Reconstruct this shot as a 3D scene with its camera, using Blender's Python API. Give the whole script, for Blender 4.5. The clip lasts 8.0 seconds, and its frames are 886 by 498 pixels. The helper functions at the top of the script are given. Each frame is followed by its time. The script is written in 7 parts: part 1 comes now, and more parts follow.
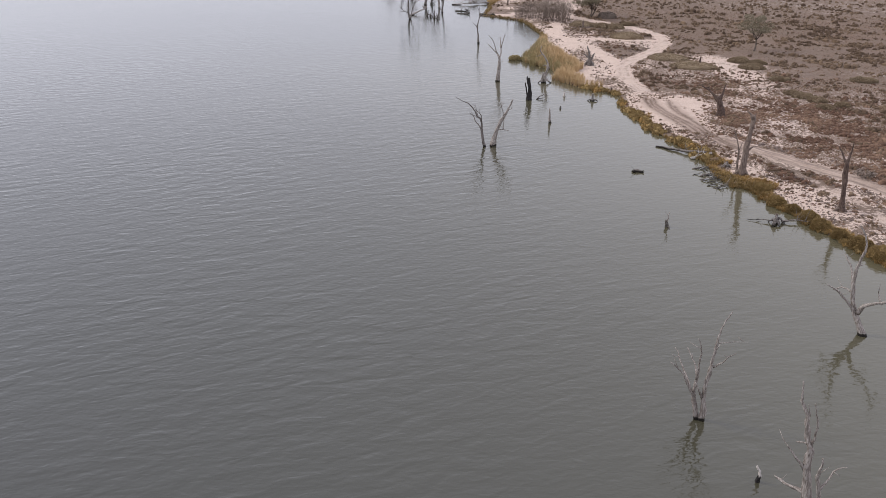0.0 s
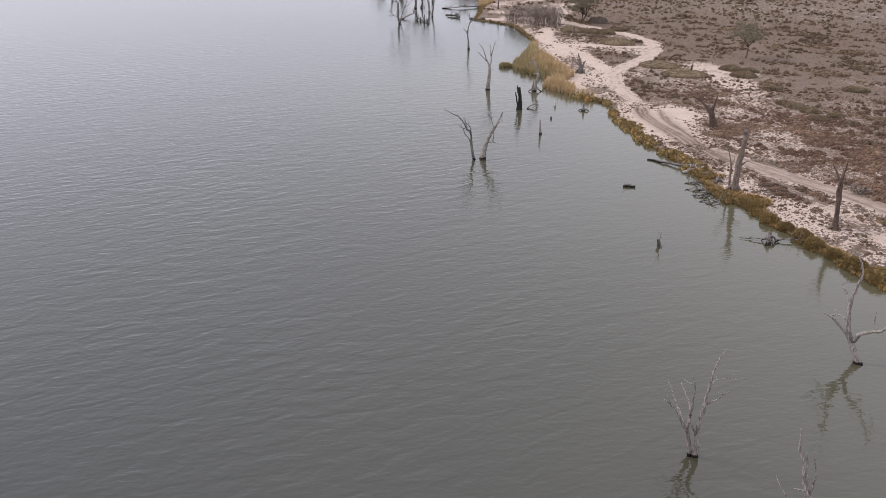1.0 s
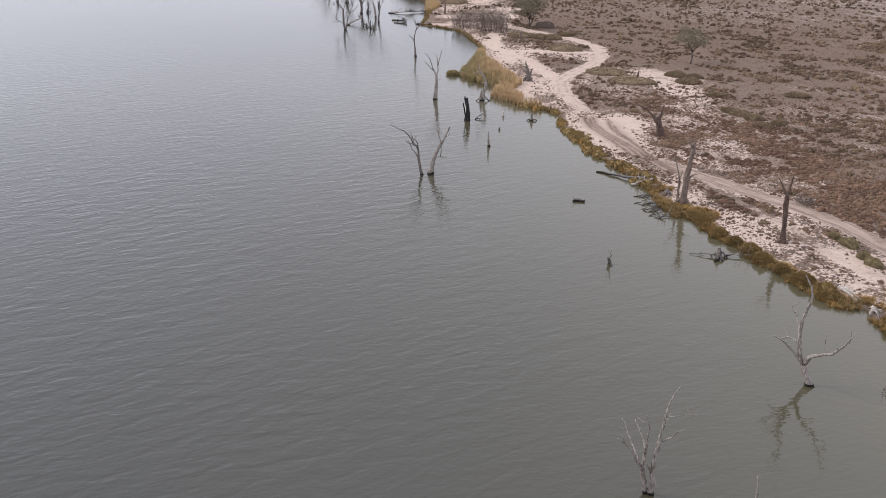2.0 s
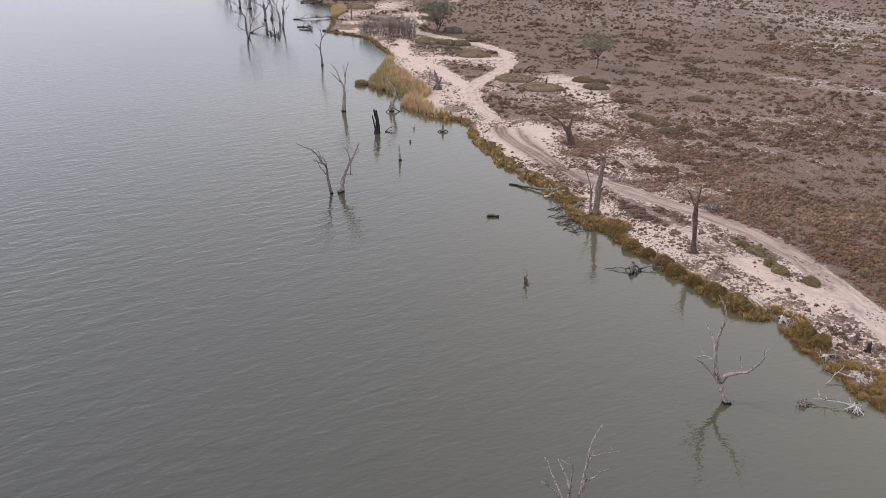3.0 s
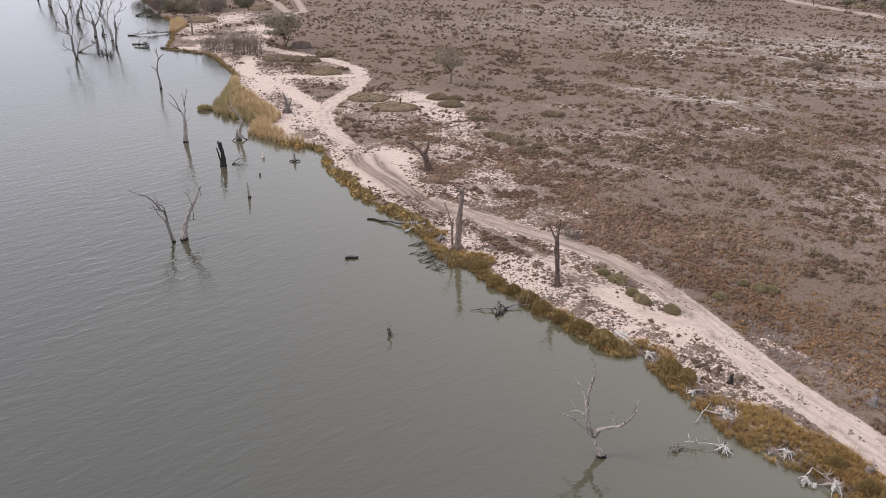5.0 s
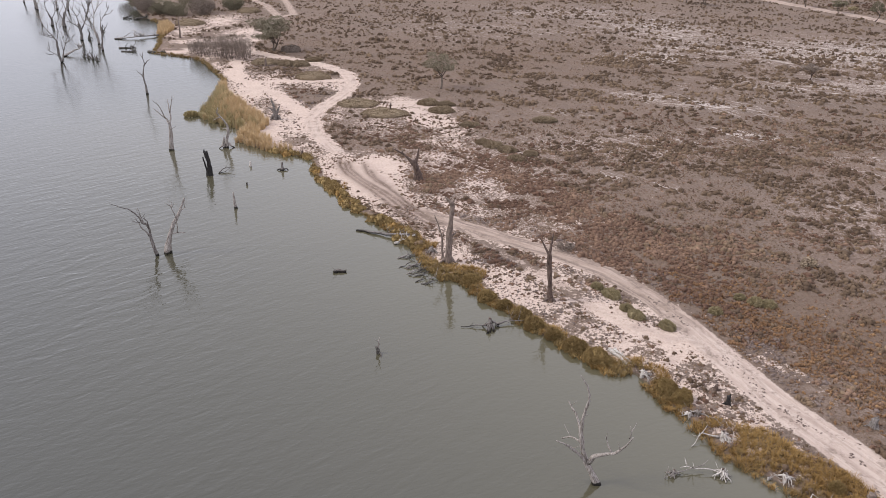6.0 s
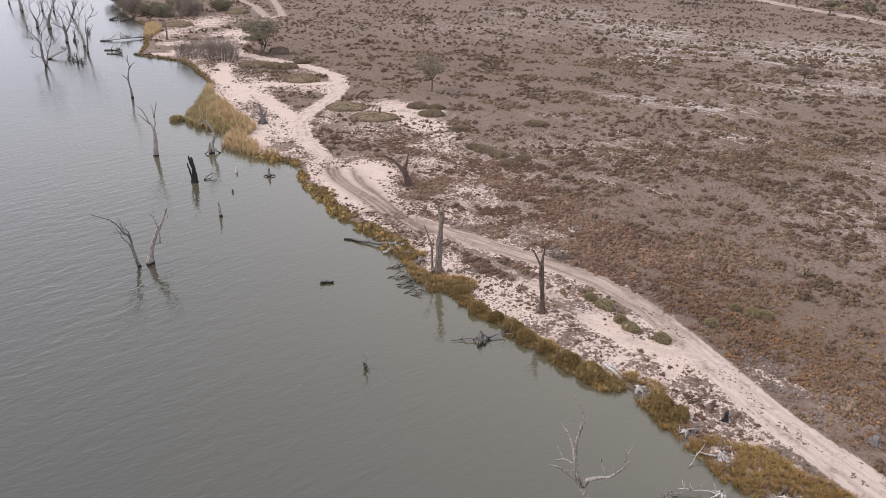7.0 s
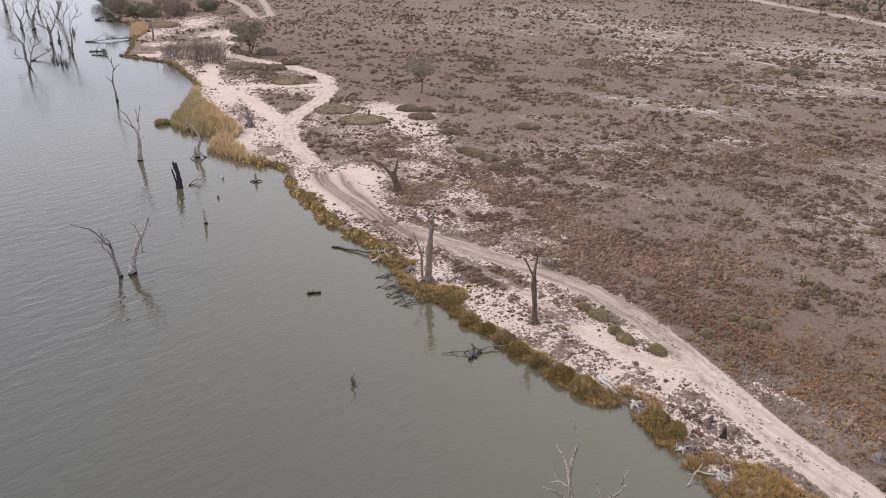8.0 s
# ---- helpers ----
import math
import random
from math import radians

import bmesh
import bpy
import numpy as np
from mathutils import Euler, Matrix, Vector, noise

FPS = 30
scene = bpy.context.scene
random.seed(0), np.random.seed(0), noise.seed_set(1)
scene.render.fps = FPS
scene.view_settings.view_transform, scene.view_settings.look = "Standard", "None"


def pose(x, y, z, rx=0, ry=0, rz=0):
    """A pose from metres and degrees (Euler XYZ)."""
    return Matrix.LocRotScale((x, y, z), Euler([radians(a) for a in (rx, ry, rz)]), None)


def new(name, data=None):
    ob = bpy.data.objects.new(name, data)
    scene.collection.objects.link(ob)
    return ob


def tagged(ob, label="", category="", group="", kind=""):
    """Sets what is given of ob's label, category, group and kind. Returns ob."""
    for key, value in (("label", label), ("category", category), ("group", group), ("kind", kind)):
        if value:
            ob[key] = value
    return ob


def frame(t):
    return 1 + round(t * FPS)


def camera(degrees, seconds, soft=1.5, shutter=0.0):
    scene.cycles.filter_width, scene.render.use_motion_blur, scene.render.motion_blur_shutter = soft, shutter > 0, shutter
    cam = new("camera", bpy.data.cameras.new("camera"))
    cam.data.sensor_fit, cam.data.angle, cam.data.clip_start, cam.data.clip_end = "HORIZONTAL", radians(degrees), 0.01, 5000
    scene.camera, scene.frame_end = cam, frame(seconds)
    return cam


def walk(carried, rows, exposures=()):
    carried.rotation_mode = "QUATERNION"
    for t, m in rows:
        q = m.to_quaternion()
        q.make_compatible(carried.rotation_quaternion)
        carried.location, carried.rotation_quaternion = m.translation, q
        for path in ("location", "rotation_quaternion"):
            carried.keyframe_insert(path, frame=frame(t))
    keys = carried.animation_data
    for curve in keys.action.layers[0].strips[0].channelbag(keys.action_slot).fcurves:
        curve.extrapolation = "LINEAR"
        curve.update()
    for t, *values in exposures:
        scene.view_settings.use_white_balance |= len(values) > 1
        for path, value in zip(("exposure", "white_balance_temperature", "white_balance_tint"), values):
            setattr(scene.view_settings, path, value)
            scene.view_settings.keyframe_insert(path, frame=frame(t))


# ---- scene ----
cam = camera(60.0, 8.0, soft=0.8)
# seconds, eye, yaw, pitch, roll
PATH = [
    (0.0, 0.57, -22.34, 32.67, 23.73, -24.74, -0.99),
    (0.5, 0.24, -21.28, 33.44, 23.41, -24.83, -0.88),
    (1.0, -0.04, -20.00, 34.04, 23.04, -24.87, -0.78),
    (1.2, -0.13, -19.42, 34.29, 22.76, -24.89, -0.75),
    (1.75, -0.38, -17.72, 35.00, 20.75, -24.95, -0.65),
    (2.3, -0.61, -15.96, 35.78, 17.50, -25.01, -0.54),
    (2.5, -0.68, -15.28, 36.03, 16.24, -25.03, -0.50),
    (3.0, -0.82, -13.48, 36.60, 12.67, -25.06, -0.29),
    (3.5, -0.87, -11.72, 37.10, 8.93, -25.04, -0.02),
    (4.0, -0.88, -10.04, 37.65, 5.07, -25.00, 0.26),
    (4.2, -0.82, -9.38, 37.89, 3.62, -25.00, 0.32),
    (4.3, -0.78, -9.05, 38.01, 3.08, -24.99, 0.34),
    (4.5, -0.69, -8.43, 38.27, 2.50, -24.99, 0.37),
    (5.0, -0.60, -7.11, 39.02, 1.93, -25.03, 0.37),
    (5.2, -0.57, -6.60, 39.20, 1.80, -25.03, 0.38),
    (6.3, -0.34, -3.98, 39.72, 1.13, -25.06, 0.46),
    (6.5, -0.29, -3.48, 39.76, 1.00, -25.06, 0.47),
    (7.0, -0.15, -2.31, 39.84, 0.70, -25.11, 0.43),
    (7.5, -0.06, -1.11, 39.86, 0.35, -25.15, 0.48),
    (8.0, 0.0, 0.0, 40.0, 0.01, -25.21, 0.50),
]
walk(cam, [(t, pose(x, y, z, 90 + pitch, 0, yaw) @ pose(0, 0, 0, 0, 0, roll)) for t, x, y, z, yaw, pitch, roll in PATH],
     exposures=[(0.0, 0.17), (2.5, 0.23), (4.0, 0.22), (4.6, 0.33), (8.0, 0.4)])

# ---------------------------------------------------------------- light: an even overcast sky
world = bpy.data.worlds.new("overcast_sky")
scene.world = world
world.use_nodes = True
wn, wl = world.node_tree.nodes, world.node_tree.links
sky = wn.new("ShaderNodeTexSky")
sky.sky_type, sky.sun_disc = "NISHITA", False
sky.sun_elevation, sky.sun_rotation, sky.dust_density, sky.air_density = radians(42), radians(268), 1.0, 1.0
cloud = wn.new("ShaderNodeMix")
cloud.data_type = "RGBA"
cloud.inputs["Factor"].default_value = 0.9
wl.new(sky.outputs["Color"], cloud.inputs["A"])
deck = wn.new("ShaderNodeMix")      # the cloud deck, in the sky texture's own units, a little brighter low down
deck.data_type = "RGBA"
deck.inputs["A"].default_value, deck.inputs["B"].default_value = (12.45, 12.5, 14.1, 1), (11.3, 11.35, 12.95, 1)
heading, rise, sweep = wn.new("ShaderNodeTexCoord"), wn.new("ShaderNodeSeparateXYZ"), wn.new("ShaderNodeMapRange")
wl.new(heading.outputs["Generated"], rise.inputs[0])
wl.new(rise.outputs["Z"], sweep.inputs["Value"])
sweep.inputs["From Min"].default_value, sweep.inputs["From Max"].default_value = 0.1, 0.85
wl.new(sweep.outputs["Result"], deck.inputs["Factor"])
wl.new(deck.outputs["Result"], cloud.inputs["B"])
wl.new(cloud.outputs["Result"], wn["Background"].inputs["Color"])
wn["Background"].inputs["Strength"].default_value = 0.083
sun_data = bpy.data.lights.new("sun", "SUN")
sun_data.energy, sun_data.angle, sun_data.color = 1.6, radians(10), (1.0, 0.95, 0.88)
sun = new("sun", sun_data)
sun.rotation_euler = (radians(48), 0, radians(-88))


# ---------------------------------------------------------------- materials
def material(name, rough=0.9, spec=0.3):
    m = bpy.data.materials.new(name)
    m.use_nodes = True
    b = m.node_tree.nodes["Principled BSDF"]
    b.inputs["Roughness"].default_value, b.inputs["Specular IOR Level"].default_value = rough, spec
    return m, m.node_tree.nodes, m.node_tree.links, b


def node(nodes, kind, **values):
    n = nodes.new("ShaderNode" + kind)
    for key, value in values.items():
        n.inputs[key].default_value = value
    return n


def noise_node(nodes, links, vector, scale, detail=4.0, rough=0.6, distortion=0.0):
    n = node(nodes, "TexNoise", Scale=scale, Detail=detail, Roughness=rough, Distortion=distortion)
    links.new(vector, n.inputs["Vector"])
    return n.outputs["Fac"]


def mix(nodes, links, fac, a, b, kind="MIX"):
    n = nodes.new("ShaderNodeMix")
    n.data_type, n.blend_type = "RGBA", kind
    for socket, v in (("Factor", fac), ("A", a), ("B", b)):
        if isinstance(v, (float, int)):
            n.inputs[socket].default_value = v
        elif isinstance(v, tuple):
            n.inputs[socket].default_value = (*v, 1)
        else:
            links.new(v, n.inputs[socket])
    return n.outputs["Result"]


def math_node(nodes, links, op, a, b=0.0, c=0.0, clamp=False):
    n = nodes.new("ShaderNodeMath")
    n.operation, n.use_clamp = op, clamp
    for i, v in enumerate((a, b, c)):
        if isinstance(v, (float, int)):
            n.inputs[i].default_value = v
        else:
            links.new(v, n.inputs[i])
    return n.outputs[0]


def ramp(nodes, links, value, low, high):
    n = nodes.new("ShaderNodeMapRange")
    n.interpolation_type = "SMOOTHSTEP"
    n.inputs["From Min"].default_value, n.inputs["From Max"].default_value = low, high
    links.new(value, n.inputs["Value"])
    return n.outputs["Result"]


def bump(nodes, links, bsdf, height, strength, distance):
    n = node(nodes, "Bump", Strength=strength, Distance=distance)
    links.new(height, n.inputs["Height"])
    links.new(n.outputs["Normal"], bsdf.inputs["Normal"])
    return n


def attribute(nodes, name):
    n = nodes.new("ShaderNodeAttribute")
    n.attribute_name = name
    return n.outputs["Fac"]


def position(nodes):
    return nodes.new("ShaderNodeNewGeometry").outputs["Position"]


def ground_material():
    m, n, l, b = material("saltflat_soil", 0.95, 0.15)
    p = position(n)
    fine, mid, broad = noise_node(n, l, p, 2.6, 6, 0.7), noise_node(n, l, p, 0.45, 5, 0.65), noise_node(n, l, p, 0.05, 4, 0.6)
    grit = noise_node(n, l, p, 7.5, 5, 0.75)
    soil = mix(n, l, ramp(n, l, broad, 0.35, 0.65), (0.222, 0.162, 0.128), (0.190, 0.144, 0.117))
    soil = mix(n, l, ramp(n, l, mid, 0.4, 0.7), soil, (0.256, 0.191, 0.152))
    soil = mix(n, l, math_node(n, l, "MULTIPLY", ramp(n, l, grit, 0.45, 0.62), 0.75), soil, (0.115, 0.083, 0.066))
    mottle = noise_node(n, l, p, 1.9, 6, 0.72, 0.5)
    soil = mix(n, l, math_node(n, l, "MULTIPLY", ramp(n, l, mottle, 0.49, 0.60), 0.6), soil, (0.112, 0.077, 0.059))
    soil = mix(n, l, math_node(n, l, "MULTIPLY", ramp(n, l, mottle, 0.42, 0.33), 0.5), soil, (0.275, 0.208, 0.166))
    litter = mix(n, l, ramp(n, l, grit, 0.35, 0.65), (0.090, 0.060, 0.044), (0.22, 0.155, 0.114))
    patch = math_node(n, l, "ADD", math_node(n, l, "MULTIPLY", mid, 0.45), math_node(n, l, "MULTIPLY", fine, 0.55))
    soil = mix(n, l, math_node(n, l, "MULTIPLY", ramp(n, l, math_node(n, l, "ADD", patch, math_node(n, l, "MULTIPLY", attribute(n, "litter"), 0.16)), 0.48, 0.64), 0.85), soil, litter)
    sand = mix(n, l, ramp(n, l, fine, 0.3, 0.7), (0.485, 0.37, 0.305), (0.64, 0.52, 0.445))
    sand = mix(n, l, math_node(n, l, "MULTIPLY", ramp(n, l, grit, 0.52, 0.66), 0.55), sand, (0.30, 0.225, 0.19))
    sand = mix(n, l, math_node(n, l, "MULTIPLY", ramp(n, l, mid, 0.45, 0.7), 0.5), sand, (0.43, 0.33, 0.285))
    edge = math_node(n, l, "ADD", attribute(n, "sand"), math_node(n, l, "MULTIPLY", math_node(n, l, "SUBTRACT", patch, 0.5), 3.6))
    col = mix(n, l, ramp(n, l, edge, 0.40, 0.60), soil, sand)
    # salt crust, drawn out along the old drainage lines
    nets = []
    for angle, long in ((128, 6.5), (168, 4.2)):
        turn = node(n, "Mapping", Rotation=(0, 0, radians(angle)), Scale=(long, 0.5, 1))
        turn.vector_type = "TEXTURE"
        l.new(p, turn.inputs["Vector"])
        nets.append(noise_node(n, l, turn.outputs["Vector"], 1.0, 7, 0.72, 1.3))
    crust = math_node(n, l, "MAXIMUM", nets[0], math_node(n, l, "SUBTRACT", nets[1], 0.02))
    white = ramp(n, l, math_node(n, l, "ADD", crust, math_node(n, l, "MULTIPLY", attribute(n, "salt"), 0.21)), 0.66, 0.735)
    col = mix(n, l, math_node(n, l, "MULTIPLY", white, 0.85), col, (0.62, 0.54, 0.49))
    # pale veins where the sand shows between the shrubs
    web = math_node(n, l, "ABSOLUTE", math_node(n, l, "SUBTRACT", noise_node(n, l, p, 1.0, 3, 0.6, 0.9), 0.5))
    web = math_node(n, l, "MULTIPLY", ramp(n, l, web, 0.045, 0.024), attribute(n, "vein"))
    col = mix(n, l, math_node(n, l, "MULTIPLY", web, ramp(n, l, grit, 0.62, 0.45)), col, (0.58, 0.47, 0.42))
    # the driven track, with its wheel ruts
    drive = math_node(n, l, "ADD", attribute(n, "track"), math_node(n, l, "MULTIPLY", math_node(n, l, "SUBTRACT", patch, 0.5), 1.5))
    along = n.new("ShaderNodeCombineXYZ")
    l.new(math_node(n, l, "MULTIPLY", attribute(n, "across"), 2.1), along.inputs["X"])
    l.new(math_node(n, l, "MULTIPLY", attribute(n, "along"), 0.22), along.inputs["Y"])
    streak = noise_node(n, l, along.outputs[0], 1.0, 5, 0.65, 0.3)
    lane = mix(n, l, ramp(n, l, streak, 0.36, 0.64), (0.345, 0.262, 0.212), (0.435, 0.34, 0.283))
    bleached = mix(n, l, ramp(n, l, streak, 0.36, 0.64), (0.465, 0.362, 0.306), (0.555, 0.45, 0.388))
    lane = mix(n, l, attribute(n, "bleached"), lane, bleached)
    rut = math_node(n, l, "MULTIPLY", attribute(n, "rut"), ramp(n, l, streak, 0.62, 0.40))
    rut = math_node(n, l, "MULTIPLY", rut, math_node(n, l, "SUBTRACT", 1.0, math_node(n, l, "MULTIPLY", attribute(n, "bleached"), 0.75)))
    lane = mix(n, l, math_node(n, l, "MULTIPLY", rut, 1.0), lane, (0.215, 0.165, 0.14))
    speck = math_node(n, l, "MULTIPLY", ramp(n, l, patch, 0.5, 0.6), math_node(n, l, "MULTIPLY_ADD", attribute(n, "rut"), 0.6, 0.35))
    lane = mix(n, l, math_node(n, l, "MULTIPLY", speck, 0.75), lane, (0.17, 0.125, 0.10))
    col = mix(n, l, ramp(n, l, drive, 0.35, 0.6), col, lane)
    # churned wheel marks on the beach
    churned = math_node(n, l, "MULTIPLY", attribute(n, "churn"), ramp(n, l, fine, 0.28, 0.5))
    col = mix(n, l, math_node(n, l, "MULTIPLY", churned, 1.0), col, (0.15, 0.105, 0.082))
    # wet mud at the water's edge
    col = mix(n, l, ramp(n, l, math_node(n, l, "ADD", attribute(n, "mud"), math_node(n, l, "MULTIPLY", math_node(n, l, "SUBTRACT", mid, 0.5), 0.6)), 0.4, 0.7), col, (0.10, 0.08, 0.055))
    l.new(col, b.inputs["Base Color"])
    bump(n, l, b, math_node(n, l, "ADD", math_node(n, l, "ADD", fine, mottle), math_node(n, l, "MULTIPLY", mid, 1.5)), 1.0, 0.16)
    return m


def water_material():
    m, n, l, b = material("lake_water", 0.08, 0.5)
    b.inputs["IOR"].default_value = 1.68
    p = position(n)
    broad = noise_node(n, l, p, 0.02, 3, 0.5)
    deep = mix(n, l, ramp(n, l, broad, 0.35, 0.65), (0.0105, 0.0135, 0.0115), (0.0145, 0.0175, 0.0145))
    l.new(mix(n, l, attribute(n, "shallow"), deep, (0.094, 0.084, 0.052)), b.inputs["Base Color"])
    # wind ripples run one way, shorter chop crosses them; gusts leave smoother lanes
    turn = node(n, "Mapping", Rotation=(0, 0, radians(40)), Scale=(2.5, 1.0, 1))
    turn.vector_type = "TEXTURE"
    l.new(p, turn.inputs["Vector"])
    long_wave = noise_node(n, l, turn.outputs["Vector"], 0.85, 1.6, 0.5, 0.5)
    turn2 = node(n, "Mapping", Rotation=(0, 0, radians(24)), Scale=(2.0, 1.0, 1))
    turn2.vector_type = "TEXTURE"
    l.new(p, turn2.inputs["Vector"])
    short_wave = noise_node(n, l, turn2.outputs["Vector"], 2.8, 1.2, 0.5, 0.4)
    l.new(math_node(n, l, "MULTIPLY_ADD", attribute(n, "open_water"), 0.07, 0.08), b.inputs["Roughness"])
    gust = ramp(n, l, noise_node(n, l, p, 0.035, 3, 0.55), 0.3, 0.65)
    calm = math_node(n, l, "SUBTRACT", 1.0, math_node(n, l, "MULTIPLY", attribute(n, "shelter"), 0.84))
    gust = math_node(n, l, "MULTIPLY_ADD", gust, 0.6, 0.4)
    swell = math_node(n, l, "MULTIPLY", math_node(n, l, "MULTIPLY", long_wave, gust), calm)
    chop = math_node(n, l, "MULTIPLY", math_node(n, l, "MULTIPLY", short_wave, 0.26), math_node(n, l, "MULTIPLY_ADD", calm, 0.6, 0.4))
    bump(n, l, b, math_node(n, l, "ADD", swell, chop), 1.0, 0.12)
    return m


def wood_material(name, light, dark, wet=0.42, rough=0.85):
    m, n, l, b = material(name, rough, 0.25)
    p = position(n)
    stretch = node(n, "Mapping", Scale=(6, 6, 0.8))
    l.new(p, stretch.inputs["Vector"])
    grain, blotch = noise_node(n, l, stretch.outputs["Vector"], 2.2, 6, 0.7), noise_node(n, l, p, 1.9, 5, 0.65)
    col = mix(n, l, ramp(n, l, grain, 0.36, 0.64), dark, light)
    col = mix(n, l, math_node(n, l, "MULTIPLY", ramp(n, l, blotch, 0.5, 0.66), 0.75), col, dark)
    if wet:      # the black tide mark of the lake
        z = nodes_z(n, l, p)
        line = math_node(n, l, "ADD", z, math_node(n, l, "MULTIPLY", blotch, 0.35))
        col = mix(n, l, ramp(n, l, line, wet + 0.07, wet - 0.07), col, (0.018, 0.015, 0.012))
    l.new(col, b.inputs["Base Color"])
    bump(n, l, b, grain, 0.8, 0.04)
    return m


def nodes_z(n, l, p):
    s = n.new("ShaderNodeSeparateXYZ")
    l.new(p, s.inputs[0])
    return s.outputs["Z"]


def leaf_material(name, a, c, d, rough=0.8):
    """Foliage: each plant has its own tint between a and c, each leaf clump strays towards d."""
    m, n, l, b = material(name, rough, 0.15)
    geo = n.new("ShaderNodeNewGeometry")
    col = mix(n, l, attribute(n, "tint"), a, c)
    col = mix(n, l, math_node(n, l, "MULTIPLY", geo.outputs["Random Per Island"], 0.45), col, d)
    col = mix(n, l, math_node(n, l, "MULTIPLY", noise_node(n, l, geo.outputs["Position"], 0.3, 3), 0.35), col, d)
    l.new(col, b.inputs["Base Color"])
    return m


GROUND, WATER = ground_material(), water_material()
DEADWOOD = wood_material("weathered_grey_wood", (0.42, 0.38, 0.35), (0.14, 0.115, 0.10))
PALEWOOD = wood_material("bleached_root_wood", (0.62, 0.58, 0.54), (0.30, 0.26, 0.23), wet=0.22)
BARKWOOD = wood_material("brown_dead_bark", (0.15, 0.105, 0.086), (0.05, 0.034, 0.028), wet=0)
PALEBARK = wood_material("grey_dead_bark", (0.25, 0.195, 0.165), (0.11, 0.082, 0.068), wet=0)
CHARRED = wood_material("charred_wood", (0.035, 0.03, 0.028), (0.010, 0.009, 0.009), wet=0, rough=0.7)
DARKLOG = wood_material("waterlogged_wood", (0.16, 0.145, 0.13), (0.035, 0.03, 0.026), wet=0)
SILVERWOOD = wood_material("silver_grey_dead_wood", (0.40, 0.36, 0.33), (0.14, 0.115, 0.10))
GREYROOT = wood_material("grey_root_wood", (0.36, 0.325, 0.30), (0.14, 0.115, 0.10), wet=0.2)
DARKDEAD = wood_material("dark_grey_dead_wood", (0.245, 0.22, 0.205), (0.09, 0.075, 0.067))
LIVEBARK = wood_material("eucalypt_bark", (0.20, 0.16, 0.13), (0.06, 0.045, 0.035), wet=0)
SAMPHIRE = leaf_material("red_brown_samphire", (0.152, 0.088, 0.060), (0.315, 0.205, 0.142), (0.080, 0.049, 0.037))
SALTBUSH = leaf_material("grey_olive_saltbush", (0.124, 0.084, 0.056), (0.262, 0.184, 0.122), (0.071, 0.048, 0.034))
DRYGRASS = leaf_material("rusty_dry_grass", (0.218, 0.122, 0.064), (0.345, 0.208, 0.108), (0.105, 0.062, 0.038))
SEDGE = leaf_material("golden_sedge", (0.32, 0.192, 0.068), (0.45, 0.292, 0.112), (0.17, 0.106, 0.042))
OLIVESEDGE = leaf_material("olive_sedge", (0.25, 0.172, 0.075), (0.35, 0.248, 0.108), (0.165, 0.114, 0.05))
REED = leaf_material("straw_reed", (0.52, 0.375, 0.21), (0.62, 0.47, 0.285), (0.45, 0.32, 0.18))
GREENBUSH = leaf_material("grey_olive_green_bush", (0.30, 0.25, 0.145), (0.36, 0.30, 0.18), (0.24, 0.195, 0.115))
GUMLEAF = leaf_material("dull_gum_foliage", (0.19, 0.168, 0.115), (0.24, 0.212, 0.15), (0.125, 0.108, 0.072))
TWIGS = leaf_material("grey_brown_twigs", (0.21, 0.168, 0.14), (0.265, 0.215, 0.18), (0.135, 0.105, 0.085))
MOUNDLEAF = leaf_material("pale_olive_mound_leaf", (0.285, 0.218, 0.145), (0.335, 0.265, 0.182), (0.2, 0.152, 0.103))
GREENREED = leaf_material("green_reed", (0.36, 0.295, 0.155), (0.44, 0.36, 0.20), (0.29, 0.235, 0.12))
HEATH = leaf_material("grey_mauve_heath", (0.185, 0.140, 0.122), (0.285, 0.225, 0.195), (0.125, 0.092, 0.080))
STRAW = leaf_material("bleached_tussock", (0.29, 0.225, 0.155), (0.33, 0.26, 0.185), (0.22, 0.165, 0.115))


# ---------------------------------------------------------------- plan of the land
SHORE = [(-420, 620), (-240, 430), (-165, 345), (-128.8, 300.7), (-110.9, 265.4), (-97.9, 247.4), (-85.6, 212.2), (-82.1, 199.2), (-75.1, 195.9),
         (-68.4, 192.1), (-61.4, 180.8), (-55.4, 169.6), (-52.7, 158.5), (-51.5, 147.7), (-49.0, 138.4), (-44.7, 133.3), (-39.6, 129.3),
         (-38.8, 122.1), (-32.2, 117.3), (-25.3, 114.2), (-22.8, 107.1), (-20.6, 102.6), (-17.4, 97.1), (-14.3, 91.4)]
SHORE_NEAR = [(-10.2, 86.9), (-6.7, 82.4), (-5.3, 78.6), (-3.6, 74.5), (-1.9, 72.0), (0.4, 72.0), (1.8, 68.0), (4.9, 65.2), (7.3, 61.0),
              (11.0, 57.1), (13.5, 54.3), (15.7, 53.7), (17.1, 50.7), (18.7, 48.4), (19.7, 44.9), (20.9, 42.3), (22.9, 40.3), (25.1, 38.2),
              (26.7, 36.1), (28.2, 32.5), (32, 24), (40, 8), (60, -30), (110, -120), (400, -600)]
SHORE = SHORE + SHORE_NEAR
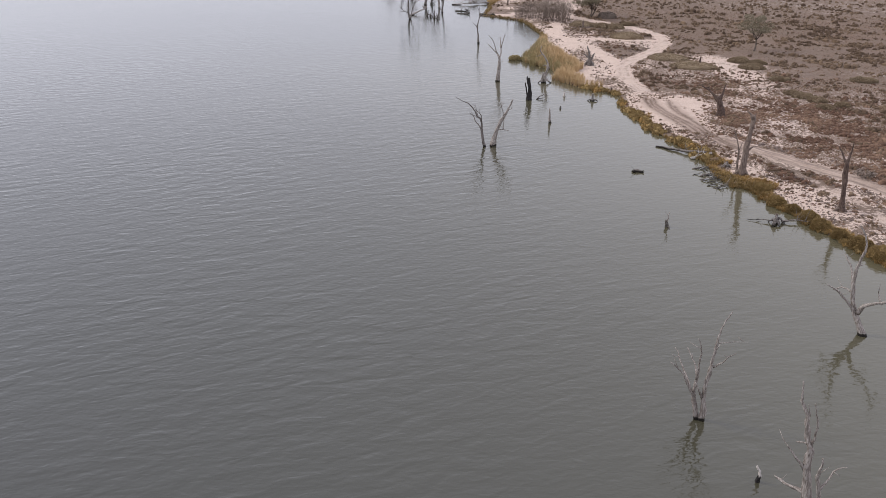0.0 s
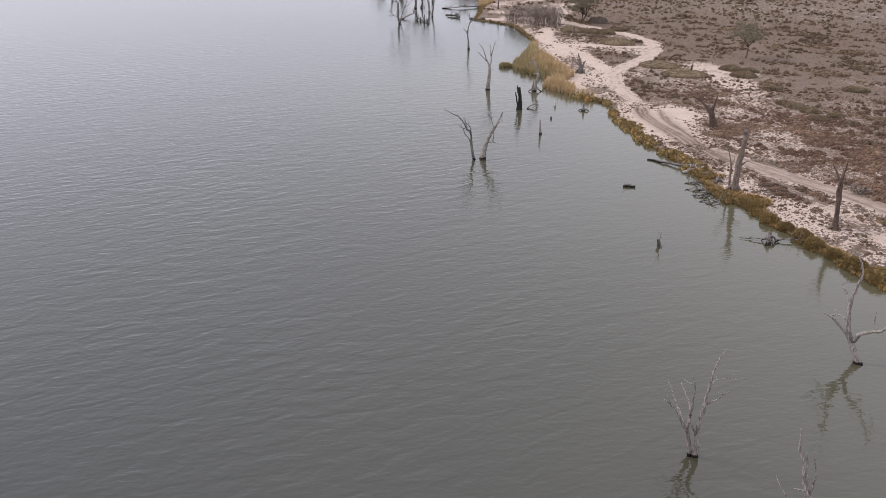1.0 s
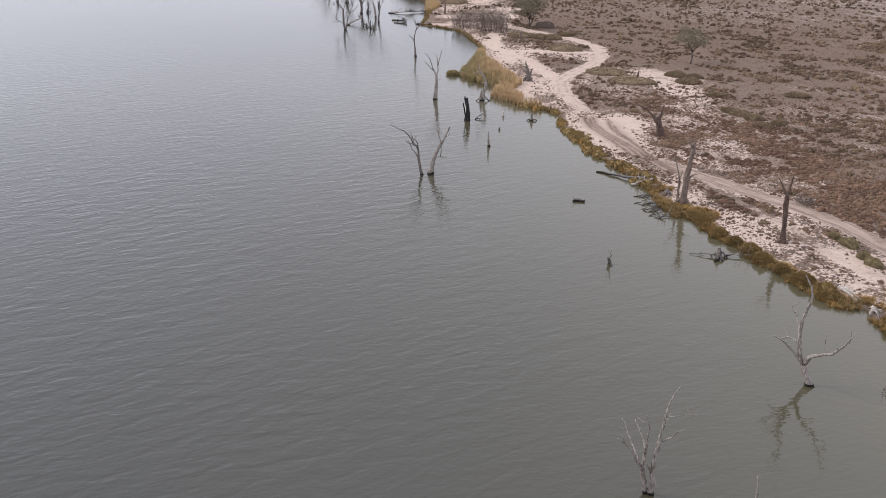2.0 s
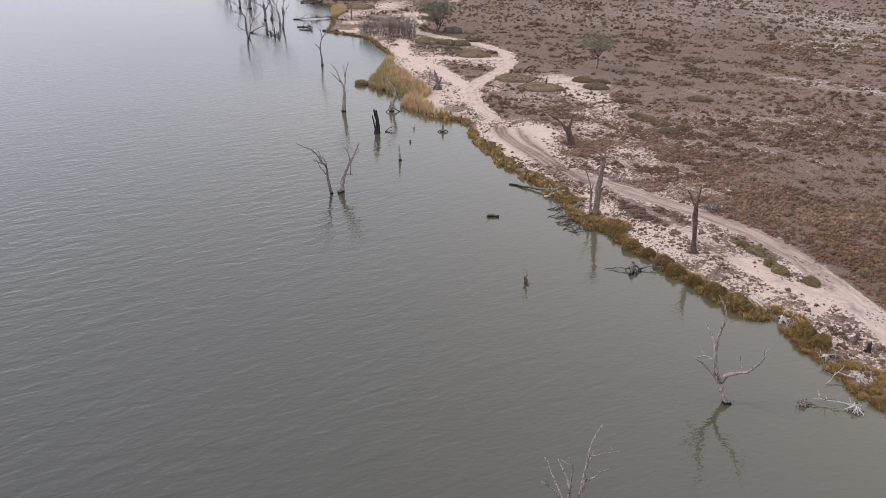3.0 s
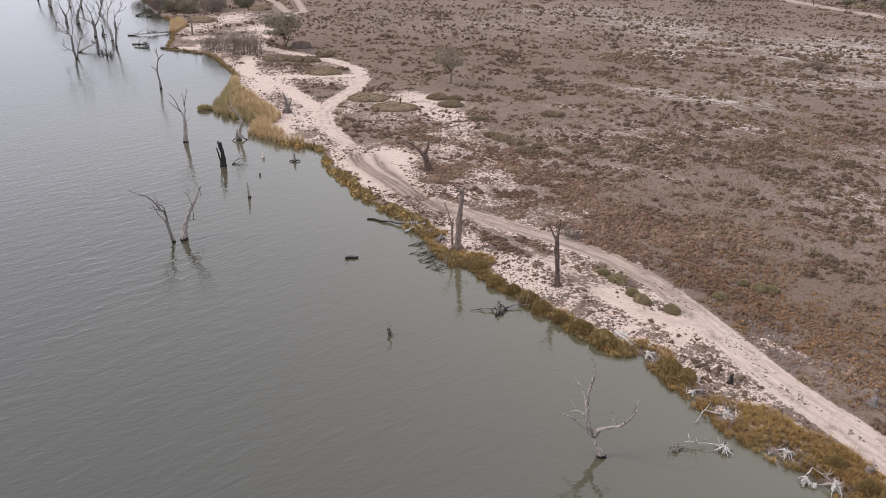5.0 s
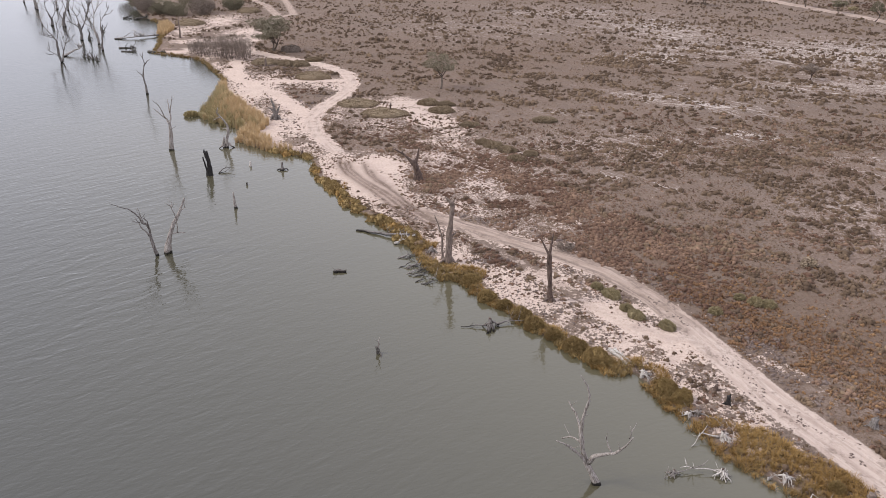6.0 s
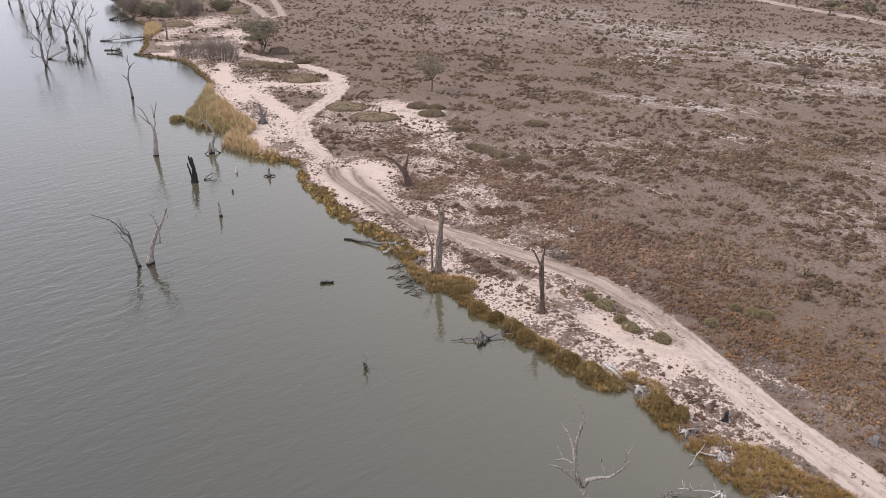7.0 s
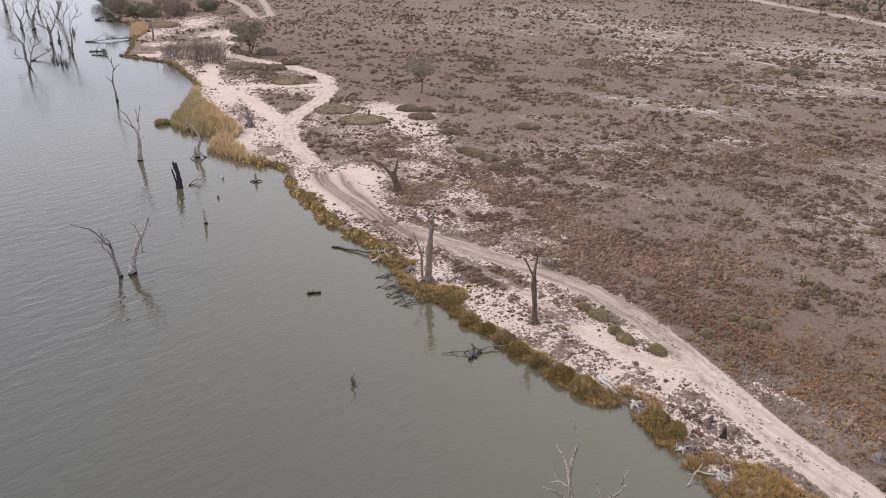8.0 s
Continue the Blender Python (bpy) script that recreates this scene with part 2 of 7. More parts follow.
TRACK = [(44, 18), (36, 31), (30.3, 42.2), (27.3, 47.8), (25.0, 54.0), (22.4, 62.0), (19.9, 67.8), (16.3, 73.2), (11.3, 77.8), (5.1, 82.2), (-0.3, 86.1), (-4.6, 89.4),
         (-8.6, 94.0), (-13.3, 102.3), (-17.7, 110.6), (-22.4, 118.6), (-26.1, 126.1), (-28.6, 135.7), (-27.8, 144.2), (-25.4, 153.8),
         (-24.7, 165.1), (-27.2, 174.3), (-32.9, 181.8), (-39.5, 187.9), (-48.9, 194.0), (-57.2, 201.4), (-62.0, 212.7), (-62.4, 223.2),
         (-61.2, 242.9), (-62.2, 259.7), (-72.8, 286.9), (-86, 310), (-110, 350)]
LOWER_TRACK = [(22.5, 58.7), (19.6, 59.6), (16.4, 61.4), (13.3, 65.5), (10.5, 70.6), (7.2, 75.0), (3.0, 80.3), (0.0, 85.5)]
BEACH_TRACK = [(-28.6, 135.7), (-34.4, 144.8), (-40.0, 154.7), (-45.8, 161.7), (-51.4, 168.7), (-54, 176), (-57, 190)]
CROSS_TRACK = [(-46.5, 164.3), (-41.4, 166.0), (-34.2, 166.8), (-26.0, 167.0)]
FORK_TRACK = [(-62.2, 259.7), (-58.4, 266.1), (-65.4, 290.3), (-75, 320)]
BEACH_RUTS = [[(-20.1, 113.8), (-19.2, 109.1), (-17.8, 105.5), (-15.7, 102.1), (-13.3, 98.7), (-10.0, 92.9), (-5.9, 86.7), (-4.3, 85.4)],
              [(-18.7, 112.8), (-17.2, 107.2), (-15.0, 103.2), (-11.2, 97.9), (-6.9, 91.1), (-3.4, 86.3)],
              [(-19.2, 112.7), (-17.9, 107.2), (-15.6, 103.0), (-12.2, 98.3), (-8.3, 91.8), (-3.9, 85.7)],
              [(-16.1, 111.8), (-14.5, 105.6), (-12.9, 102.2), (-10.6, 99.0), (-7.0, 92.4), (-3.1, 86.4)],
              [(-14.9, 108.7), (-13.0, 103.3), (-10.6, 99.4)]]
ROAD = [(20, 700), (100, 380), (117.7, 326.8), (128.4, 296.5), (136.4, 277.4), (142.6, 255.8), (155, 215), (180, 120)]


def away(xs, ys, line):
    """Distance from points to a polyline, the side (left of it is positive) and how far along."""
    best, side, along, run = np.full(xs.shape, 1e9), np.zeros(xs.shape), np.zeros(xs.shape), 0.0
    for (ax, ay), (bx, by) in zip(line, line[1:]):
        dx, dy = bx - ax, by - ay
        length = math.hypot(dx, dy)
        u = np.clip(((xs - ax) * dx + (ys - ay) * dy) / length ** 2, 0, 1)
        d = np.hypot(xs - ax - u * dx, ys - ay - u * dy)
        near = d < best
        best = np.where(near, d, best)
        side = np.where(near, dx * (ys - ay) - dy * (xs - ax), side)
        along = np.where(near, run + u * length, along)
        run += length
    return best, np.sign(side), along


lattice = np.random.RandomState(7).rand(256, 256)


def value_noise(xs, ys, size, octaves=3):
    total, amp, norm = np.zeros(np.shape(xs)), 1.0, 0.0
    for o in range(octaves):
        u, v = np.asarray(xs) / size * 2 ** o + 31.7 * o, np.asarray(ys) / size * 2 ** o + 17.3 * o
        i, j = np.floor(u).astype(int), np.floor(v).astype(int)
        fu, fv = u - i, v - j
        fu, fv = fu * fu * (3 - 2 * fu), fv * fv * (3 - 2 * fv)
        at = lambda a, b: lattice[a % 256, b % 256]
        total += amp * ((at(i, j) * (1 - fu) + at(i + 1, j) * fu) * (1 - fv) + (at(i, j + 1) * (1 - fu) + at(i + 1, j + 1) * fu) * fv)
        norm, amp = norm + amp, amp * 0.5
    return total / norm


def smooth(x, a, b):
    u = np.clip((x - a) / (b - a), 0, 1)
    return u * u * (3 - 2 * u)


def inland(xs, ys):
    """Distance from the water's edge, positive on land, with small bays."""
    d, side, _ = away(xs, ys, SHORE)
    return d * side + (value_noise(xs, ys, 3.0, 3) - 0.5) * 1.3


def height(xs, ys):
    d = inland(xs, ys)
    land = 0.62 * (1 - np.exp(-np.maximum(d, 0) / 2.2)) + 0.25 * smooth(d, 5, 60) + (value_noise(xs, ys, 5, 3) - 0.5) * 0.22 * smooth(d, 0.5, 5)
    return np.where(d > 0, land, np.maximum(0.22 * d, -2.5))


def ground_at(x, y):
    return float(height(np.array([x], float), np.array([y], float))[0])


def blob(xs, ys, x, y, rx, ry=None, turn=0):
    c, s = math.cos(radians(turn)), math.sin(radians(turn))
    u, v = (xs - x) * c + (ys - y) * s, -(xs - x) * s + (ys - y) * c
    return np.exp(-((u / rx) ** 2 + (v / (ry or rx)) ** 2))


def surface(xs, ys):
    """What covers the ground: sand, track, ruts, salt, litter and mud, 0 to 1."""
    d = inland(xs, ys)
    dt, st, _ = away(xs, ys, TRACK)
    seaward = st > 0 
    lanes, churn = [], np.zeros(xs.shape)
    ruts = np.zeros(xs.shape)
    for line, half in ((TRACK, 1.26), (LOWER_TRACK, 0.75), (BEACH_TRACK, 1.3), (CROSS_TRACK, 1.2), (FORK_TRACK, 1.4), (ROAD, 2.6)):
        dl, sl, al = away(xs, ys, line)
        if line is TRACK:
            across, along = dl * sl, al
        else:
            mine = dl < np.abs(across)
            across, along = np.where(mine, dl * sl, across), np.where(mine, al, along)
        wide = half * (1 + 0.25 * (value_noise(xs, ys, 9, 2) - 0.5)) + (0.35 * smooth(ys, 68, 50) if line is TRACK else 0)
        lanes.append((1 - smooth(dl, wide * 0.7, wide * 1.5)) * (1.0 if line is TRACK or line is ROAD else 0.42 if line is BEACH_TRACK or line is LOWER_TRACK else 0.66))
        ruts = np.maximum(ruts, np.exp(-((dl - 0.85) / 0.36) ** 2) * (1.0 if line is TRACK else 0.5))
    for line in BEACH_RUTS:      # churned wheel marks on the beach
        dl, _, al = away(xs, ys, line)
        churn = np.maximum(churn, (0.46 * np.exp(-(dl / 1.0) ** 2) + 0.6 * np.exp(-(dl / 0.26) ** 2)) * smooth(al, 0, 3) * (0.7 + 0.5 * value_noise(xs, ys, 4, 2)))
    beach = np.maximum(blob(xs, ys, -14, 102, 15, 5.0, 121), blob(xs, ys, -14.5, 108, 6, 4, 121))
    track = np.max(lanes, axis=0) * (1 - smooth(beach, 0.2, 0.5))
    upper = smooth(ys, 110, 122) * (1 - smooth(ys, 225, 245))
    track = track * (1 - 0.5 * upper)
    strip = np.where(seaward & (d > 0), 0.56 + 0.8 * (value_noise(xs, ys, 7, 2) - 0.5), 0.0)
    strip = np.where(ys > 200, 0.2 * (d < 12), strip)
    verge = np.where(~seaward, 0.6 * np.exp(-dt / 1.7), 0)
    sand = np.maximum(strip, verge)
    for x, y, rx, ry, turn, amount in ((-14, 102, 16, 5.4, 121, 1.25), (-12.5, 109.5, 6, 4, 121, 1.25), (16, 64.5, 7.5, 2.0, -52, 0.95), (-63, 217, 6, 7, 0, 0.9), (-88, 253, 6, 5, 0, 0.7), (-22, 148.5, 8, 3, 0, 0.9), (-10, 147, 9, 4.5, 150, 0.85), (-6, 135, 9, 5, 130, 0.85), (-1.5, 127, 6, 4.5, 130, 0.6), (29, 54.5, 6, 1.6, -50, 0.42), (-4, 88, 6, 3, 135, 1.0), (-1, 93, 8, 2.5, 140, 0.7), (-14, 131, 12, 8, 120, 0.44), (-5, 113, 7, 8, 30, 0.45), (-24, 139, 3, 8, 0, 0.5), (-13, 142, 10, 4.5, 150, 0.95),
                                       (-45, 158, 7, 14, 15, 1.15), (-34, 129, 9, 13, 0, 1.15), (-54, 180, 6, 10, 0, 0.8), (-70, 203, 8, 4, 0, 0.7), (-13, 98, 4, 9, 35, 0.7),
                                       (9, 82, 10, 2.2, 150, 0.45), (2, 100, 8, 11, 20, 0.42), (14, 88, 9, 6, 20, 0.34), (-3, 121, 10, 6, 140, 0.48), (20.5, 58, 3.0, 5, 0, 0.9), (-86, 232, 9, 14, 0, 0.6), (-79.4, 250.7, 10, 16, 0, 0.7), (-66.0, 230.6, 8, 9, 0, 0.8), (-75.5, 213.9, 9, 5, 0, 0.8)):
        sand = np.maximum(sand, amount * blob(xs, ys, x, y, rx, ry, turn))
    for x, y, rx, ry, turn in ((-33, 152, 6.5, 10, 0), (-34, 174, 8, 4.5, 0), (-45, 182, 9, 6, 0), (-30, 125, 2.4, 6, 20), (4.5, 77.5, 2.0, 6, 50)):
        sand = sand * (1 - 0.85 * blob(xs, ys, x, y, rx, ry, turn))
    sand = np.maximum(sand, 1.1 * upper * np.exp(-(dt / 2.0) ** 2))
    sand = np.maximum(sand, 0.85 * blob(xs, ys, -29, 129, 5, 7))
    for line, wide in ((CROSS_TRACK, 2.0), (BEACH_TRACK, 2.4)):
        dl, _, _ = away(xs, ys, line)
        sand = np.maximum(sand, 1.2 * np.exp(-(dl / wide) ** 2))
    dl, _, al = away(xs, ys, LOWER_TRACK)
    sand = np.maximum(sand, (0.5 + 0.7 * smooth(ys, 68, 61)) * np.exp(-(dl / (0.8 + 0.9 * smooth(ys, 68, 60))) ** 2))
    sand = sand * smooth(d, 0.2, 1.6)
    salt = np.maximum.reduce([0.7 * blob(xs, ys, 60, 240, 30, 50, 25), 0.6 * blob(xs, ys, 38, 275, 45, 30), 0.8 * blob(xs, ys, 50, 198, 20, 12), 0.8 * blob(xs, ys, 46, 150, 22, 7, -30), 0.8 * blob(xs, ys, 100, 205, 50, 34), 0.7 * blob(xs, ys, 88, 166, 45, 16),
                              0.5 * blob(xs, ys, 58, 150, 34, 10, 10), 0.6 * blob(xs, ys, 72, 112, 22, 10), 0.55 * blob(xs, ys, 30, 122, 40, 12), 0.5 * blob(xs, ys, 10, 240, 50, 40)])
    for amount, x, y, rx, ry, turn in ((0.5, 29.1, 101.1, 5.0, 3.0, -25.0), (0.7, 21.0, 105.4, 5.0, 3.0, -25.0), (0.7, 18.5, 141.0, 7.0, 3.0, -15.0), (0.6, 28.3, 131.1, 5.0, 2.5, -15.0), (0.7, 35.3, 156.0, 9.0, 4.0, -30.0),
                                       (0.75, 50.6, 149.0, 16.0, 5.0, -25.0), (0.8, 51.7, 126.8, 12.0, 4.0, -30.0), (0.6, 62.2, 114.0, 8.0, 4.0, -30.0), (0.8, 59.9, 210.4, 20.0, 8.0, -20.0), (0.7, 51.9, 93.5, 4.0, 3.0, -30.0)):
        salt = np.maximum(salt, amount * blob(xs, ys, x, y, rx, ry, turn))
    litter = np.maximum.reduce([blob(xs, ys, 14, 85, 20, 8, 135), 1.0 * blob(xs, ys, 36, 56, 10, 22, 20), 0.8 * blob(xs, ys, 5, 112, 12, 10), 0.5 * blob(xs, ys, 0, 200, 60, 40)])
    vein = np.maximum.reduce([1.3 * blob(xs, ys, 2, 108, 14, 11, 120), 0.9 * blob(xs, ys, 6, 90, 12, 5, 140), 0.7 * blob(xs, ys, -12, 136, 12, 9), 0.6 * blob(xs, ys, 22, 118, 16, 10), 0.25 * blob(xs, ys, 34, 50, 5, 10, 20), 0.7 * blob(xs, ys, 55, 90, 12, 12)])
    mud = np.where(d > 0, 0.9 * np.exp(-np.maximum(d, 0) / 0.5), 1.0)
    return dict(sand=sand, track=track * (d > 0.3), rut=ruts, salt=salt, litter=litter, mud=mud, vein=vein, churn=churn * (d > 0.5), bleached=smooth(ys, 66, 58) * (ys > 20) + smooth(ys, 100, 118) * smooth(ys, 245, 225), across=across, along=along)


# ---------------------------------------------------------------- mesh helpers
def mesh_from(name, verts, faces, mat, smooth_faces=False, **attrs):
    """A mesh from numpy verts (n, 3) and faces (m, k), with float attributes per vertex."""
    me = bpy.data.meshes.new(name)
    verts, faces = np.asarray(verts, np.float32), np.asarray(faces, np.int32)
    k = faces.shape[1]
    me.vertices.add(len(verts))
    me.vertices.foreach_set("co", verts.ravel())
    me.loops.add(faces.size)
    me.loops.foreach_set("vertex_index", faces.ravel())
    me.polygons.add(len(faces))
    me.polygons.foreach_set("loop_start", np.arange(0, faces.size, k, dtype=np.int32))
    me.polygons.foreach_set("use_smooth", np.full(len(faces), smooth_faces, dtype=bool))
    for key, value in attrs.items():
        me.attributes.new(key, "FLOAT", "POINT").data.foreach_set("value", np.asarray(value, np.float32))
    me.update(calc_edges=True)
    me.validate()
    me.materials.append(mat)
    return me


def part(name, data, parent, label=""):
    ob = new(name, data)
    ob.parent = parent
    if label:
        tagged(ob, label)
    return ob


def tube(points, radii, sides=9, rough=0.12, rng=None):
    """A tapered, slightly uneven limb round a path: verts and quads, closed at both ends by small rings."""
    rng = rng or random.Random(0)
    pts = [Vector(p) for p in points]
    verts, faces = [], []
    ref = Vector((0.31, 0.87, 0.38))
    phase = [rng.uniform(0, 6.28) for _ in range(3)]
    rows = [(pts[0], radii[0] * 0.15, 0)] + [(p, r, i) for i, (p, r) in enumerate(zip(pts, radii))] + [(pts[-1], radii[-1] * 0.1, len(pts) - 1)]
    for p, r, i in rows:
        d = (pts[min(i + 1, len(pts) - 1)] - pts[max(i - 1, 0)]).normalized()
        u = d.cross(ref).normalized()
        v = d.cross(u)
        for s in range(sides):
            a = 2 * math.pi * s / sides
            k = r * (1 + rough * math.sin(2 * a + phase[0] + i * 0.7) + rough * math.sin(3 * a + phase[1] - i * 0.9) + rng.uniform(-rough, rough) * 0.5)
            verts.append(p + u * (math.cos(a) * k) + v * (math.sin(a) * k))
    for i in range(len(rows) - 1):
        for s in range(sides):
            t = (s + 1) % sides
            faces.append((i * sides + s, i * sides + t, (i + 1) * sides + t, (i + 1) * sides + s))
    return verts, faces


def kinked(points, rng, amount=0.12, pieces=3):
    """A path with extra kinks between its nodes, as old wood grows."""
    out = [Vector(points[0])]
    for a, b in zip(points, points[1:]):
        a, b = Vector(a), Vector(b)
        size = (b - a).length
        for i in range(1, pieces + 1):
            p = a.lerp(b, i / pieces)
            if i < pieces:
                p += Vector((rng.uniform(-1, 1), rng.uniform(-1, 1), rng.uniform(-0.6, 0.6))) * size * amount * 0.5
            out.append(p)
    return out


def limb_mesh(name, points, r0, r1, mat, rng, sides=9, amount=0.12, flare=0.0, twigs=0):
    path = kinked(points, rng, amount)
    n = len(path)
    radii = [r0 + (r1 - r0) * (i / (n - 1)) ** 0.8 for i in range(n)]
    if flare:
        radii = [r * (1 + flare * max(0, 1 - i / 3)) for i, r in enumerate(radii)]
    verts, faces = tube(path, radii, sides, 0.15, rng)
    limb = mesh_from(name, [tuple(v) for v in verts], faces, mat, True)
    small = []
    for _ in range(twigs):      # dead twigs along the outer half
        i = rng.randrange(n // 2, n - 1)
        d = Vector((rng.uniform(-1, 1), rng.uniform(-1, 1), rng.uniform(-0.1, 1.0))).normalized()
        long = rng.uniform(0.35, 1.0)
        tp = [path[i], path[i] + d * long * 0.5, path[i] + d * long + Vector((0, 0, rng.uniform(0, 0.25)))]
        tv, tf = tube(tp, [min(radii[i], 0.034), 0.024, 0.012], 4, 0.05, rng)
        small.append(mesh_from("twig", [tuple(v) for v in tv], tf, mat, True))
    return limb, small


def limb_part(name, parent, *args, **more):
    """A limb under its tree, with its twigs under it."""
    limb, small = limb_mesh(name, *args, **more)
    ob = part(name, limb, parent)
    for me in small:
        part("twig", me, ob)
    return ob


def dead_tree(x, y, z, label, name="dead_tree", category="dead tree", group=""):
    root = new(name)
    root.location = (x, y, z)
    return tagged(root, label, category, group)


def stem(tree, name, r0, r1, points, mat=None, flare=0.0, twigs=0, seed=0, sides=9, amount=0.12):
    rng = random.Random(seed * 31 + len(tree.children) * 7 + 1)
    limb_part(name, tree, points, r0, r1, mat or DEADWOOD, rng, sides, amount, flare, twigs)


def grown_tree(x, y, z, tall, seed, label, mat, forks=3, lean=0.1, r0=0.3, group="", spread=0.5, name="dead_tree", depth=2, first=0.34):
    """A dead tree whose limbs fork at random."""
    rng = random.Random(seed)
    tree = dead_tree(x, y, z, label, name, "dead tree", group)
    def grow(start, way, long, radius, level, label_):
        pts, p, d = [start], Vector(start), Vector(way)
        for _ in range(3):
            d = (d + Vector((rng.uniform(-1, 1), rng.uniform(-1, 1), rng.uniform(-0.15, 0.6))) * 0.22).normalized()
            p = p + d * long / 3
            pts.append(p.copy())
        end = radius * (0.66 if level < depth else 0.2)
        stem(tree, label_, radius, end, pts, mat, 0.4 if level == 0 else 0, 3 if level else 0, seed + level, 8 if level < 2 else 5, 0.16)
        if level < depth:
            for k in range(forks if level == 0 else 2):
                a = rng.uniform(0, 6.28)
                w = (d * rng.uniform(0.7, 1.2) + Vector((math.cos(a), math.sin(a), 0.25)) * spread * rng.uniform(0.7, 1.5)).normalized()
                base = pts[-1] if k == 0 or level == 0 and rng.random() < 0.5 else pts[-2]
                grow(base, w, long * rng.uniform(0.6, 0.95) * (0.34 / first) ** 0.6, end * rng.uniform(0.6, 0.9), level + 1, "branch")
    a = rng.uniform(0, 6.28)
    grow(Vector((0, 0, -0.4)), Vector((math.cos(a) * lean, math.sin(a) * lean, 1)), tall * first, r0, 0, "trunk")
    return tree


def root_wad(x, y, z, size, seed, label, mat=None, arms=9, long_arm=None, name="dead_stump", stub=0.5, thick=1.2):
    """A washed-out stump: a short broken butt with twisted roots splayed round it."""
    rng = random.Random(seed)
    mat = mat or PALEWOOD
    WADS.append((x, y, size))
    tree = dead_tree(x, y, z, label, name, "tree stump", "washed-out stumps along the shore")
    top = size * (0.35 + 0.5 * stub)
    lean = Vector((rng.uniform(-0.15, 0.15), rng.uniform(-0.15, 0.15), 1)) * top
    stem(tree, "trunk", size * 0.15, size * 0.125, [(0, 0, -0.25), tuple(lean * 0.5), tuple(lean)], mat, 0.25, 0, seed, 10, 0.1)
    stem(tree, "broken_top", size * 0.115, size * 0.08, [tuple(lean * 0.97), tuple(lean * 1.08)], BARKWOOD, 0, 0, seed, 8, 0.0)
    face = rng.uniform(0, 6.28)
    for k in range(arms):
        a = face + (rng.gauss(0, 0.9) if k % 3 else rng.uniform(0, 6.28))      # most roots trail to one side
        l = size * rng.uniform(0.45, 1.15)
        b = a + rng.uniform(-0.8, 0.8)
        c, s_ = math.cos(a), math.sin(a)
        start = (c * size * 0.14, s_ * size * 0.14, top * rng.uniform(0.35, 0.85))
        knee = (c * l * 0.42, s_ * l * 0.42, start[2] * rng.uniform(0.55, 0.95))
        low = (knee[0] + math.cos(b) * l * 0.32, knee[1] + math.sin(b) * l * 0.32, start[2] * rng.uniform(0.15, 0.5))
        end = (low[0] + math.cos(b + rng.uniform(-0.9, 0.9)) * l * 0.3, low[1] + math.sin(b) * l * 0.3, rng.uniform(-0.25, 0.05))
        stem(tree, "root", size * thick * rng.uniform(0.04, 0.07), size * thick * 0.012, [start, knee, low, end], mat, 0.3, rng.choice([0, 1]), seed + k, 6, 0.22)
    if long_arm:
        stem(tree, "root", size * 0.06, size * 0.02, [(0, 0, size * 0.2), *long_arm], mat, 0.2, 3, seed + 40, 6, 0.15)
    return tree


def fallen_log(points, r0, r1, label, mat=None, branches=0, seed=0):
    x, y, z = points[0]
    rng = random.Random(seed)
    tree = dead_tree(x, y, z, label, "fallen_log", "log")
    local = [(a - x, b - y, c - z) for a, b, c in points]
    stem(tree, "trunk", r0 * 0.8, r1 * 0.7, local, mat or DARKLOG, 0.3, 2, seed, 9, 0.13)
    for _ in range(branches):
        p = Vector(local[rng.randrange(0, len(local) - 1)]).lerp(Vector(local[-1]), rng.uniform(0.2, 0.8))
        d = Vector((rng.uniform(-1, 1), rng.uniform(-1, 1), rng.uniform(0.1, 0.9)))
        stem(tree, "branch", r0 * 0.35, r0 * 0.08, [p, p + d * 0.7, p + d * 1.3 + Vector((0.2, 0, 0.1))], mat or DARKLOG, 0, 1, seed, 6, 0.2)
    return tree


# ---------------------------------------------------------------- plants as meshes
def leaf_cloud(rng, centres, count, size, flat=0.6):
    """Small kite-shaped leaf clumps scattered in ellipsoids (x, y, z, rx, ry, rz): verts and quads."""
    r = np.random.RandomState(rng.randrange(1 << 30))
    c = np.array(centres, float)
    share = c[:, 3] * c[:, 4] + c[:, 4] * c[:, 5]
    c = c[r.choice(len(c), count, p=share / share.sum())]
    unit = lambda a: a / np.linalg.norm(a, axis=1, keepdims=True)
    d = unit(r.normal(size=(count, 3))) * r.uniform(0.55, 1.0, (count, 1)) ** 0.6
    p = c[:, :3] + d * c[:, 3:]
    u = unit(r.normal(size=(count, 3)) * (1, 1, flat))
    v = unit(np.cross(u, r.normal(size=(count, 3))))
    s = size * r.uniform(0.6, 1.4, (count, 1))
    verts = np.stack([p - u * s, p + v * s * 0.45, p + u * s, p - v * s * 0.45], 1).reshape(-1, 3)
    return verts, np.arange(count * 4).reshape(-1, 4)


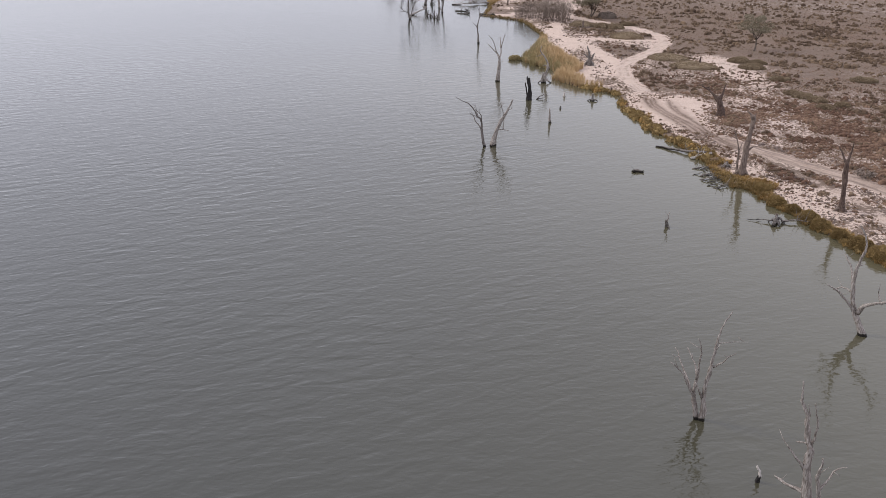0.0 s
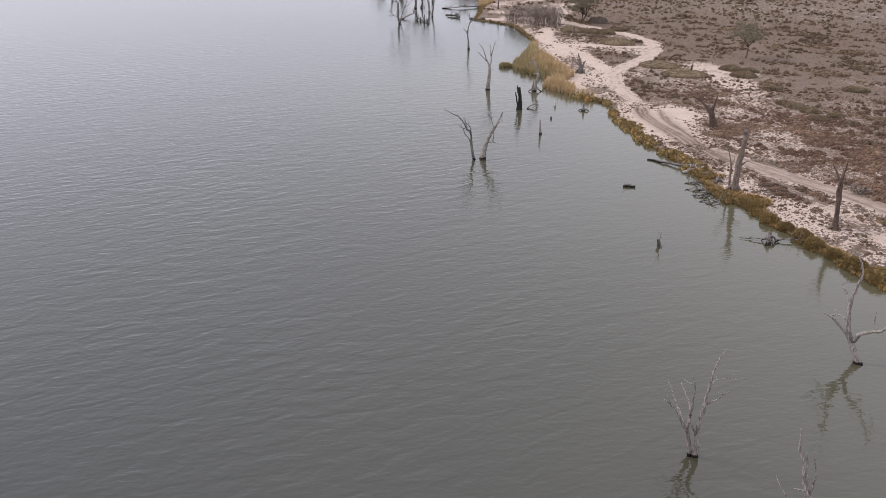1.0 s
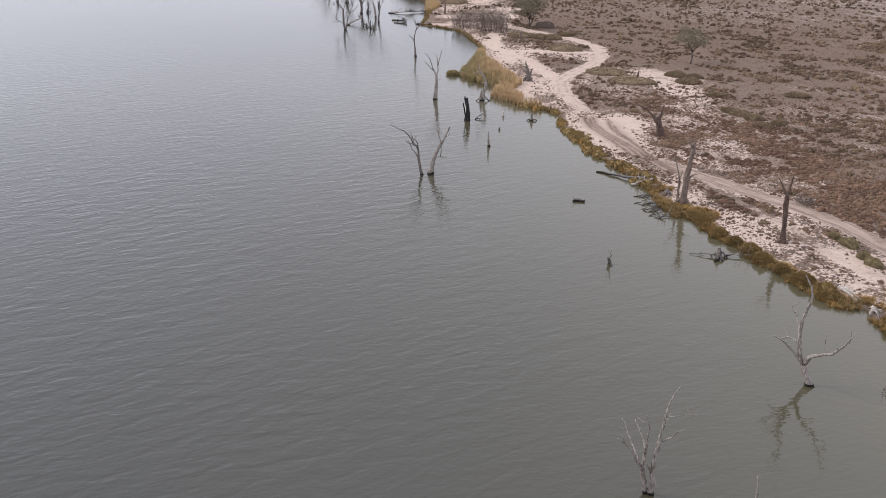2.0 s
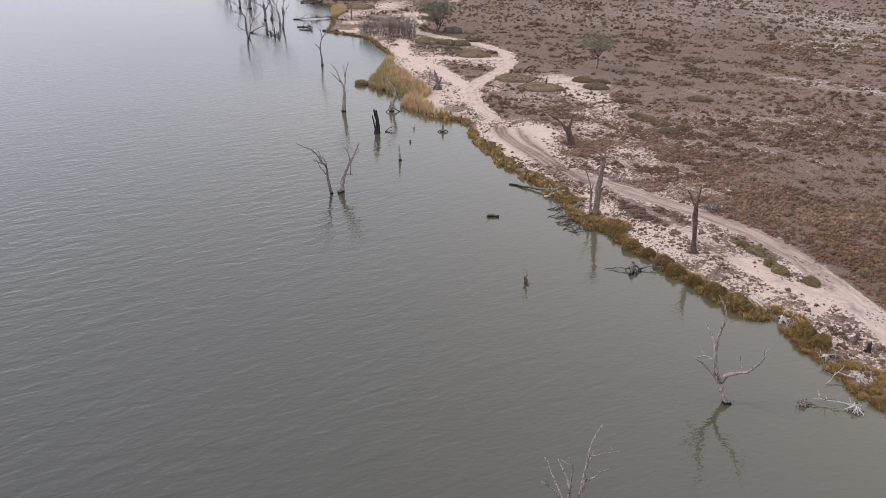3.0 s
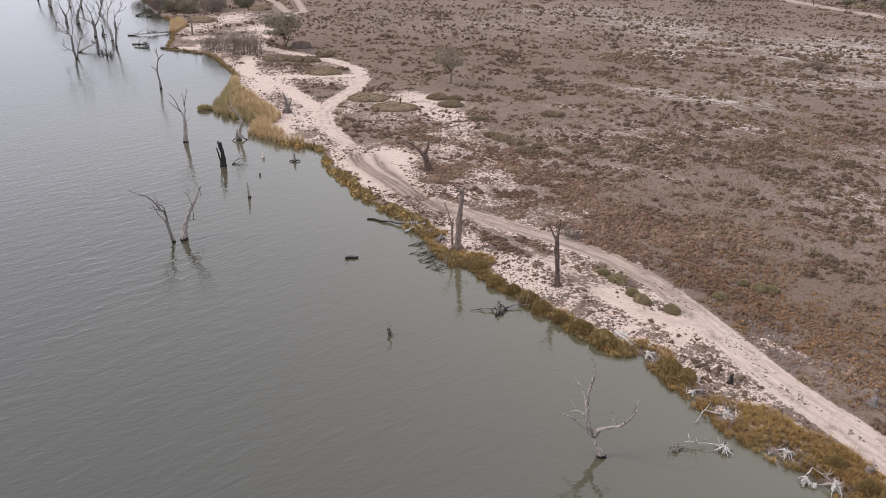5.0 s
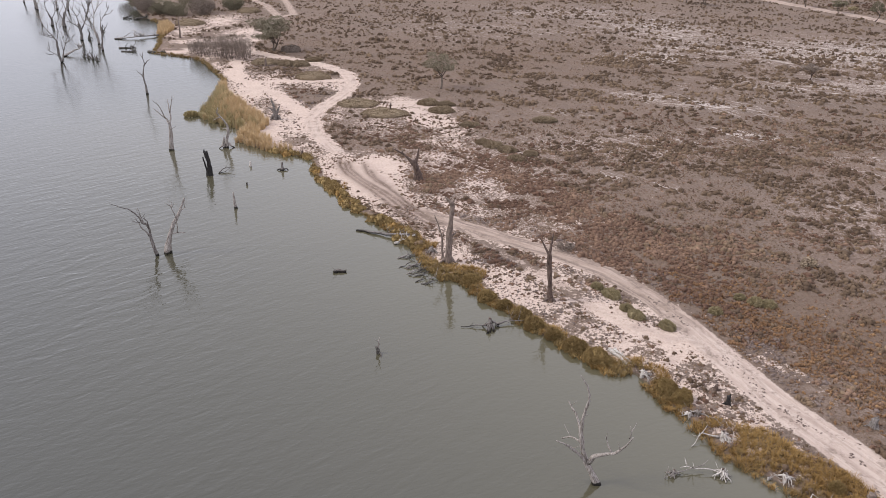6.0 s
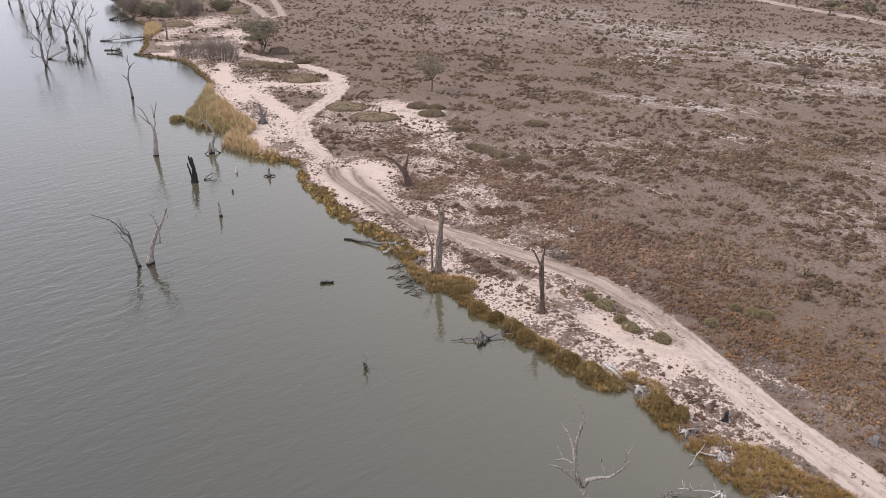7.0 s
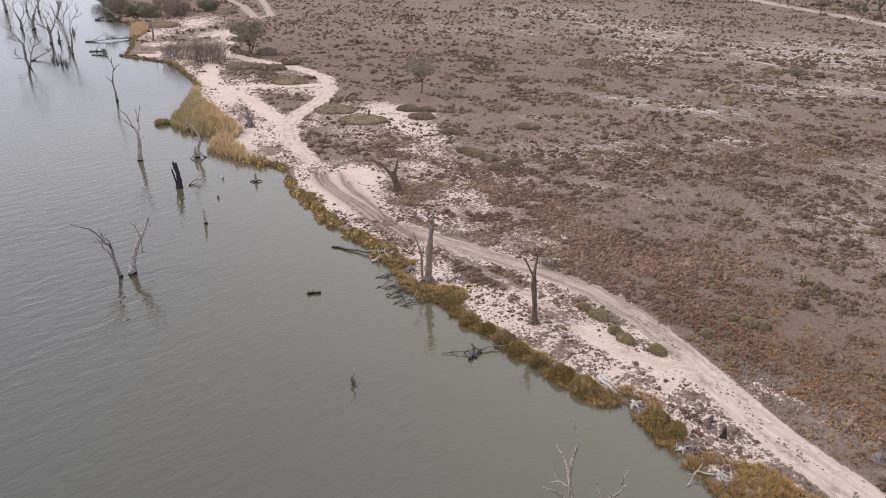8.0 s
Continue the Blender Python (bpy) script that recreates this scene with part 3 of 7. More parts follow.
def dome_cloud(rng, wide, deep, tall, spikes, length):
    """A rounded cushion: a lumpy dome, closely set with short upright sprigs; triangles."""
    r = np.random.RandomState(rng.randrange(1 << 30))
    ox, oy = r.uniform(0, 200, 2)

    def skin(a, e):
        x, y = np.cos(a) * np.cos(e), np.sin(a) * np.cos(e)
        k = 0.78 + 0.5 * value_noise(x * 2.2 + ox, y * 2.2 + oy, 1.0, 3)
        return np.stack([x * wide * 0.5 * k, y * deep * 0.5 * k, np.sin(e) ** 0.8 * tall * (0.55 + 0.75 * value_noise(x * 3 + oy, y * 3 + ox, 1.0, 3))], -1)
    rows, cols_ = 8, 26
    e, a = np.meshgrid(np.linspace(0, 1.5, rows), np.arange(cols_) * 2 * np.pi / cols_, indexing="ij")
    verts = skin(a.ravel(), e.ravel()) * (0.93, 0.93, 0.9)
    q = (np.arange(rows - 1)[:, None] * cols_ + np.arange(cols_)[None]).ravel()
    t = (np.arange(rows - 1)[:, None] * cols_ + (np.arange(cols_) + 1)[None] % cols_).ravel()
    faces = np.concatenate([np.stack([q, t, t + cols_], 1), np.stack([q, t + cols_, q + cols_], 1)])
    a, e = r.uniform(0, 6.283, spikes), np.arcsin(r.uniform(0, 1, spikes))
    p = skin(a, e)
    out = np.stack([np.cos(a) * np.cos(e), np.sin(a) * np.cos(e), np.sin(e) + 0.5], -1) + r.normal(size=(spikes, 3)) * 0.45
    out /= np.linalg.norm(out, axis=1, keepdims=True)
    side = np.cross(out, r.normal(size=(spikes, 3)))
    side *= (length * r.uniform(0.16, 0.32, (spikes, 1))) / np.linalg.norm(side, axis=1, keepdims=True)
    tip = p + out * length * r.uniform(0.4, 1.2, (spikes, 1))
    more = np.stack([p - side - out * length * 0.2, p + side - out * length * 0.2, tip], 1).reshape(-1, 3)
    return np.concatenate([verts, more]), np.concatenate([faces, np.arange(spikes * 3).reshape(-1, 3) + len(verts)])


def mound_proto(rng, leaves, spikes=0.5, lobes=5, sides=7):
    """One low shrub, 1 m across: a few rounded, lumpy heads of foliage grown together, with sprigs standing out; triangles."""
    verts, faces, heads = [], [], []
    for k in range(lobes):
        a, o = 6.28 * k / max(lobes - 1, 1) + rng.uniform(-0.5, 0.5), 0.0 if k == 0 else rng.uniform(0.2, 0.34)
        r = rng.uniform(0.2, 0.27) if k == 0 else rng.uniform(0.13, 0.21)
        heads.append((math.cos(a) * o, math.sin(a) * o, r, r * rng.uniform(1.5, 2.0) if k == 0 else r * rng.uniform(1.2, 1.9)))
    for x, y, r, h in heads:
        start = len(verts)
        for z, w in ((-0.06, 1.0), (0.62, 0.92)):
            for s in range(sides):
                a = 6.28 * s / sides + z
                q = w * r * rng.uniform(0.82, 1.18)
                verts.append((x + math.cos(a) * q, y + math.sin(a) * q, h * z * rng.uniform(0.9, 1.1)))
        verts.append((x, y, h))
        p, q = start, start + sides
        for s in range(sides):
            t = (s + 1) % sides
            faces += [(p + s, p + t, q + t), (p + s, q + t, q + s)]
        p = start + sides
        faces += [(p + s, p + (s + 1) % sides, p + sides) for s in range(sides)]
    for _ in range(leaves):
        x, y, r, h = heads[rng.randrange(lobes)]
        a, e = rng.uniform(0, 6.28), rng.uniform(0.1, 1.5)
        d = Vector((x + math.cos(a) * math.cos(e) * r, y + math.sin(a) * math.cos(e) * r, math.sin(e) * h))
        out = (Vector((math.cos(a) * math.cos(e), math.sin(a) * math.cos(e), math.sin(e))) + Vector((rng.gauss(0, .4), rng.gauss(0, .4), rng.gauss(0.3, .4)))).normalized()
        side = out.cross(Vector((rng.gauss(0, 1), rng.gauss(0, 1), rng.gauss(0, 1)))).normalized()
        l, w = rng.uniform(0.1, 0.22) * spikes, rng.uniform(0.03, 0.06)
        k = len(verts)
        verts += [tuple(d - out * 0.03 - side * w), tuple(d - out * 0.03 + side * w), tuple(d + out * l)]
        faces.append((k, k + 1, k + 2))
    return np.array(verts, np.float32), np.array(faces, np.int32)


def tussock_proto(rng, blades, tall, spread, width):
    """One tussock of arching blades, each a bent strip of three triangles."""
    verts, faces = [], []
    for _ in range(blades):
        a, r = rng.uniform(0, 6.28), rng.uniform(0, 0.22)
        h, o = tall * rng.uniform(0.55, 1.1), spread * rng.uniform(0.2, 1.1)
        c, s = math.cos(a), math.sin(a)
        b = Vector((c * r, s * r, -0.05))
        side = Vector((-s, c, 0)) * width * rng.uniform(0.7, 1.3)
        m = b + Vector((c * o * 0.35, s * o * 0.35, h * 0.65))
        t = b + Vector((c * o, s * o, h * rng.uniform(0.75, 1.0)))
        k = len(verts)
        verts += [tuple(b - side), tuple(b + side), tuple(m - side * 0.7), tuple(m + side * 0.7), tuple(t)]
        faces += [(k, k + 1, k + 3), (k, k + 3, k + 2), (k + 2, k + 3, k + 4)]
    return np.array(verts, np.float32), np.array(faces, np.int32)


def sprig_proto(rng, sides, blades):
    """A small far plant: a low uneven cone with a few blades; triangles."""
    verts = [(math.cos(6.28 * s / sides) * 0.46 * rng.uniform(0.7, 1.2), math.sin(6.28 * s / sides) * 0.46 * rng.uniform(0.7, 1.2), -0.03) for s in range(sides)]
    verts.append((rng.uniform(-0.12, 0.12), rng.uniform(-0.12, 0.12), 0.42))
    faces = [(s, (s + 1) % sides, sides) for s in range(sides)]
    for _ in range(blades):
        a, o, w = rng.uniform(0, 6.28), rng.uniform(0.1, 0.4), rng.uniform(0.07, 0.15)
        c, s, k = math.cos(a), math.sin(a), len(verts)
        verts += [(c * o - s * w, s * o + c * w, 0.05), (c * o + s * w, s * o - c * w, 0.05), (c * o * 1.5, s * o * 1.5, rng.uniform(0.3, 0.6))]
        faces.append((k, k + 1, k + 2))
    return np.array(verts, np.float32), np.array(faces, np.int32)


def scatter(name, protos, xs, ys, zs, sizes, tall, tints, mat, rs, label, category, rounded=True):
    """All plants of one kind in one mesh of kind stuff."""
    allv, allf, allt, base = [], [], [], 0
    pick = rs.randint(0, len(protos), len(xs))
    turn = rs.uniform(0, 2 * np.pi, len(xs))
    for k, (pv, pf) in enumerate(protos):
        at = np.nonzero(pick == k)[0]
        if not len(at):
            continue
        c, s, w, h = np.cos(turn[at])[:, None], np.sin(turn[at])[:, None], sizes[at][:, None], (sizes[at] * tall[at])[:, None]
        stretch = rs.uniform(0.8, 1.25, len(at))[:, None]
        px, py = pv[None, :, 0] * stretch, pv[None, :, 1] / stretch
        v = np.stack([xs[at][:, None] + (px * c - py * s) * w, ys[at][:, None] + (px * s + py * c) * w, zs[at][:, None] + pv[None, :, 2] * h], -1)
        f = pf[None] + (np.arange(len(at)) * len(pv))[:, None, None] + base
        allv.append(v.reshape(-1, 3)), allf.append(f.reshape(-1, 3)), allt.append(np.repeat(tints[at], len(pv)))
        base += len(at) * len(pv)
    me = mesh_from(name, np.concatenate(allv), np.concatenate(allf), mat, rounded, tint=np.concatenate(allt))
    return tagged(new(name, me), label, category, kind="stuff")


WADS = []


def bush(x, y, wide, tall, mat, label, seed, name="bush", leaves=500, leaf=0.16, long=1.0, turn=0.0, z=None):
    """A single rounded bush of many leaf clumps on a few stems."""
    rng = random.Random(seed)
    thing = new(name)
    thing.location, thing.rotation_euler = (x, y, ground_at(x, y) if z is None else z), (0, 0, radians(turn))
    tagged(thing, label, "bush")
    lobes = [(0, 0, tall * 0.45, wide * 0.36 * long, wide * 0.36, tall * 0.5)]
    for k in range(10):
        a, q = rng.uniform(0, 6.28), rng.uniform(0.22, 0.42)
        lobes.append((math.cos(a) * wide * q * long, math.sin(a) * wide * q, tall * rng.uniform(0.2, 0.6), wide * rng.uniform(0.1, 0.22) * long, wide * rng.uniform(0.1, 0.22), tall * rng.uniform(0.2, 0.4)))
    verts, faces = leaf_cloud(rng, lobes, leaves, leaf)
    part("foliage", mesh_from("foliage", np.maximum(verts, (-1e3, -1e3, 0.02)), faces, mat, False, tint=np.full(len(verts), rng.random())), thing)
    for k in range(3):
        a = rng.uniform(0, 6.28)
        path = [(0, 0, -0.15), (math.cos(a) * wide * 0.1, math.sin(a) * wide * 0.1, tall * 0.3), (math.cos(a) * wide * 0.28, math.sin(a) * wide * 0.28, tall * 0.75)]
        limb_part("stem", thing, path, 0.05, 0.015, BARKWOOD, rng, 5)
    return thing


def cushion(x, y, wide, deep, tall, mat, label, seed, turn=0.0, spikes=2600, length=0.2, group=""):
    """A dense rounded bush with a soft outline, on a few short stems."""
    rng = random.Random(seed)
    thing = new("bush")
    thing.location, thing.rotation_euler = (x, y, max(ground_at(x, y), 0) - 0.05), (0, 0, radians(turn))
    tagged(thing, label, "bush", group)
    verts, faces = dome_cloud(rng, wide, deep, tall, spikes, length)
    part("foliage", mesh_from("foliage", verts, faces, mat, False, tint=np.full(len(verts), rng.random())), thing)
    for k in range(3):
        a = rng.uniform(0, 6.28)
        c, s = math.cos(a) * wide, math.sin(a) * deep
        limb_part("stem", thing, [(0, 0, -0.15), (c * 0.12, s * 0.12, tall * 0.4), (c * 0.28, s * 0.28, tall * 0.95)], 0.04, 0.012, BARKWOOD, rng, 5)
    return thing


def thicket(x, y, wide, tall, label, seed, stems=20, leaves=3200):
    """A leafless thicket: many thin stems fanning up from the ground, hazed with fine twigs."""
    rng = random.Random(seed)
    thing = new("thicket")
    thing.location = (x, y, ground_at(x, y))
    tagged(thing, label, "bush")
    for _ in range(stems):
        a, q = rng.uniform(0, 6.28), rng.uniform(0, 0.42)
        base = Vector((math.cos(a) * wide * q, math.sin(a) * wide * q, -0.1))
        end = base + Vector((math.cos(a) * wide * 0.12, math.sin(a) * wide * 0.12, tall * rng.uniform(0.6, 0.95)))
        limb_part("stem", thing, [base, base.lerp(end, 0.5), end], 0.06, 0.02, PALEBARK, rng, 5, 0.2, 0, 2)
    lobes = [(math.cos(a) * wide * 0.26, math.sin(a) * wide * 0.26, tall * rng.uniform(0.42, 0.66), wide * 0.27, wide * 0.27, tall * 0.36) for a in (0.3, 1.4, 2.6, 3.9, 5.2)]
    verts, faces = leaf_cloud(rng, lobes, leaves, 0.085)
    part("twig_mass", mesh_from("twig_mass", verts, faces, TWIGS, False, tint=np.full(len(verts), rng.random())), thing)
    return thing


def leafy_tree(x, y, tall, wide, seed, label, mat=None, leaves=1500, leaf=0.22, trunks=1, lift=0.35, bark=None, name="tree", lean=0.1, lobes_n=11, low=0.55):
    """A small gum: forked tapered trunk, limbs, and a broken crown of leaf clumps."""
    rng = random.Random(seed)
    thing = new(name)
    thing.location = (x, y, ground_at(x, y))
    tagged(thing, label, "tree")
    bark = bark or LIVEBARK
    lobes = []
    for t in range(trunks):
        a = rng.uniform(0, 6.28)
        fork = Vector((math.cos(a) * tall * lean * 1.6, math.sin(a) * tall * lean * 1.6, tall * lift))
        r = tall * 0.028
        limb_part("trunk", thing, [(t * 0.3, 0, -0.2), fork * 0.5 + Vector((0.1, 0, 0)), fork], r, r * 0.7, bark, rng, 8, 0.12, 0.4)
        for k in range(5):
            b = a + 6.28 * k / 5 + rng.uniform(-0.4, 0.4)
            end = Vector((math.cos(b) * wide * 0.38 * rng.uniform(0.6, 1.1), math.sin(b) * wide * 0.38 * rng.uniform(0.6, 1.1), tall * rng.uniform(0.6, 0.92)))
            limb_part("branch", thing, [fork, fork.lerp(end, 0.5) + Vector((0, 0, tall * 0.05)), end], r * 0.55, r * 0.12, bark, rng, 6, 0.15, 0, 2)
            lobes.append((*end, wide * rng.uniform(0.13, 0.24), wide * rng.uniform(0.13, 0.24), tall * rng.uniform(0.07, 0.14)))
    for k in range(lobes_n - 5):
        b, q = rng.uniform(0, 6.28), rng.uniform(0, 0.36)
        lobes.append((math.cos(b) * wide * q, math.sin(b) * wide * q, tall * rng.uniform(low, 0.95), wide * rng.uniform(0.1, 0.2), wide * rng.uniform(0.1, 0.2), tall * rng.uniform(0.06, 0.12)))
    verts, faces = leaf_cloud(rng, lobes, leaves, leaf)
    part("crown", mesh_from("crown", verts, faces, mat or GUMLEAF, False, tint=np.full(len(verts), rng.random())), thing)
    return thing


# ---------------------------------------------------------------- ground and water
def steps(stops):
    """Grid lines from rows of (start, end, step)."""
    out = []
    for a, b, s in stops:
        out += list(np.arange(a, b, s))
    return np.array(out + [stops[-1][1]])


gx = steps([(-4000, -600, 340), (-600, -200, 20), (-200, -70, 1.6), (-70, -34, 0.7), (-34, -22, 0.4), (-22, 2, 0.25), (2, 50, 0.4), (50, 170, 1.6), (170, 600, 14), (600, 4000, 340)])
gy = steps([(-1500, -100, 140), (-100, 2, 6), (2, 28, 0.6), (28, 86, 0.4), (86, 118, 0.25), (118, 140, 0.7), (140, 240, 1.0), (240, 350, 2.0), (350, 800, 15), (800, 4900, 400)])
mx, my = np.meshgrid(gx, gy)
vx, vy = mx.ravel(), my.ravel()
cols = len(gx)
corner = (np.arange(len(gy) - 1)[:, None] * cols + np.arange(cols - 1)[None]).ravel()
quads = np.stack([corner, corner + 1, corner + cols + 1, corner + cols], 1)
vz = height(vx, vy)
cover = surface(vx, vy)
vz = vz - 0.05 * cover["rut"] * cover["track"] + 0.015 * (value_noise(vx, vy, 0.8, 2) - 0.5) * (vz > 0.1)
ground = tagged(new("ground", mesh_from("ground", np.stack([vx, vy, vz], 1), quads, GROUND, True, **cover)),
                "pale sand and grey-brown salt flat with wheel tracks", "ground", kind="structure")

wx = steps([(-4000, -400, 300), (-400, -120, 20), (-120, 60, 1.5), (60, 400, 20), (400, 4000, 300)])
wy = steps([(-1500, -100, 140), (-100, 0, 10), (0, 240, 1.5), (240, 600, 20), (600, 4900, 300)])
mx, my = np.meshgrid(wx, wy)
vx, vy = mx.ravel(), my.ravel()
cols = len(wx)
corner = (np.arange(len(wy) - 1)[:, None] * cols + np.arange(cols - 1)[None]).ravel()
quads = np.stack([corner, corner + 1, corner + cols + 1, corner + cols], 1)
out = -inland(vx, vy)
water = tagged(new("water", mesh_from("water", np.stack([vx, vy, 0 * vx], 1), quads, WATER, True,
                                      shallow=np.exp(-np.maximum(out, 0) / 40.0) * (1 - 0.6 * smooth(vy, 110, 180)), open_water=smooth(vy, 60, 190),
                                      shelter=np.maximum(0.95 * smooth(out, 34, 6) * smooth(vy, 160, 90), 0.9 * smooth(vy, 55, 165)))),
               "grey-green rippled lake water under a pale overcast sky", "water", kind="structure")


# ---------------------------------------------------------------- dead trees, each limb a part
tree = dead_tree(-0.9, 23.5, 0, "bleached two-stemmed dead tree standing in the lake", "dead_tree")
stem(tree, "trunk", 0.19, 0.03, [(0.32, 0.01, -0.35), (0.25, 0.01, 1.29), (0.22, 0.01, 2.42), (0.31, 0.01, 3.43), (0.4, 0.01, 4.16), (0.44, 0.01, 4.92), (0.49, 0.02, 5.66), (0.56, 0.02, 6.45), (0.65, 0.02, 7.1), (0.86, 0.03, 7.85), (1.17, 0.04, 8.56)], SILVERWOOD, 0.3, 1, 1, 11, 0.07)
stem(tree, "trunk", 0.17, 0.08, [(-0.03, -0.0, -0.05), (-0.29, -0.01, 1.15), (-0.43, -0.01, 1.81), (-0.45, -0.01, 2.26), (-0.4, -0.01, 2.73), (-0.35, -0.01, 3.28)], SILVERWOOD, 0.1, 0, 1, 11, 0.07)
stem(tree, "branch", 0.11, 0.025, [(-0.39, -0.01, 1.73), (-0.69, -0.25, 2.35), (-1.01, -0.58, 3.29), (-1.26, -0.81, 3.91), (-1.65, -1.03, 4.39), (-2.06, -1.24, 4.81)], SILVERWOOD, 0.1, 1, 1, 8, 0.07)
stem(tree, "branch", 0.08, 0.02, [(-0.61, -0.02, 2.04), (-1.02, 0.55, 2.76), (-1.37, 0.89, 3.18), (-1.7, 1.26, 3.66), (-1.89, 1.53, 4.04), (-2.12, 1.69, 4.21)], SILVERWOOD, 0.1, 1, 1, 8, 0.07)
stem(tree, "branch", 0.09, 0.025, [(-0.37, -0.01, 3.1), (-0.35, -0.23, 3.77), (-0.33, -0.44, 4.44), (-0.32, -0.67, 5.14), (-0.26, -0.85, 5.69), (-0.35, -1.07, 6.35), (-0.54, -1.27, 6.93)], SILVERWOOD, 0.1, 1, 1, 8, 0.07)
stem(tree, "branch", 0.07, 0.025, [(-0.36, -0.01, 3.32), (-0.63, 0.46, 3.95), (-0.94, 0.78, 4.35), (-1.28, 1.1, 4.75)], SILVERWOOD, 0.1, 1, 1, 8, 0.07)
stem(tree, "branch", 0.06, 0.02, [(0.52, 0.02, 4.28), (1.03, -0.23, 4.86), (1.38, -0.47, 5.57), (1.77, -0.67, 6.03)], SILVERWOOD, 0.1, 1, 1, 8, 0.07)
stem(tree, "branch", 0.03, 0.012, [(0.57, 0.02, 6.11), (1.07, 0.29, 6.11), (1.56, 0.57, 6.15), (2.41, 1.02, 6.05)], SILVERWOOD, 0.1, 1, 1, 8, 0.07)
stem(tree, "branch", 0.09, 0.05, [(0.16, 0.01, 1.68), (-0.16, -0.3, 2.52), (-0.39, -0.52, 3.15)], SILVERWOOD, 0.1, 0, 1, 8, 0.07)
tree = dead_tree(10.1, 39.6, 0, "grey forked dead tree leaning out of shallow water", "dead_tree")
stem(tree, "trunk", 0.27, 0.03, [(-0.0, 0.0, -0.35), (-0.43, 0.1, 0.81), (-0.75, 0.17, 1.44), (-1.02, 0.23, 2.01), (-1.21, 0.27, 2.66), (-1.38, 0.3, 3.51), (-1.52, 0.34, 4.51), (-1.5, 0.33, 5.53), (-1.37, 0.3, 6.31), (-1.24, 0.27, 6.98), (-1.19, 0.26, 7.68), (-1.39, 0.31, 8.42), (-1.67, 0.37, 8.85), (-1.91, 0.42, 9.24)], SILVERWOOD, 0.3, 0, 2, 11, 0.07)
stem(tree, "branch", 0.13, 0.03, [(-1.51, 0.33, 4.41), (-1.68, 0.81, 4.95), (-1.85, 1.23, 5.44), (-2.14, 1.56, 5.72), (-2.35, 1.87, 6.02)], SILVERWOOD, 0.1, 2, 2, 8, 0.07)
stem(tree, "branch", 0.15, 0.04, [(-0.97, 0.21, 1.92), (-1.43, 0.08, 2.46), (-1.84, -0.05, 3.0), (-2.47, -0.22, 3.64), (-2.89, -0.3, 3.93), (-3.34, -0.37, 4.16)], SILVERWOOD, 0.1, 1, 2, 8, 0.07)
stem(tree, "branch", 0.09, 0.04, [(-1.37, 0.3, 3.46), (-1.81, 0.7, 3.57), (-2.2, 1.0, 3.49), (-2.68, 1.34, 3.02)], SILVERWOOD, 0.1, 1, 2, 8, 0.07)
stem(tree, "branch", 0.17, 0.035, [(-0.79, 0.17, 1.8), (-0.44, -0.25, 2.77), (0.16, -0.67, 3.32), (0.69, -1.03, 3.66), (0.99, -1.31, 4.19), (1.32, -1.68, 4.97), (1.51, -1.96, 5.67), (1.6, -2.1, 6.02)], SILVERWOOD, 0.1, 1, 2, 8, 0.07)
stem(tree, "branch", 0.07, 0.03, [(0.73, -0.16, 3.04), (0.49, 0.24, 3.42), (0.37, 0.63, 3.87)], SILVERWOOD, 0.1, 1, 2, 8, 0.07)
stem(tree, "branch", 0.05, 0.02, [(1.81, -0.4, 4.52), (1.79, -0.65, 5.29), (1.63, -0.83, 5.95)], SILVERWOOD, 0.1, 1, 2, 8, 0.07)
stem(tree, "branch", 0.05, 0.03, [(-1.49, 0.33, 5.89), (-1.1, 0.44, 5.89)], SILVERWOOD, 0.1, 0, 2, 8, 0.07)
tree = dead_tree(5.9, 15.5, 0, "tall bleached dead tree with broken side limbs in the lake", "dead_tree")
stem(tree, "trunk", 0.3, 0.035, [(0.0, -0.0, -0.35), (-0.25, 0.04, 1.35), (-0.38, 0.05, 2.82), (-0.57, 0.08, 3.8), (-0.62, 0.09, 4.56), (-0.6, 0.09, 5.14), (-0.75, 0.1, 5.66), (-0.91, 0.13, 6.15), (-1.04, 0.15, 6.77), (-1.09, 0.15, 7.38), (-1.32, 0.19, 7.77), (-1.52, 0.21, 8.13), (-1.55, 0.22, 8.66), (-1.64, 0.23, 9.34)], SILVERWOOD, 0.3, 0, 3, 11, 0.07)
stem(tree, "splinter", 0.06, 0.02, [(-1.01, 0.14, 7.04), (-1.04, 0.15, 7.58), (-1.17, 0.17, 8.04)], SILVERWOOD, 0.1, 0, 3, 8, 0.07)
stem(tree, "branch", 0.08, 0.02, [(-0.61, 0.09, 5.52), (-0.55, -0.17, 6.29), (-0.64, -0.52, 7.44), (-0.84, -0.76, 8.27), (-0.98, -0.96, 8.92)], SILVERWOOD, 0.1, 0, 3, 8, 0.07)
stem(tree, "branch", 0.06, 0.03, [(-0.8, 0.11, 5.63), (-1.05, 0.29, 5.5), (-1.34, 0.48, 5.31)], SILVERWOOD, 0.1, 0, 3, 8, 0.07)
stem(tree, "branch", 0.1, 0.03, [(-0.67, 0.09, 3.88), (-1.12, -0.1, 4.55), (-1.38, -0.22, 4.94), (-1.64, -0.33, 5.33), (-1.82, -0.41, 5.6)], SILVERWOOD, 0.1, 1, 3, 8, 0.07)
stem(tree, "branch", 0.12, 0.04, [(-0.48, 0.07, 2.38), (-1.04, 0.46, 2.26), (-1.45, 0.74, 2.18), (-1.76, 0.96, 2.22), (-1.97, 1.11, 2.23)], SILVERWOOD, 0.1, 1, 3, 8, 0.07)
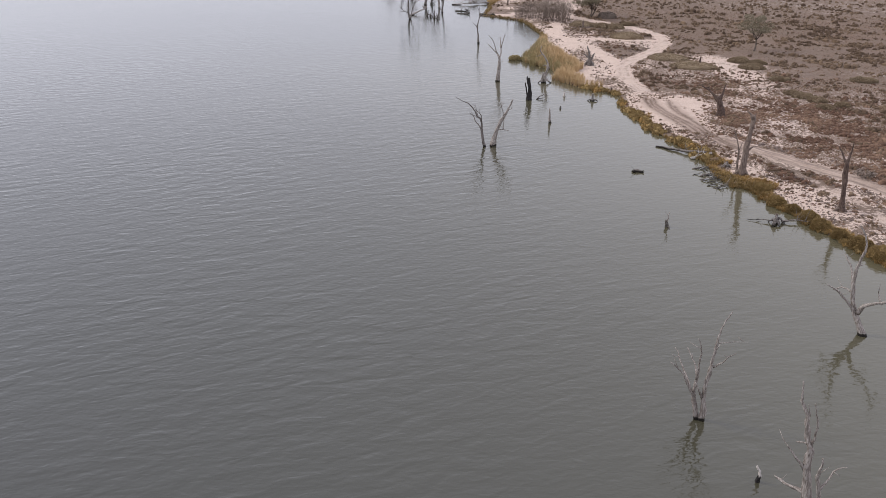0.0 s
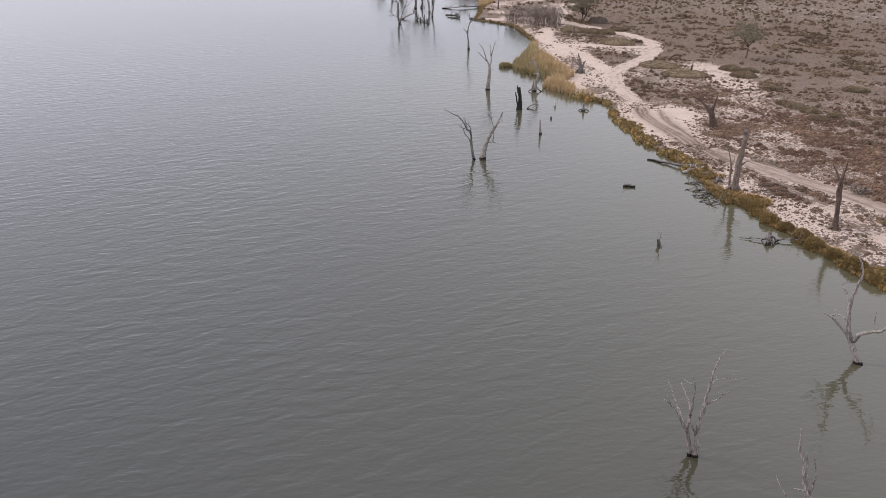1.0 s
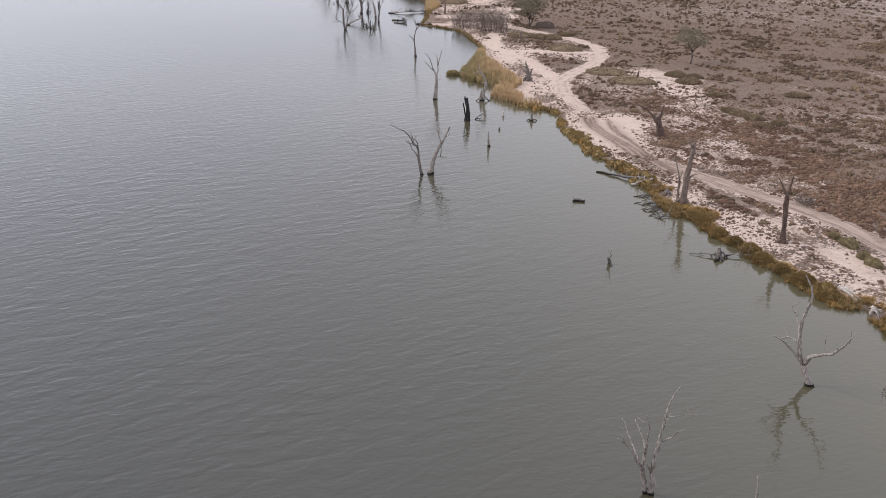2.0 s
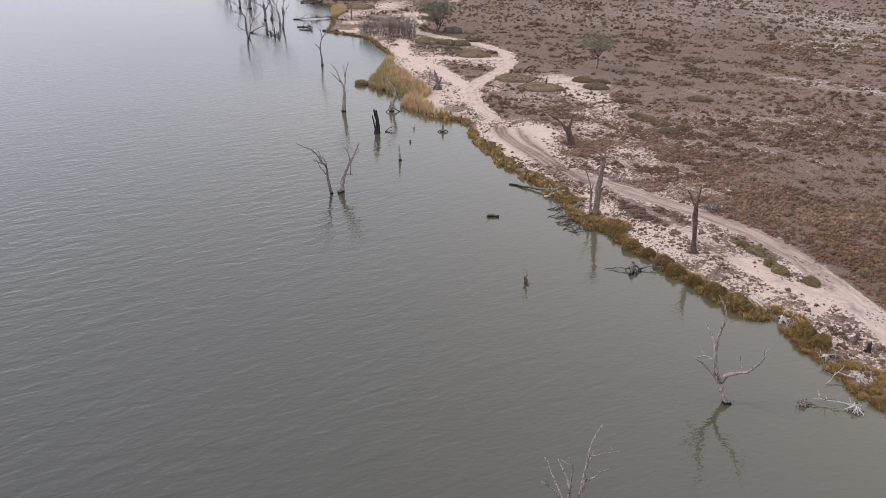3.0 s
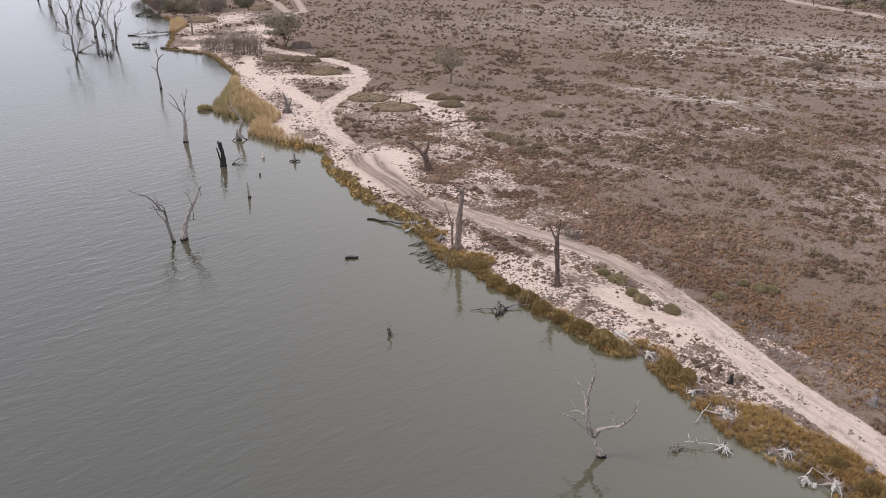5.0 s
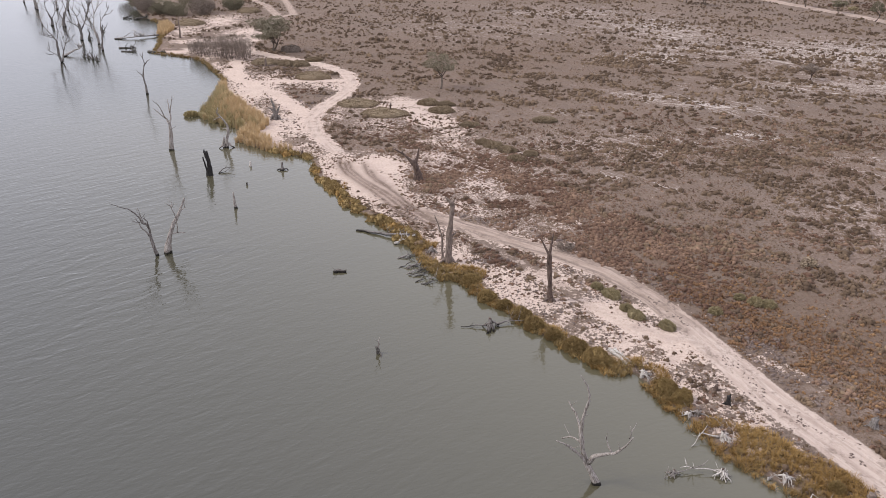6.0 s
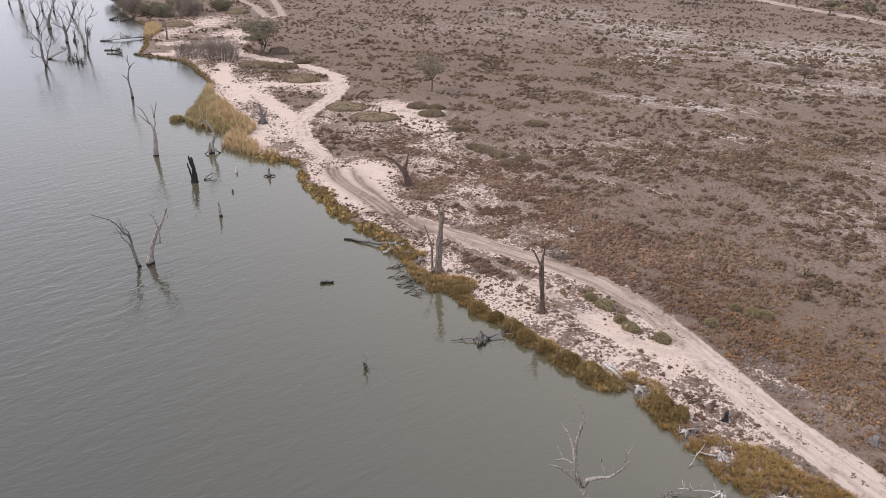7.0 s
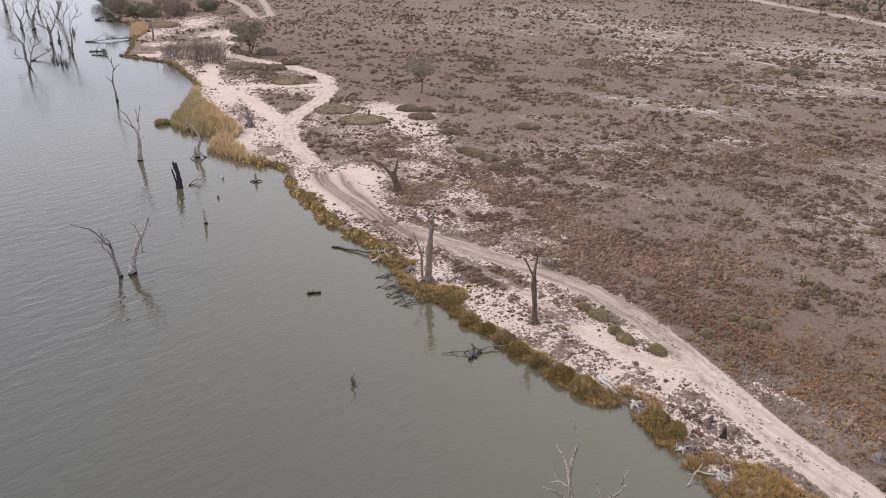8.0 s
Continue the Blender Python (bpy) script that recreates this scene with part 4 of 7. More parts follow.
stem(tree, "branch", 0.15, 0.04, [(0.12, -0.02, 0.5), (0.27, -0.59, 2.28), (-0.0, -1.04, 3.86), (-0.17, -1.21, 4.48), (-0.18, -1.42, 5.14), (-0.13, -1.59, 5.66), (-0.21, -1.77, 6.25)], SILVERWOOD, 0.1, 1, 3, 8, 0.07)
stem(tree, "branch", 0.08, 0.02, [(0.18, -0.03, 2.84), (0.51, 0.28, 3.22), (0.69, 0.5, 3.5), (0.79, 0.69, 3.76), (1.09, 0.86, 3.96), (1.44, 0.96, 4.04)], SILVERWOOD, 0.1, 1, 3, 8, 0.07)
tree = dead_tree(-35.4, 77.6, 0, "thick grey dead trunk leaning in open water", "dead_tree")
stem(tree, "trunk", 0.38, 0.08, [(-0.01, -0.01, -0.35), (0.26, 0.12, 1.02), (0.54, 0.25, 2.24), (0.95, 0.43, 3.21), (1.4, 0.64, 4.1), (1.91, 0.87, 5.04), (2.29, 1.05, 5.86), (2.56, 1.17, 6.63)], DEADWOOD, 0.3, 0, 4, 11, 0.07)
stem(tree, "branch", 0.09, 0.03, [(0.67, 0.3, 2.35), (1.14, 0.9, 2.29), (1.48, 1.31, 2.1), (1.87, 1.78, 1.94)], DEADWOOD, 0.1, 1, 4, 8, 0.07)
stem(tree, "branch", 0.07, 0.04, [(1.39, 0.63, 2.42), (1.58, 0.35, 3.39), (1.65, 0.04, 4.3), (1.88, -0.12, 5.0)], DEADWOOD, 0.1, 0, 4, 8, 0.07)
stem(tree, "branch", 0.1, 0.03, [(1.83, 0.83, 4.85), (2.1, 1.28, 5.14), (2.41, 1.71, 5.3)], DEADWOOD, 0.1, 2, 4, 8, 0.07)
stem(tree, "branch", 0.07, 0.025, [(1.42, 0.65, 4.23), (1.38, 0.2, 5.33), (1.28, -0.18, 6.17), (0.93, -0.55, 6.6)], DEADWOOD, 0.1, 2, 4, 8, 0.07)
stem(tree, "branch", 0.05, 0.02, [(1.11, 0.51, 5.54), (1.13, 0.78, 5.9), (1.05, 1.0, 6.28)], DEADWOOD, 0.1, 1, 4, 8, 0.07)
tree = dead_tree(-36.2, 76.9, 0, "slender dead tree with bare sweeping branches in open water", "dead_tree")
stem(tree, "trunk", 0.2, 0.03, [(-0.03, -0.02, -0.35), (-0.33, -0.16, 1.14), (-0.45, -0.21, 2.5), (-0.47, -0.22, 3.47), (-0.68, -0.32, 4.14), (-1.06, -0.5, 4.42), (-1.31, -0.62, 5.16), (-1.68, -0.79, 5.77), (-2.25, -1.06, 6.35), (-2.96, -1.39, 6.69), (-3.82, -1.8, 7.26)], DARKDEAD, 0.3, 2, 5, 11, 0.07)
stem(tree, "branch", 0.1, 0.03, [(-0.54, -0.26, 2.59), (-1.09, -0.04, 3.17), (-1.58, 0.1, 3.59), (-1.83, 0.3, 4.05), (-2.31, 0.52, 4.63)], DARKDEAD, 0.1, 2, 5, 8, 0.07)
stem(tree, "branch", 0.09, 0.025, [(-0.5, -0.23, 3.62), (-0.39, -0.55, 4.59), (-0.61, -0.86, 5.07), (-0.89, -1.2, 5.49)], DARKDEAD, 0.1, 2, 5, 8, 0.07)
stem(tree, "branch", 0.07, 0.02, [(-0.93, -0.44, 4.26), (-1.31, -0.06, 5.04), (-1.75, 0.36, 5.94)], DARKDEAD, 0.1, 2, 5, 8, 0.07)
stem(tree, "branch", 0.05, 0.02, [(-1.26, -0.59, 4.47), (-1.58, -0.95, 4.63), (-1.88, -1.29, 4.92)], DARKDEAD, 0.1, 1, 5, 8, 0.07)
tree = dead_tree(-48.7, 117.4, 0, "bare forked dead tree with a dark waterline in the lake", "dead_tree")
stem(tree, "trunk", 0.42, 0.17, [(-0.03, -0.01, -0.35), (0.09, 0.04, 1.79), (0.23, 0.09, 3.37), (0.23, 0.09, 4.48)], DEADWOOD, 0.3, 0, 6, 11, 0.07)
stem(tree, "branch", 0.17, 0.05, [(0.2, 0.08, 4.3), (-0.32, 0.42, 5.12), (-1.01, 0.57, 5.62), (-1.7, 0.76, 6.2), (-2.47, 0.94, 6.78)], DEADWOOD, 0.1, 2, 6, 8, 0.07)
stem(tree, "branch", 0.1, 0.04, [(-0.19, -0.08, 5.35), (-0.44, -0.84, 6.93), (-0.63, -1.32, 7.87), (-1.16, -2.02, 8.85)], DEADWOOD, 0.1, 2, 6, 8, 0.07)
stem(tree, "branch", 0.17, 0.04, [(0.22, 0.09, 4.39), (0.31, 0.73, 5.31), (0.02, 1.24, 6.35), (-0.18, 1.74, 7.31), (-0.38, 2.1, 8.04)], DEADWOOD, 0.1, 1, 6, 8, 0.07)
stem(tree, "branch", 0.1, 0.04, [(0.48, 0.2, 6.29), (1.06, -0.2, 7.85), (1.49, -0.56, 9.2)], DEADWOOD, 0.1, 1, 6, 8, 0.07)
stem(tree, "branch", 0.05, 0.03, [(0.33, 0.14, 3.54), (0.59, 0.46, 3.63), (0.85, 0.8, 3.81)], DEADWOOD, 0.1, 0, 6, 8, 0.07)
tree = dead_tree(-67.1, 155.2, 0, "crooked thin dead tree standing far out in water", "dead_tree")
stem(tree, "trunk", 0.22, 0.04, [(-0.02, -0.01, -0.35), (-0.1, -0.05, 1.87), (-0.25, -0.11, 3.51), (-0.21, -0.09, 4.42), (0.05, 0.02, 5.54), (0.28, 0.12, 6.43), (0.07, 0.03, 7.58), (0.34, 0.15, 8.8)], DARKDEAD, 0.3, 0, 7, 11, 0.07)
stem(tree, "branch", 0.12, 0.05, [(-0.25, -0.11, 3.51), (-0.8, 0.11, 4.14), (-1.68, 0.33, 4.89)], DARKDEAD, 0.1, 2, 7, 8, 0.07)
stem(tree, "branch", 0.12, 0.04, [(0.1, 0.04, 5.88), (1.06, -0.13, 7.06), (1.76, -0.08, 7.28)], DARKDEAD, 0.1, 2, 7, 8, 0.07)
stem(tree, "branch", 0.08, 0.03, [(0.14, 0.06, 7.46), (-0.29, 0.29, 8.09), (-0.51, 0.51, 8.61)], DARKDEAD, 0.1, 1, 7, 8, 0.07)
tree = dead_tree(-39.9, 119.1, 0, "gnarled grey dead tree beside the reed bed", "dead_tree")
stem(tree, "trunk", 0.3, 0.06, [(-0.06, -0.02, -0.35), (0.14, 0.05, 1.52), (0.44, 0.15, 2.72), (0.47, 0.16, 3.66), (0.01, 0.0, 4.64), (-0.49, -0.16, 5.33), (-0.97, -0.33, 6.02), (-0.7, -0.24, 6.91)], DEADWOOD, 0.3, 2, 8, 11, 0.07)
stem(tree, "branch", 0.32, 0.14, [(-0.39, -0.13, -0.15), (-0.37, -0.4, 0.8), (-0.05, -0.65, 2.02)], DEADWOOD, 0.1, 0, 8, 8, 0.07)
stem(tree, "branch", 0.08, 0.03, [(0.3, 0.1, 2.17), (0.77, -0.03, 2.78), (1.03, -0.11, 3.18)], DEADWOOD, 0.1, 1, 8, 8, 0.07)
stem(tree, "branch", 0.13, 0.05, [(0.4, 0.14, 3.1), (-0.06, 0.23, 3.26), (-0.45, 0.26, 3.15)], DEADWOOD, 0.1, 1, 8, 8, 0.07)
stem(tree, "root", 0.25, 0.07, [(0.29, 0.1, 0.64), (0.8, 0.06, 0.27), (1.32, 0.05, -0.01)], DEADWOOD, 0.1, 0, 8, 8, 0.07)
stem(tree, "root", 0.25, 0.07, [(-0.29, -0.1, 0.7), (-0.77, -0.49, 0.35), (-1.09, -0.76, 0.05)], DEADWOOD, 0.1, 0, 8, 8, 0.07)
stem(tree, "branch", 0.1, 0.03, [(-0.5, -0.17, 5.24), (-1.0, -0.6, 5.18), (-1.45, -1.02, 4.92)], DEADWOOD, 0.1, 1, 8, 8, 0.07)
tree = dead_tree(-1.7, 75.4, ground_at(-1.7, 75.4), "tall grey broken dead trunk on the grassy bank", "dead_tree")
stem(tree, "trunk", 0.4, 0.22, [(0.03, 0.0, -0.35), (0.09, 0.0, 1.9), (0.15, 0.0, 3.62), (0.27, 0.01, 4.97), (0.39, 0.01, 6.3), (0.51, 0.01, 7.16), (0.27, 0.01, 7.68)], PALEBARK, 0.3, 0, 9, 11, 0.07)
stem(tree, "branch", 0.2, 0.09, [(0.39, 0.01, 7.22), (0.09, 0.13, 7.75), (-0.39, 0.24, 8.1)], PALEBARK, 0.1, 0, 9, 8, 0.07)
stem(tree, "splinter", 0.12, 0.03, [(0.51, 0.01, 7.16), (0.63, 0.12, 7.63), (0.63, 0.19, 7.93)], PALEBARK, 0.1, 0, 9, 8, 0.07)
stem(tree, "branch", 0.13, 0.04, [(0.4, 0.01, 3.34), (0.7, 0.24, 3.57), (0.95, 0.43, 3.76), (1.38, 0.61, 3.68)], PALEBARK, 0.1, 1, 9, 8, 0.07)
stem(tree, "branch", 0.17, 0.04, [(-0.53, -0.01, 0.23), (-0.66, 0.29, 1.61), (-0.67, 0.57, 2.86), (-0.85, 0.73, 3.6), (-1.16, 0.93, 4.53), (-1.6, 1.16, 5.57)], PALEBARK, 0.1, 2, 9, 8, 0.07)
stem(tree, "branch", 0.06, 0.03, [(-0.65, -0.01, 3.28), (-0.47, 0.31, 3.74), (-0.41, 0.58, 4.15)], PALEBARK, 0.1, 0, 9, 8, 0.07)
stem(tree, "root", 0.25, 0.06, [(-0.22, -0.0, 0.65), (-0.65, -0.2, 0.32), (-1.09, -0.38, 0.06)], PALEBARK, 0.1, 0, 9, 8, 0.07)
stem(tree, "root", 0.25, 0.06, [(0.28, 0.01, 0.65), (0.72, -0.17, 0.32), (1.03, -0.29, 0.1)], PALEBARK, 0.1, 0, 9, 8, 0.07)
tree = dead_tree(9.2, 66.5, ground_at(9.2, 66.5), "dark brown broken dead trunk on the sandy flat", "dead_tree")
stem(tree, "trunk", 0.3, 0.22, [(0.03, -0.0, -0.35), (-0.07, 0.01, 1.53), (-0.18, 0.02, 3.43), (-0.3, 0.04, 4.67), (-0.41, 0.06, 5.65)], BARKWOOD, 0.3, 0, 10, 11, 0.07)
stem(tree, "branch", 0.14, 0.04, [(-0.46, 0.06, 5.52), (-0.8, 0.26, 6.09), (-1.09, 0.43, 6.62), (-1.37, 0.59, 7.08)], BARKWOOD, 0.1, 1, 10, 8, 0.07)
stem(tree, "branch", 0.15, 0.05, [(-0.3, 0.04, 5.47), (-0.22, 0.23, 6.36), (-0.08, 0.37, 7.08), (-0.05, 0.48, 7.58)], BARKWOOD, 0.1, 0, 10, 8, 0.07)
stem(tree, "root", 0.22, 0.06, [(-0.17, 0.02, 0.42), (-0.5, -0.09, 0.09), (-0.84, -0.17, -0.13)], PALEBARK, 0.1, 0, 10, 8, 0.07)
stem(tree, "root", 0.22, 0.06, [(0.16, -0.02, 0.45), (0.44, -0.19, 0.22), (0.66, -0.31, 0.1)], PALEBARK, 0.1, 0, 10, 8, 0.07)
tree = dead_tree(-6.6, 102.9, ground_at(-6.6, 102.9), "squat dark dead trunk with spreading broken limbs", "dead_tree")
stem(tree, "trunk", 0.55, 0.4, [(0.04, 0.0, -0.35), (-0.18, -0.01, 1.18), (-0.48, -0.03, 2.29), (-0.86, -0.06, 2.88)], BARKWOOD, 0.3, 0, 11, 11, 0.07)
stem(tree, "branch", 0.26, 0.06, [(-0.79, -0.05, 2.63), (-1.51, 0.2, 3.21), (-2.24, 0.44, 3.79), (-3.12, 0.68, 4.21), (-3.85, 0.86, 4.47)], BARKWOOD, 0.1, 2, 11, 8, 0.07)
stem(tree, "branch", 0.1, 0.04, [(-2.11, -0.14, 3.91), (-2.32, -0.34, 4.39), (-2.71, -0.46, 4.34)], BARKWOOD, 0.1, 1, 11, 8, 0.07)
stem(tree, "branch", 0.26, 0.08, [(-0.47, -0.03, 2.46), (-0.15, 0.2, 3.39), (-0.07, 0.37, 4.17), (0.09, 0.52, 4.79)], BARKWOOD, 0.1, 1, 11, 8, 0.07)
stem(tree, "splinter", 0.15, 0.03, [(-1.03, -0.07, 2.72), (-1.18, -0.0, 3.03), (-1.26, 0.05, 3.27)], BARKWOOD, 0.1, 0, 11, 8, 0.07)
tree = dead_tree(-38.5, 105.1, 0, "charred black split trunk standing in the lake", "dead_tree")
stem(tree, "trunk", 0.4, 0.27, [(-0.01, -0.01, -0.35), (0.02, 0.01, 1.31), (-0.11, -0.04, 2.63), (-0.25, -0.09, 3.85)], CHARRED, 0.3, 0, 12, 11, 0.07)
stem(tree, "splinter", 0.2, 0.05, [(-0.42, -0.15, 3.61), (-0.46, -0.13, 3.95), (-0.44, -0.1, 4.19)], CHARRED, 0.1, 0, 12, 8, 0.07)
stem(tree, "trunk", 0.18, 0.08, [(-0.25, -0.09, 0.3), (-0.53, -0.19, 1.64), (-0.71, -0.26, 3.05)], CHARRED, 0.1, 0, 12, 11, 0.07)
tree = dead_tree(-100.3, 186.2, 0, "bare grey dead tree in a drowned grove", "dead_tree", "dead tree", "dead trees of the drowned grove")
stem(tree, "trunk", 0.275, 0.24, [(-0.03, -0.02, -0.35), (-0.4, -0.22, 1.92), (-0.37, -0.2, 3.93), (-0.3, -0.16, 5.52)], DARKDEAD, 0.3, 1, 20, 11, 0.07)
stem(tree, "branch", 0.14, 0.048, [(-0.24, -0.13, 5.25), (-1.33, 0.19, 6.5), (-2.29, 0.42, 7.51), (-3.13, 0.68, 8.51), (-3.73, 1.09, 9.74)], DARKDEAD, 0.1, 5, 20, 8, 0.07)
stem(tree, "branch", 0.09, 0.03, [(-0.95, -0.51, 6.63), (-1.73, -1.46, 6.95), (-2.12, -2.04, 7.67)], DARKDEAD, 0.1, 2, 20, 8, 0.07)
stem(tree, "branch", 0.09, 0.03, [(-1.59, -0.86, 7.73), (-1.72, -0.23, 8.86), (-1.98, 0.26, 9.89)], DARKDEAD, 0.1, 2, 20, 8, 0.07)
stem(tree, "branch", 0.09, 0.03, [(-2.13, -1.15, 8.81), (-2.73, -1.98, 9.49), (-2.93, -2.5, 10.44)], DARKDEAD, 0.1, 2, 20, 8, 0.07)
stem(tree, "branch", 0.08, 0.04, [(-0.73, -0.39, 6.08), (-1.76, -0.42, 6.21), (-2.75, -0.41, 6.59), (-3.3, -0.24, 7.48)], DARKDEAD, 0.1, 5, 20, 8, 0.07)
stem(tree, "branch", 0.09, 0.03, [(-1.54, -0.83, 6.28), (-1.62, -1.29, 7.22), (-1.7, -1.71, 8.04)], DARKDEAD, 0.1, 2, 20, 8, 0.07)
stem(tree, "branch", 0.09, 0.03, [(-2.29, -1.24, 6.74), (-3.21, -1.24, 7.02), (-3.73, -1.12, 7.64)], DARKDEAD, 0.1, 2, 20, 8, 0.07)
stem(tree, "branch", 0.1, 0.04, [(-0.19, -0.1, 5.51), (0.65, -0.45, 7.29), (0.94, -1.16, 9.36), (1.19, -1.73, 11.0)], DARKDEAD, 0.1, 5, 20, 8, 0.07)
stem(tree, "branch", 0.09, 0.03, [(0.31, 0.17, 7.18), (-1.03, 0.35, 8.23), (-1.73, 0.73, 9.47)], DARKDEAD, 0.1, 2, 20, 8, 0.07)
stem(tree, "branch", 0.09, 0.03, [(0.24, 0.13, 9.15), (1.22, -0.02, 10.48), (1.82, -0.28, 11.81)], DARKDEAD, 0.1, 2, 20, 8, 0.07)
stem(tree, "branch", 0.06, 0.032, [(0.19, 0.1, 7.06), (0.48, 1.16, 8.33), (0.31, 1.78, 9.54)], DARKDEAD, 0.1, 4, 20, 8, 0.07)
stem(tree, "branch", 0.09, 0.03, [(0.86, 0.46, 8.45), (1.76, 0.4, 9.45), (2.35, 0.21, 10.56)], DARKDEAD, 0.1, 2, 20, 8, 0.07)
stem(tree, "branch", 0.16, 0.048, [(0.17, 0.09, 0.25), (0.1, 1.6, 2.65), (0.3, 2.66, 4.07), (0.58, 4.01, 5.85), (0.86, 5.5, 7.89)], DARKDEAD, 0.1, 5, 20, 8, 0.07)
stem(tree, "branch", 0.09, 0.03, [(0.74, 0.4, 2.89), (0.76, -0.23, 4.35), (1.09, -0.64, 5.75)], DARKDEAD, 0.1, 2, 20, 8, 0.07)
stem(tree, "branch", 0.09, 0.03, [(1.33, 0.72, 4.44), (2.27, 2.26, 5.28), (2.78, 3.41, 6.42)], DARKDEAD, 0.1, 2, 20, 8, 0.07)
stem(tree, "branch", 0.09, 0.03, [(2.09, 1.13, 6.37), (2.08, 0.24, 8.38), (2.48, -0.31, 10.18)], DARKDEAD, 0.1, 2, 20, 8, 0.07)
stem(tree, "branch", 0.06, 0.032, [(1.31, 0.7, 4.31), (0.67, 1.23, 5.67), (0.25, 1.97, 7.27)], DARKDEAD, 0.1, 4, 20, 8, 0.07)
stem(tree, "branch", 0.09, 0.03, [(1.03, 0.55, 5.8), (2.11, 0.4, 7.25), (2.78, 0.12, 8.69)], DARKDEAD, 0.1, 2, 20, 8, 0.07)
stem(tree, "branch", 0.08, 0.04, [(-0.34, -0.18, 1.65), (-1.47, -0.14, 2.17), (-2.71, -0.07, 2.82), (-3.42, 0.12, 3.71)], DARKDEAD, 0.1, 4, 20, 8, 0.07)
stem(tree, "branch", 0.09, 0.03, [(-1.19, -0.64, 2.27), (-2.02, -1.65, 2.2), (-2.52, -2.25, 2.64)], DARKDEAD, 0.1, 2, 20, 8, 0.07)
stem(tree, "branch", 0.09, 0.03, [(-2.12, -1.14, 3.03), (-2.23, -0.58, 4.01), (-2.45, -0.13, 4.95)], DARKDEAD, 0.1, 2, 20, 8, 0.07)
tree = dead_tree(-109.3, 217.0, 0, "bare grey dead tree in a drowned grove", "dead_tree", "dead tree", "dead trees of the drowned grove")
stem(tree, "trunk", 0.375, 0.36, [(-0.03, -0.02, -0.35), (0.03, 0.02, 2.3), (-0.21, -0.1, 4.6)], DARKDEAD, 0.3, 1, 21, 11, 0.07)
stem(tree, "branch", 0.175, 0.048, [(-0.16, -0.08, 4.14), (-0.94, 1.06, 6.68), (-2.05, 1.42, 8.12), (-2.91, 2.03, 9.83)], DARKDEAD, 0.1, 5, 21, 8, 0.07)
stem(tree, "branch", 0.09, 0.03, [(-0.32, -0.16, 6.87), (-1.34, -1.36, 7.43), (-1.83, -2.1, 8.42)], DARKDEAD, 0.1, 2, 21, 8, 0.07)
stem(tree, "branch", 0.09, 0.03, [(-1.05, -0.53, 8.41), (-0.87, 0.58, 10.0), (-0.99, 1.4, 11.48)], DARKDEAD, 0.1, 2, 21, 8, 0.07)
stem(tree, "branch", 0.15, 0.048, [(0.01, 0.0, 2.91), (-0.5, -0.95, 4.28), (-1.34, -2.02, 5.19), (-1.66, -3.03, 7.13), (-2.13, -3.81, 8.13)], DARKDEAD, 0.1, 5, 21, 8, 0.07)
stem(tree, "branch", 0.09, 0.03, [(-0.78, -0.39, 4.19), (-1.4, 0.09, 5.47), (-2.01, 0.46, 6.54)], DARKDEAD, 0.1, 2, 21, 8, 0.07)
stem(tree, "branch", 0.09, 0.03, [(-1.89, -0.95, 5.02), (-2.97, -2.26, 5.82), (-3.44, -3.07, 7.01)], DARKDEAD, 0.1, 2, 21, 8, 0.07)
stem(tree, "branch", 0.09, 0.03, [(-2.56, -1.29, 6.87), (-2.83, -0.75, 7.99), (-3.17, -0.31, 9.01)], DARKDEAD, 0.1, 2, 21, 8, 0.07)
stem(tree, "branch", 0.175, 0.056, [(0.08, 0.04, 2.6), (1.67, -0.3, 4.95), (2.83, -0.77, 7.28), (2.82, -1.67, 9.64), (2.8, -2.43, 11.5)], DARKDEAD, 0.1, 5, 21, 8, 0.07)
stem(tree, "branch", 0.09, 0.03, [(1.21, 0.61, 4.8), (0.32, 1.25, 6.54), (-0.03, 2.03, 8.19)], DARKDEAD, 0.1, 2, 21, 8, 0.07)
stem(tree, "branch", 0.09, 0.03, [(1.97, 0.99, 7.02), (3.21, 0.62, 9.15), (3.9, 0.13, 11.07)], DARKDEAD, 0.1, 2, 21, 8, 0.07)
stem(tree, "branch", 0.09, 0.03, [(1.59, 0.8, 9.29), (0.14, 0.93, 10.1), (-0.64, 1.23, 11.23)], DARKDEAD, 0.1, 2, 21, 8, 0.07)
stem(tree, "branch", 0.075, 0.04, [(1.41, 0.71, 5.24), (2.61, 0.77, 5.85), (4.06, 0.67, 7.38)], DARKDEAD, 0.1, 4, 21, 8, 0.07)
stem(tree, "branch", 0.09, 0.03, [(2.39, 1.2, 5.78), (3.43, 2.62, 6.05), (4.11, 3.7, 6.85)], DARKDEAD, 0.1, 2, 21, 8, 0.07)
stem(tree, "branch", 0.075, 0.04, [(-0.25, -0.13, 6.56), (0.84, -0.24, 7.79), (1.21, -0.66, 9.34)], DARKDEAD, 0.1, 4, 21, 8, 0.07)
stem(tree, "branch", 0.09, 0.03, [(0.57, 0.29, 7.71), (-0.3, 0.52, 8.63), (-0.73, 0.94, 9.73)], DARKDEAD, 0.1, 2, 21, 8, 0.07)
tree = dead_tree(-102.1, 211.5, 0, "bare grey dead tree in a drowned grove", "dead_tree", "dead tree", "dead trees of the drowned grove")
stem(tree, "trunk", 0.3, 0.304, [(0.07, 0.03, -0.35), (-0.01, -0.01, 1.51), (-0.34, -0.16, 3.32)], DEADWOOD, 0.3, 1, 22, 11, 0.07)
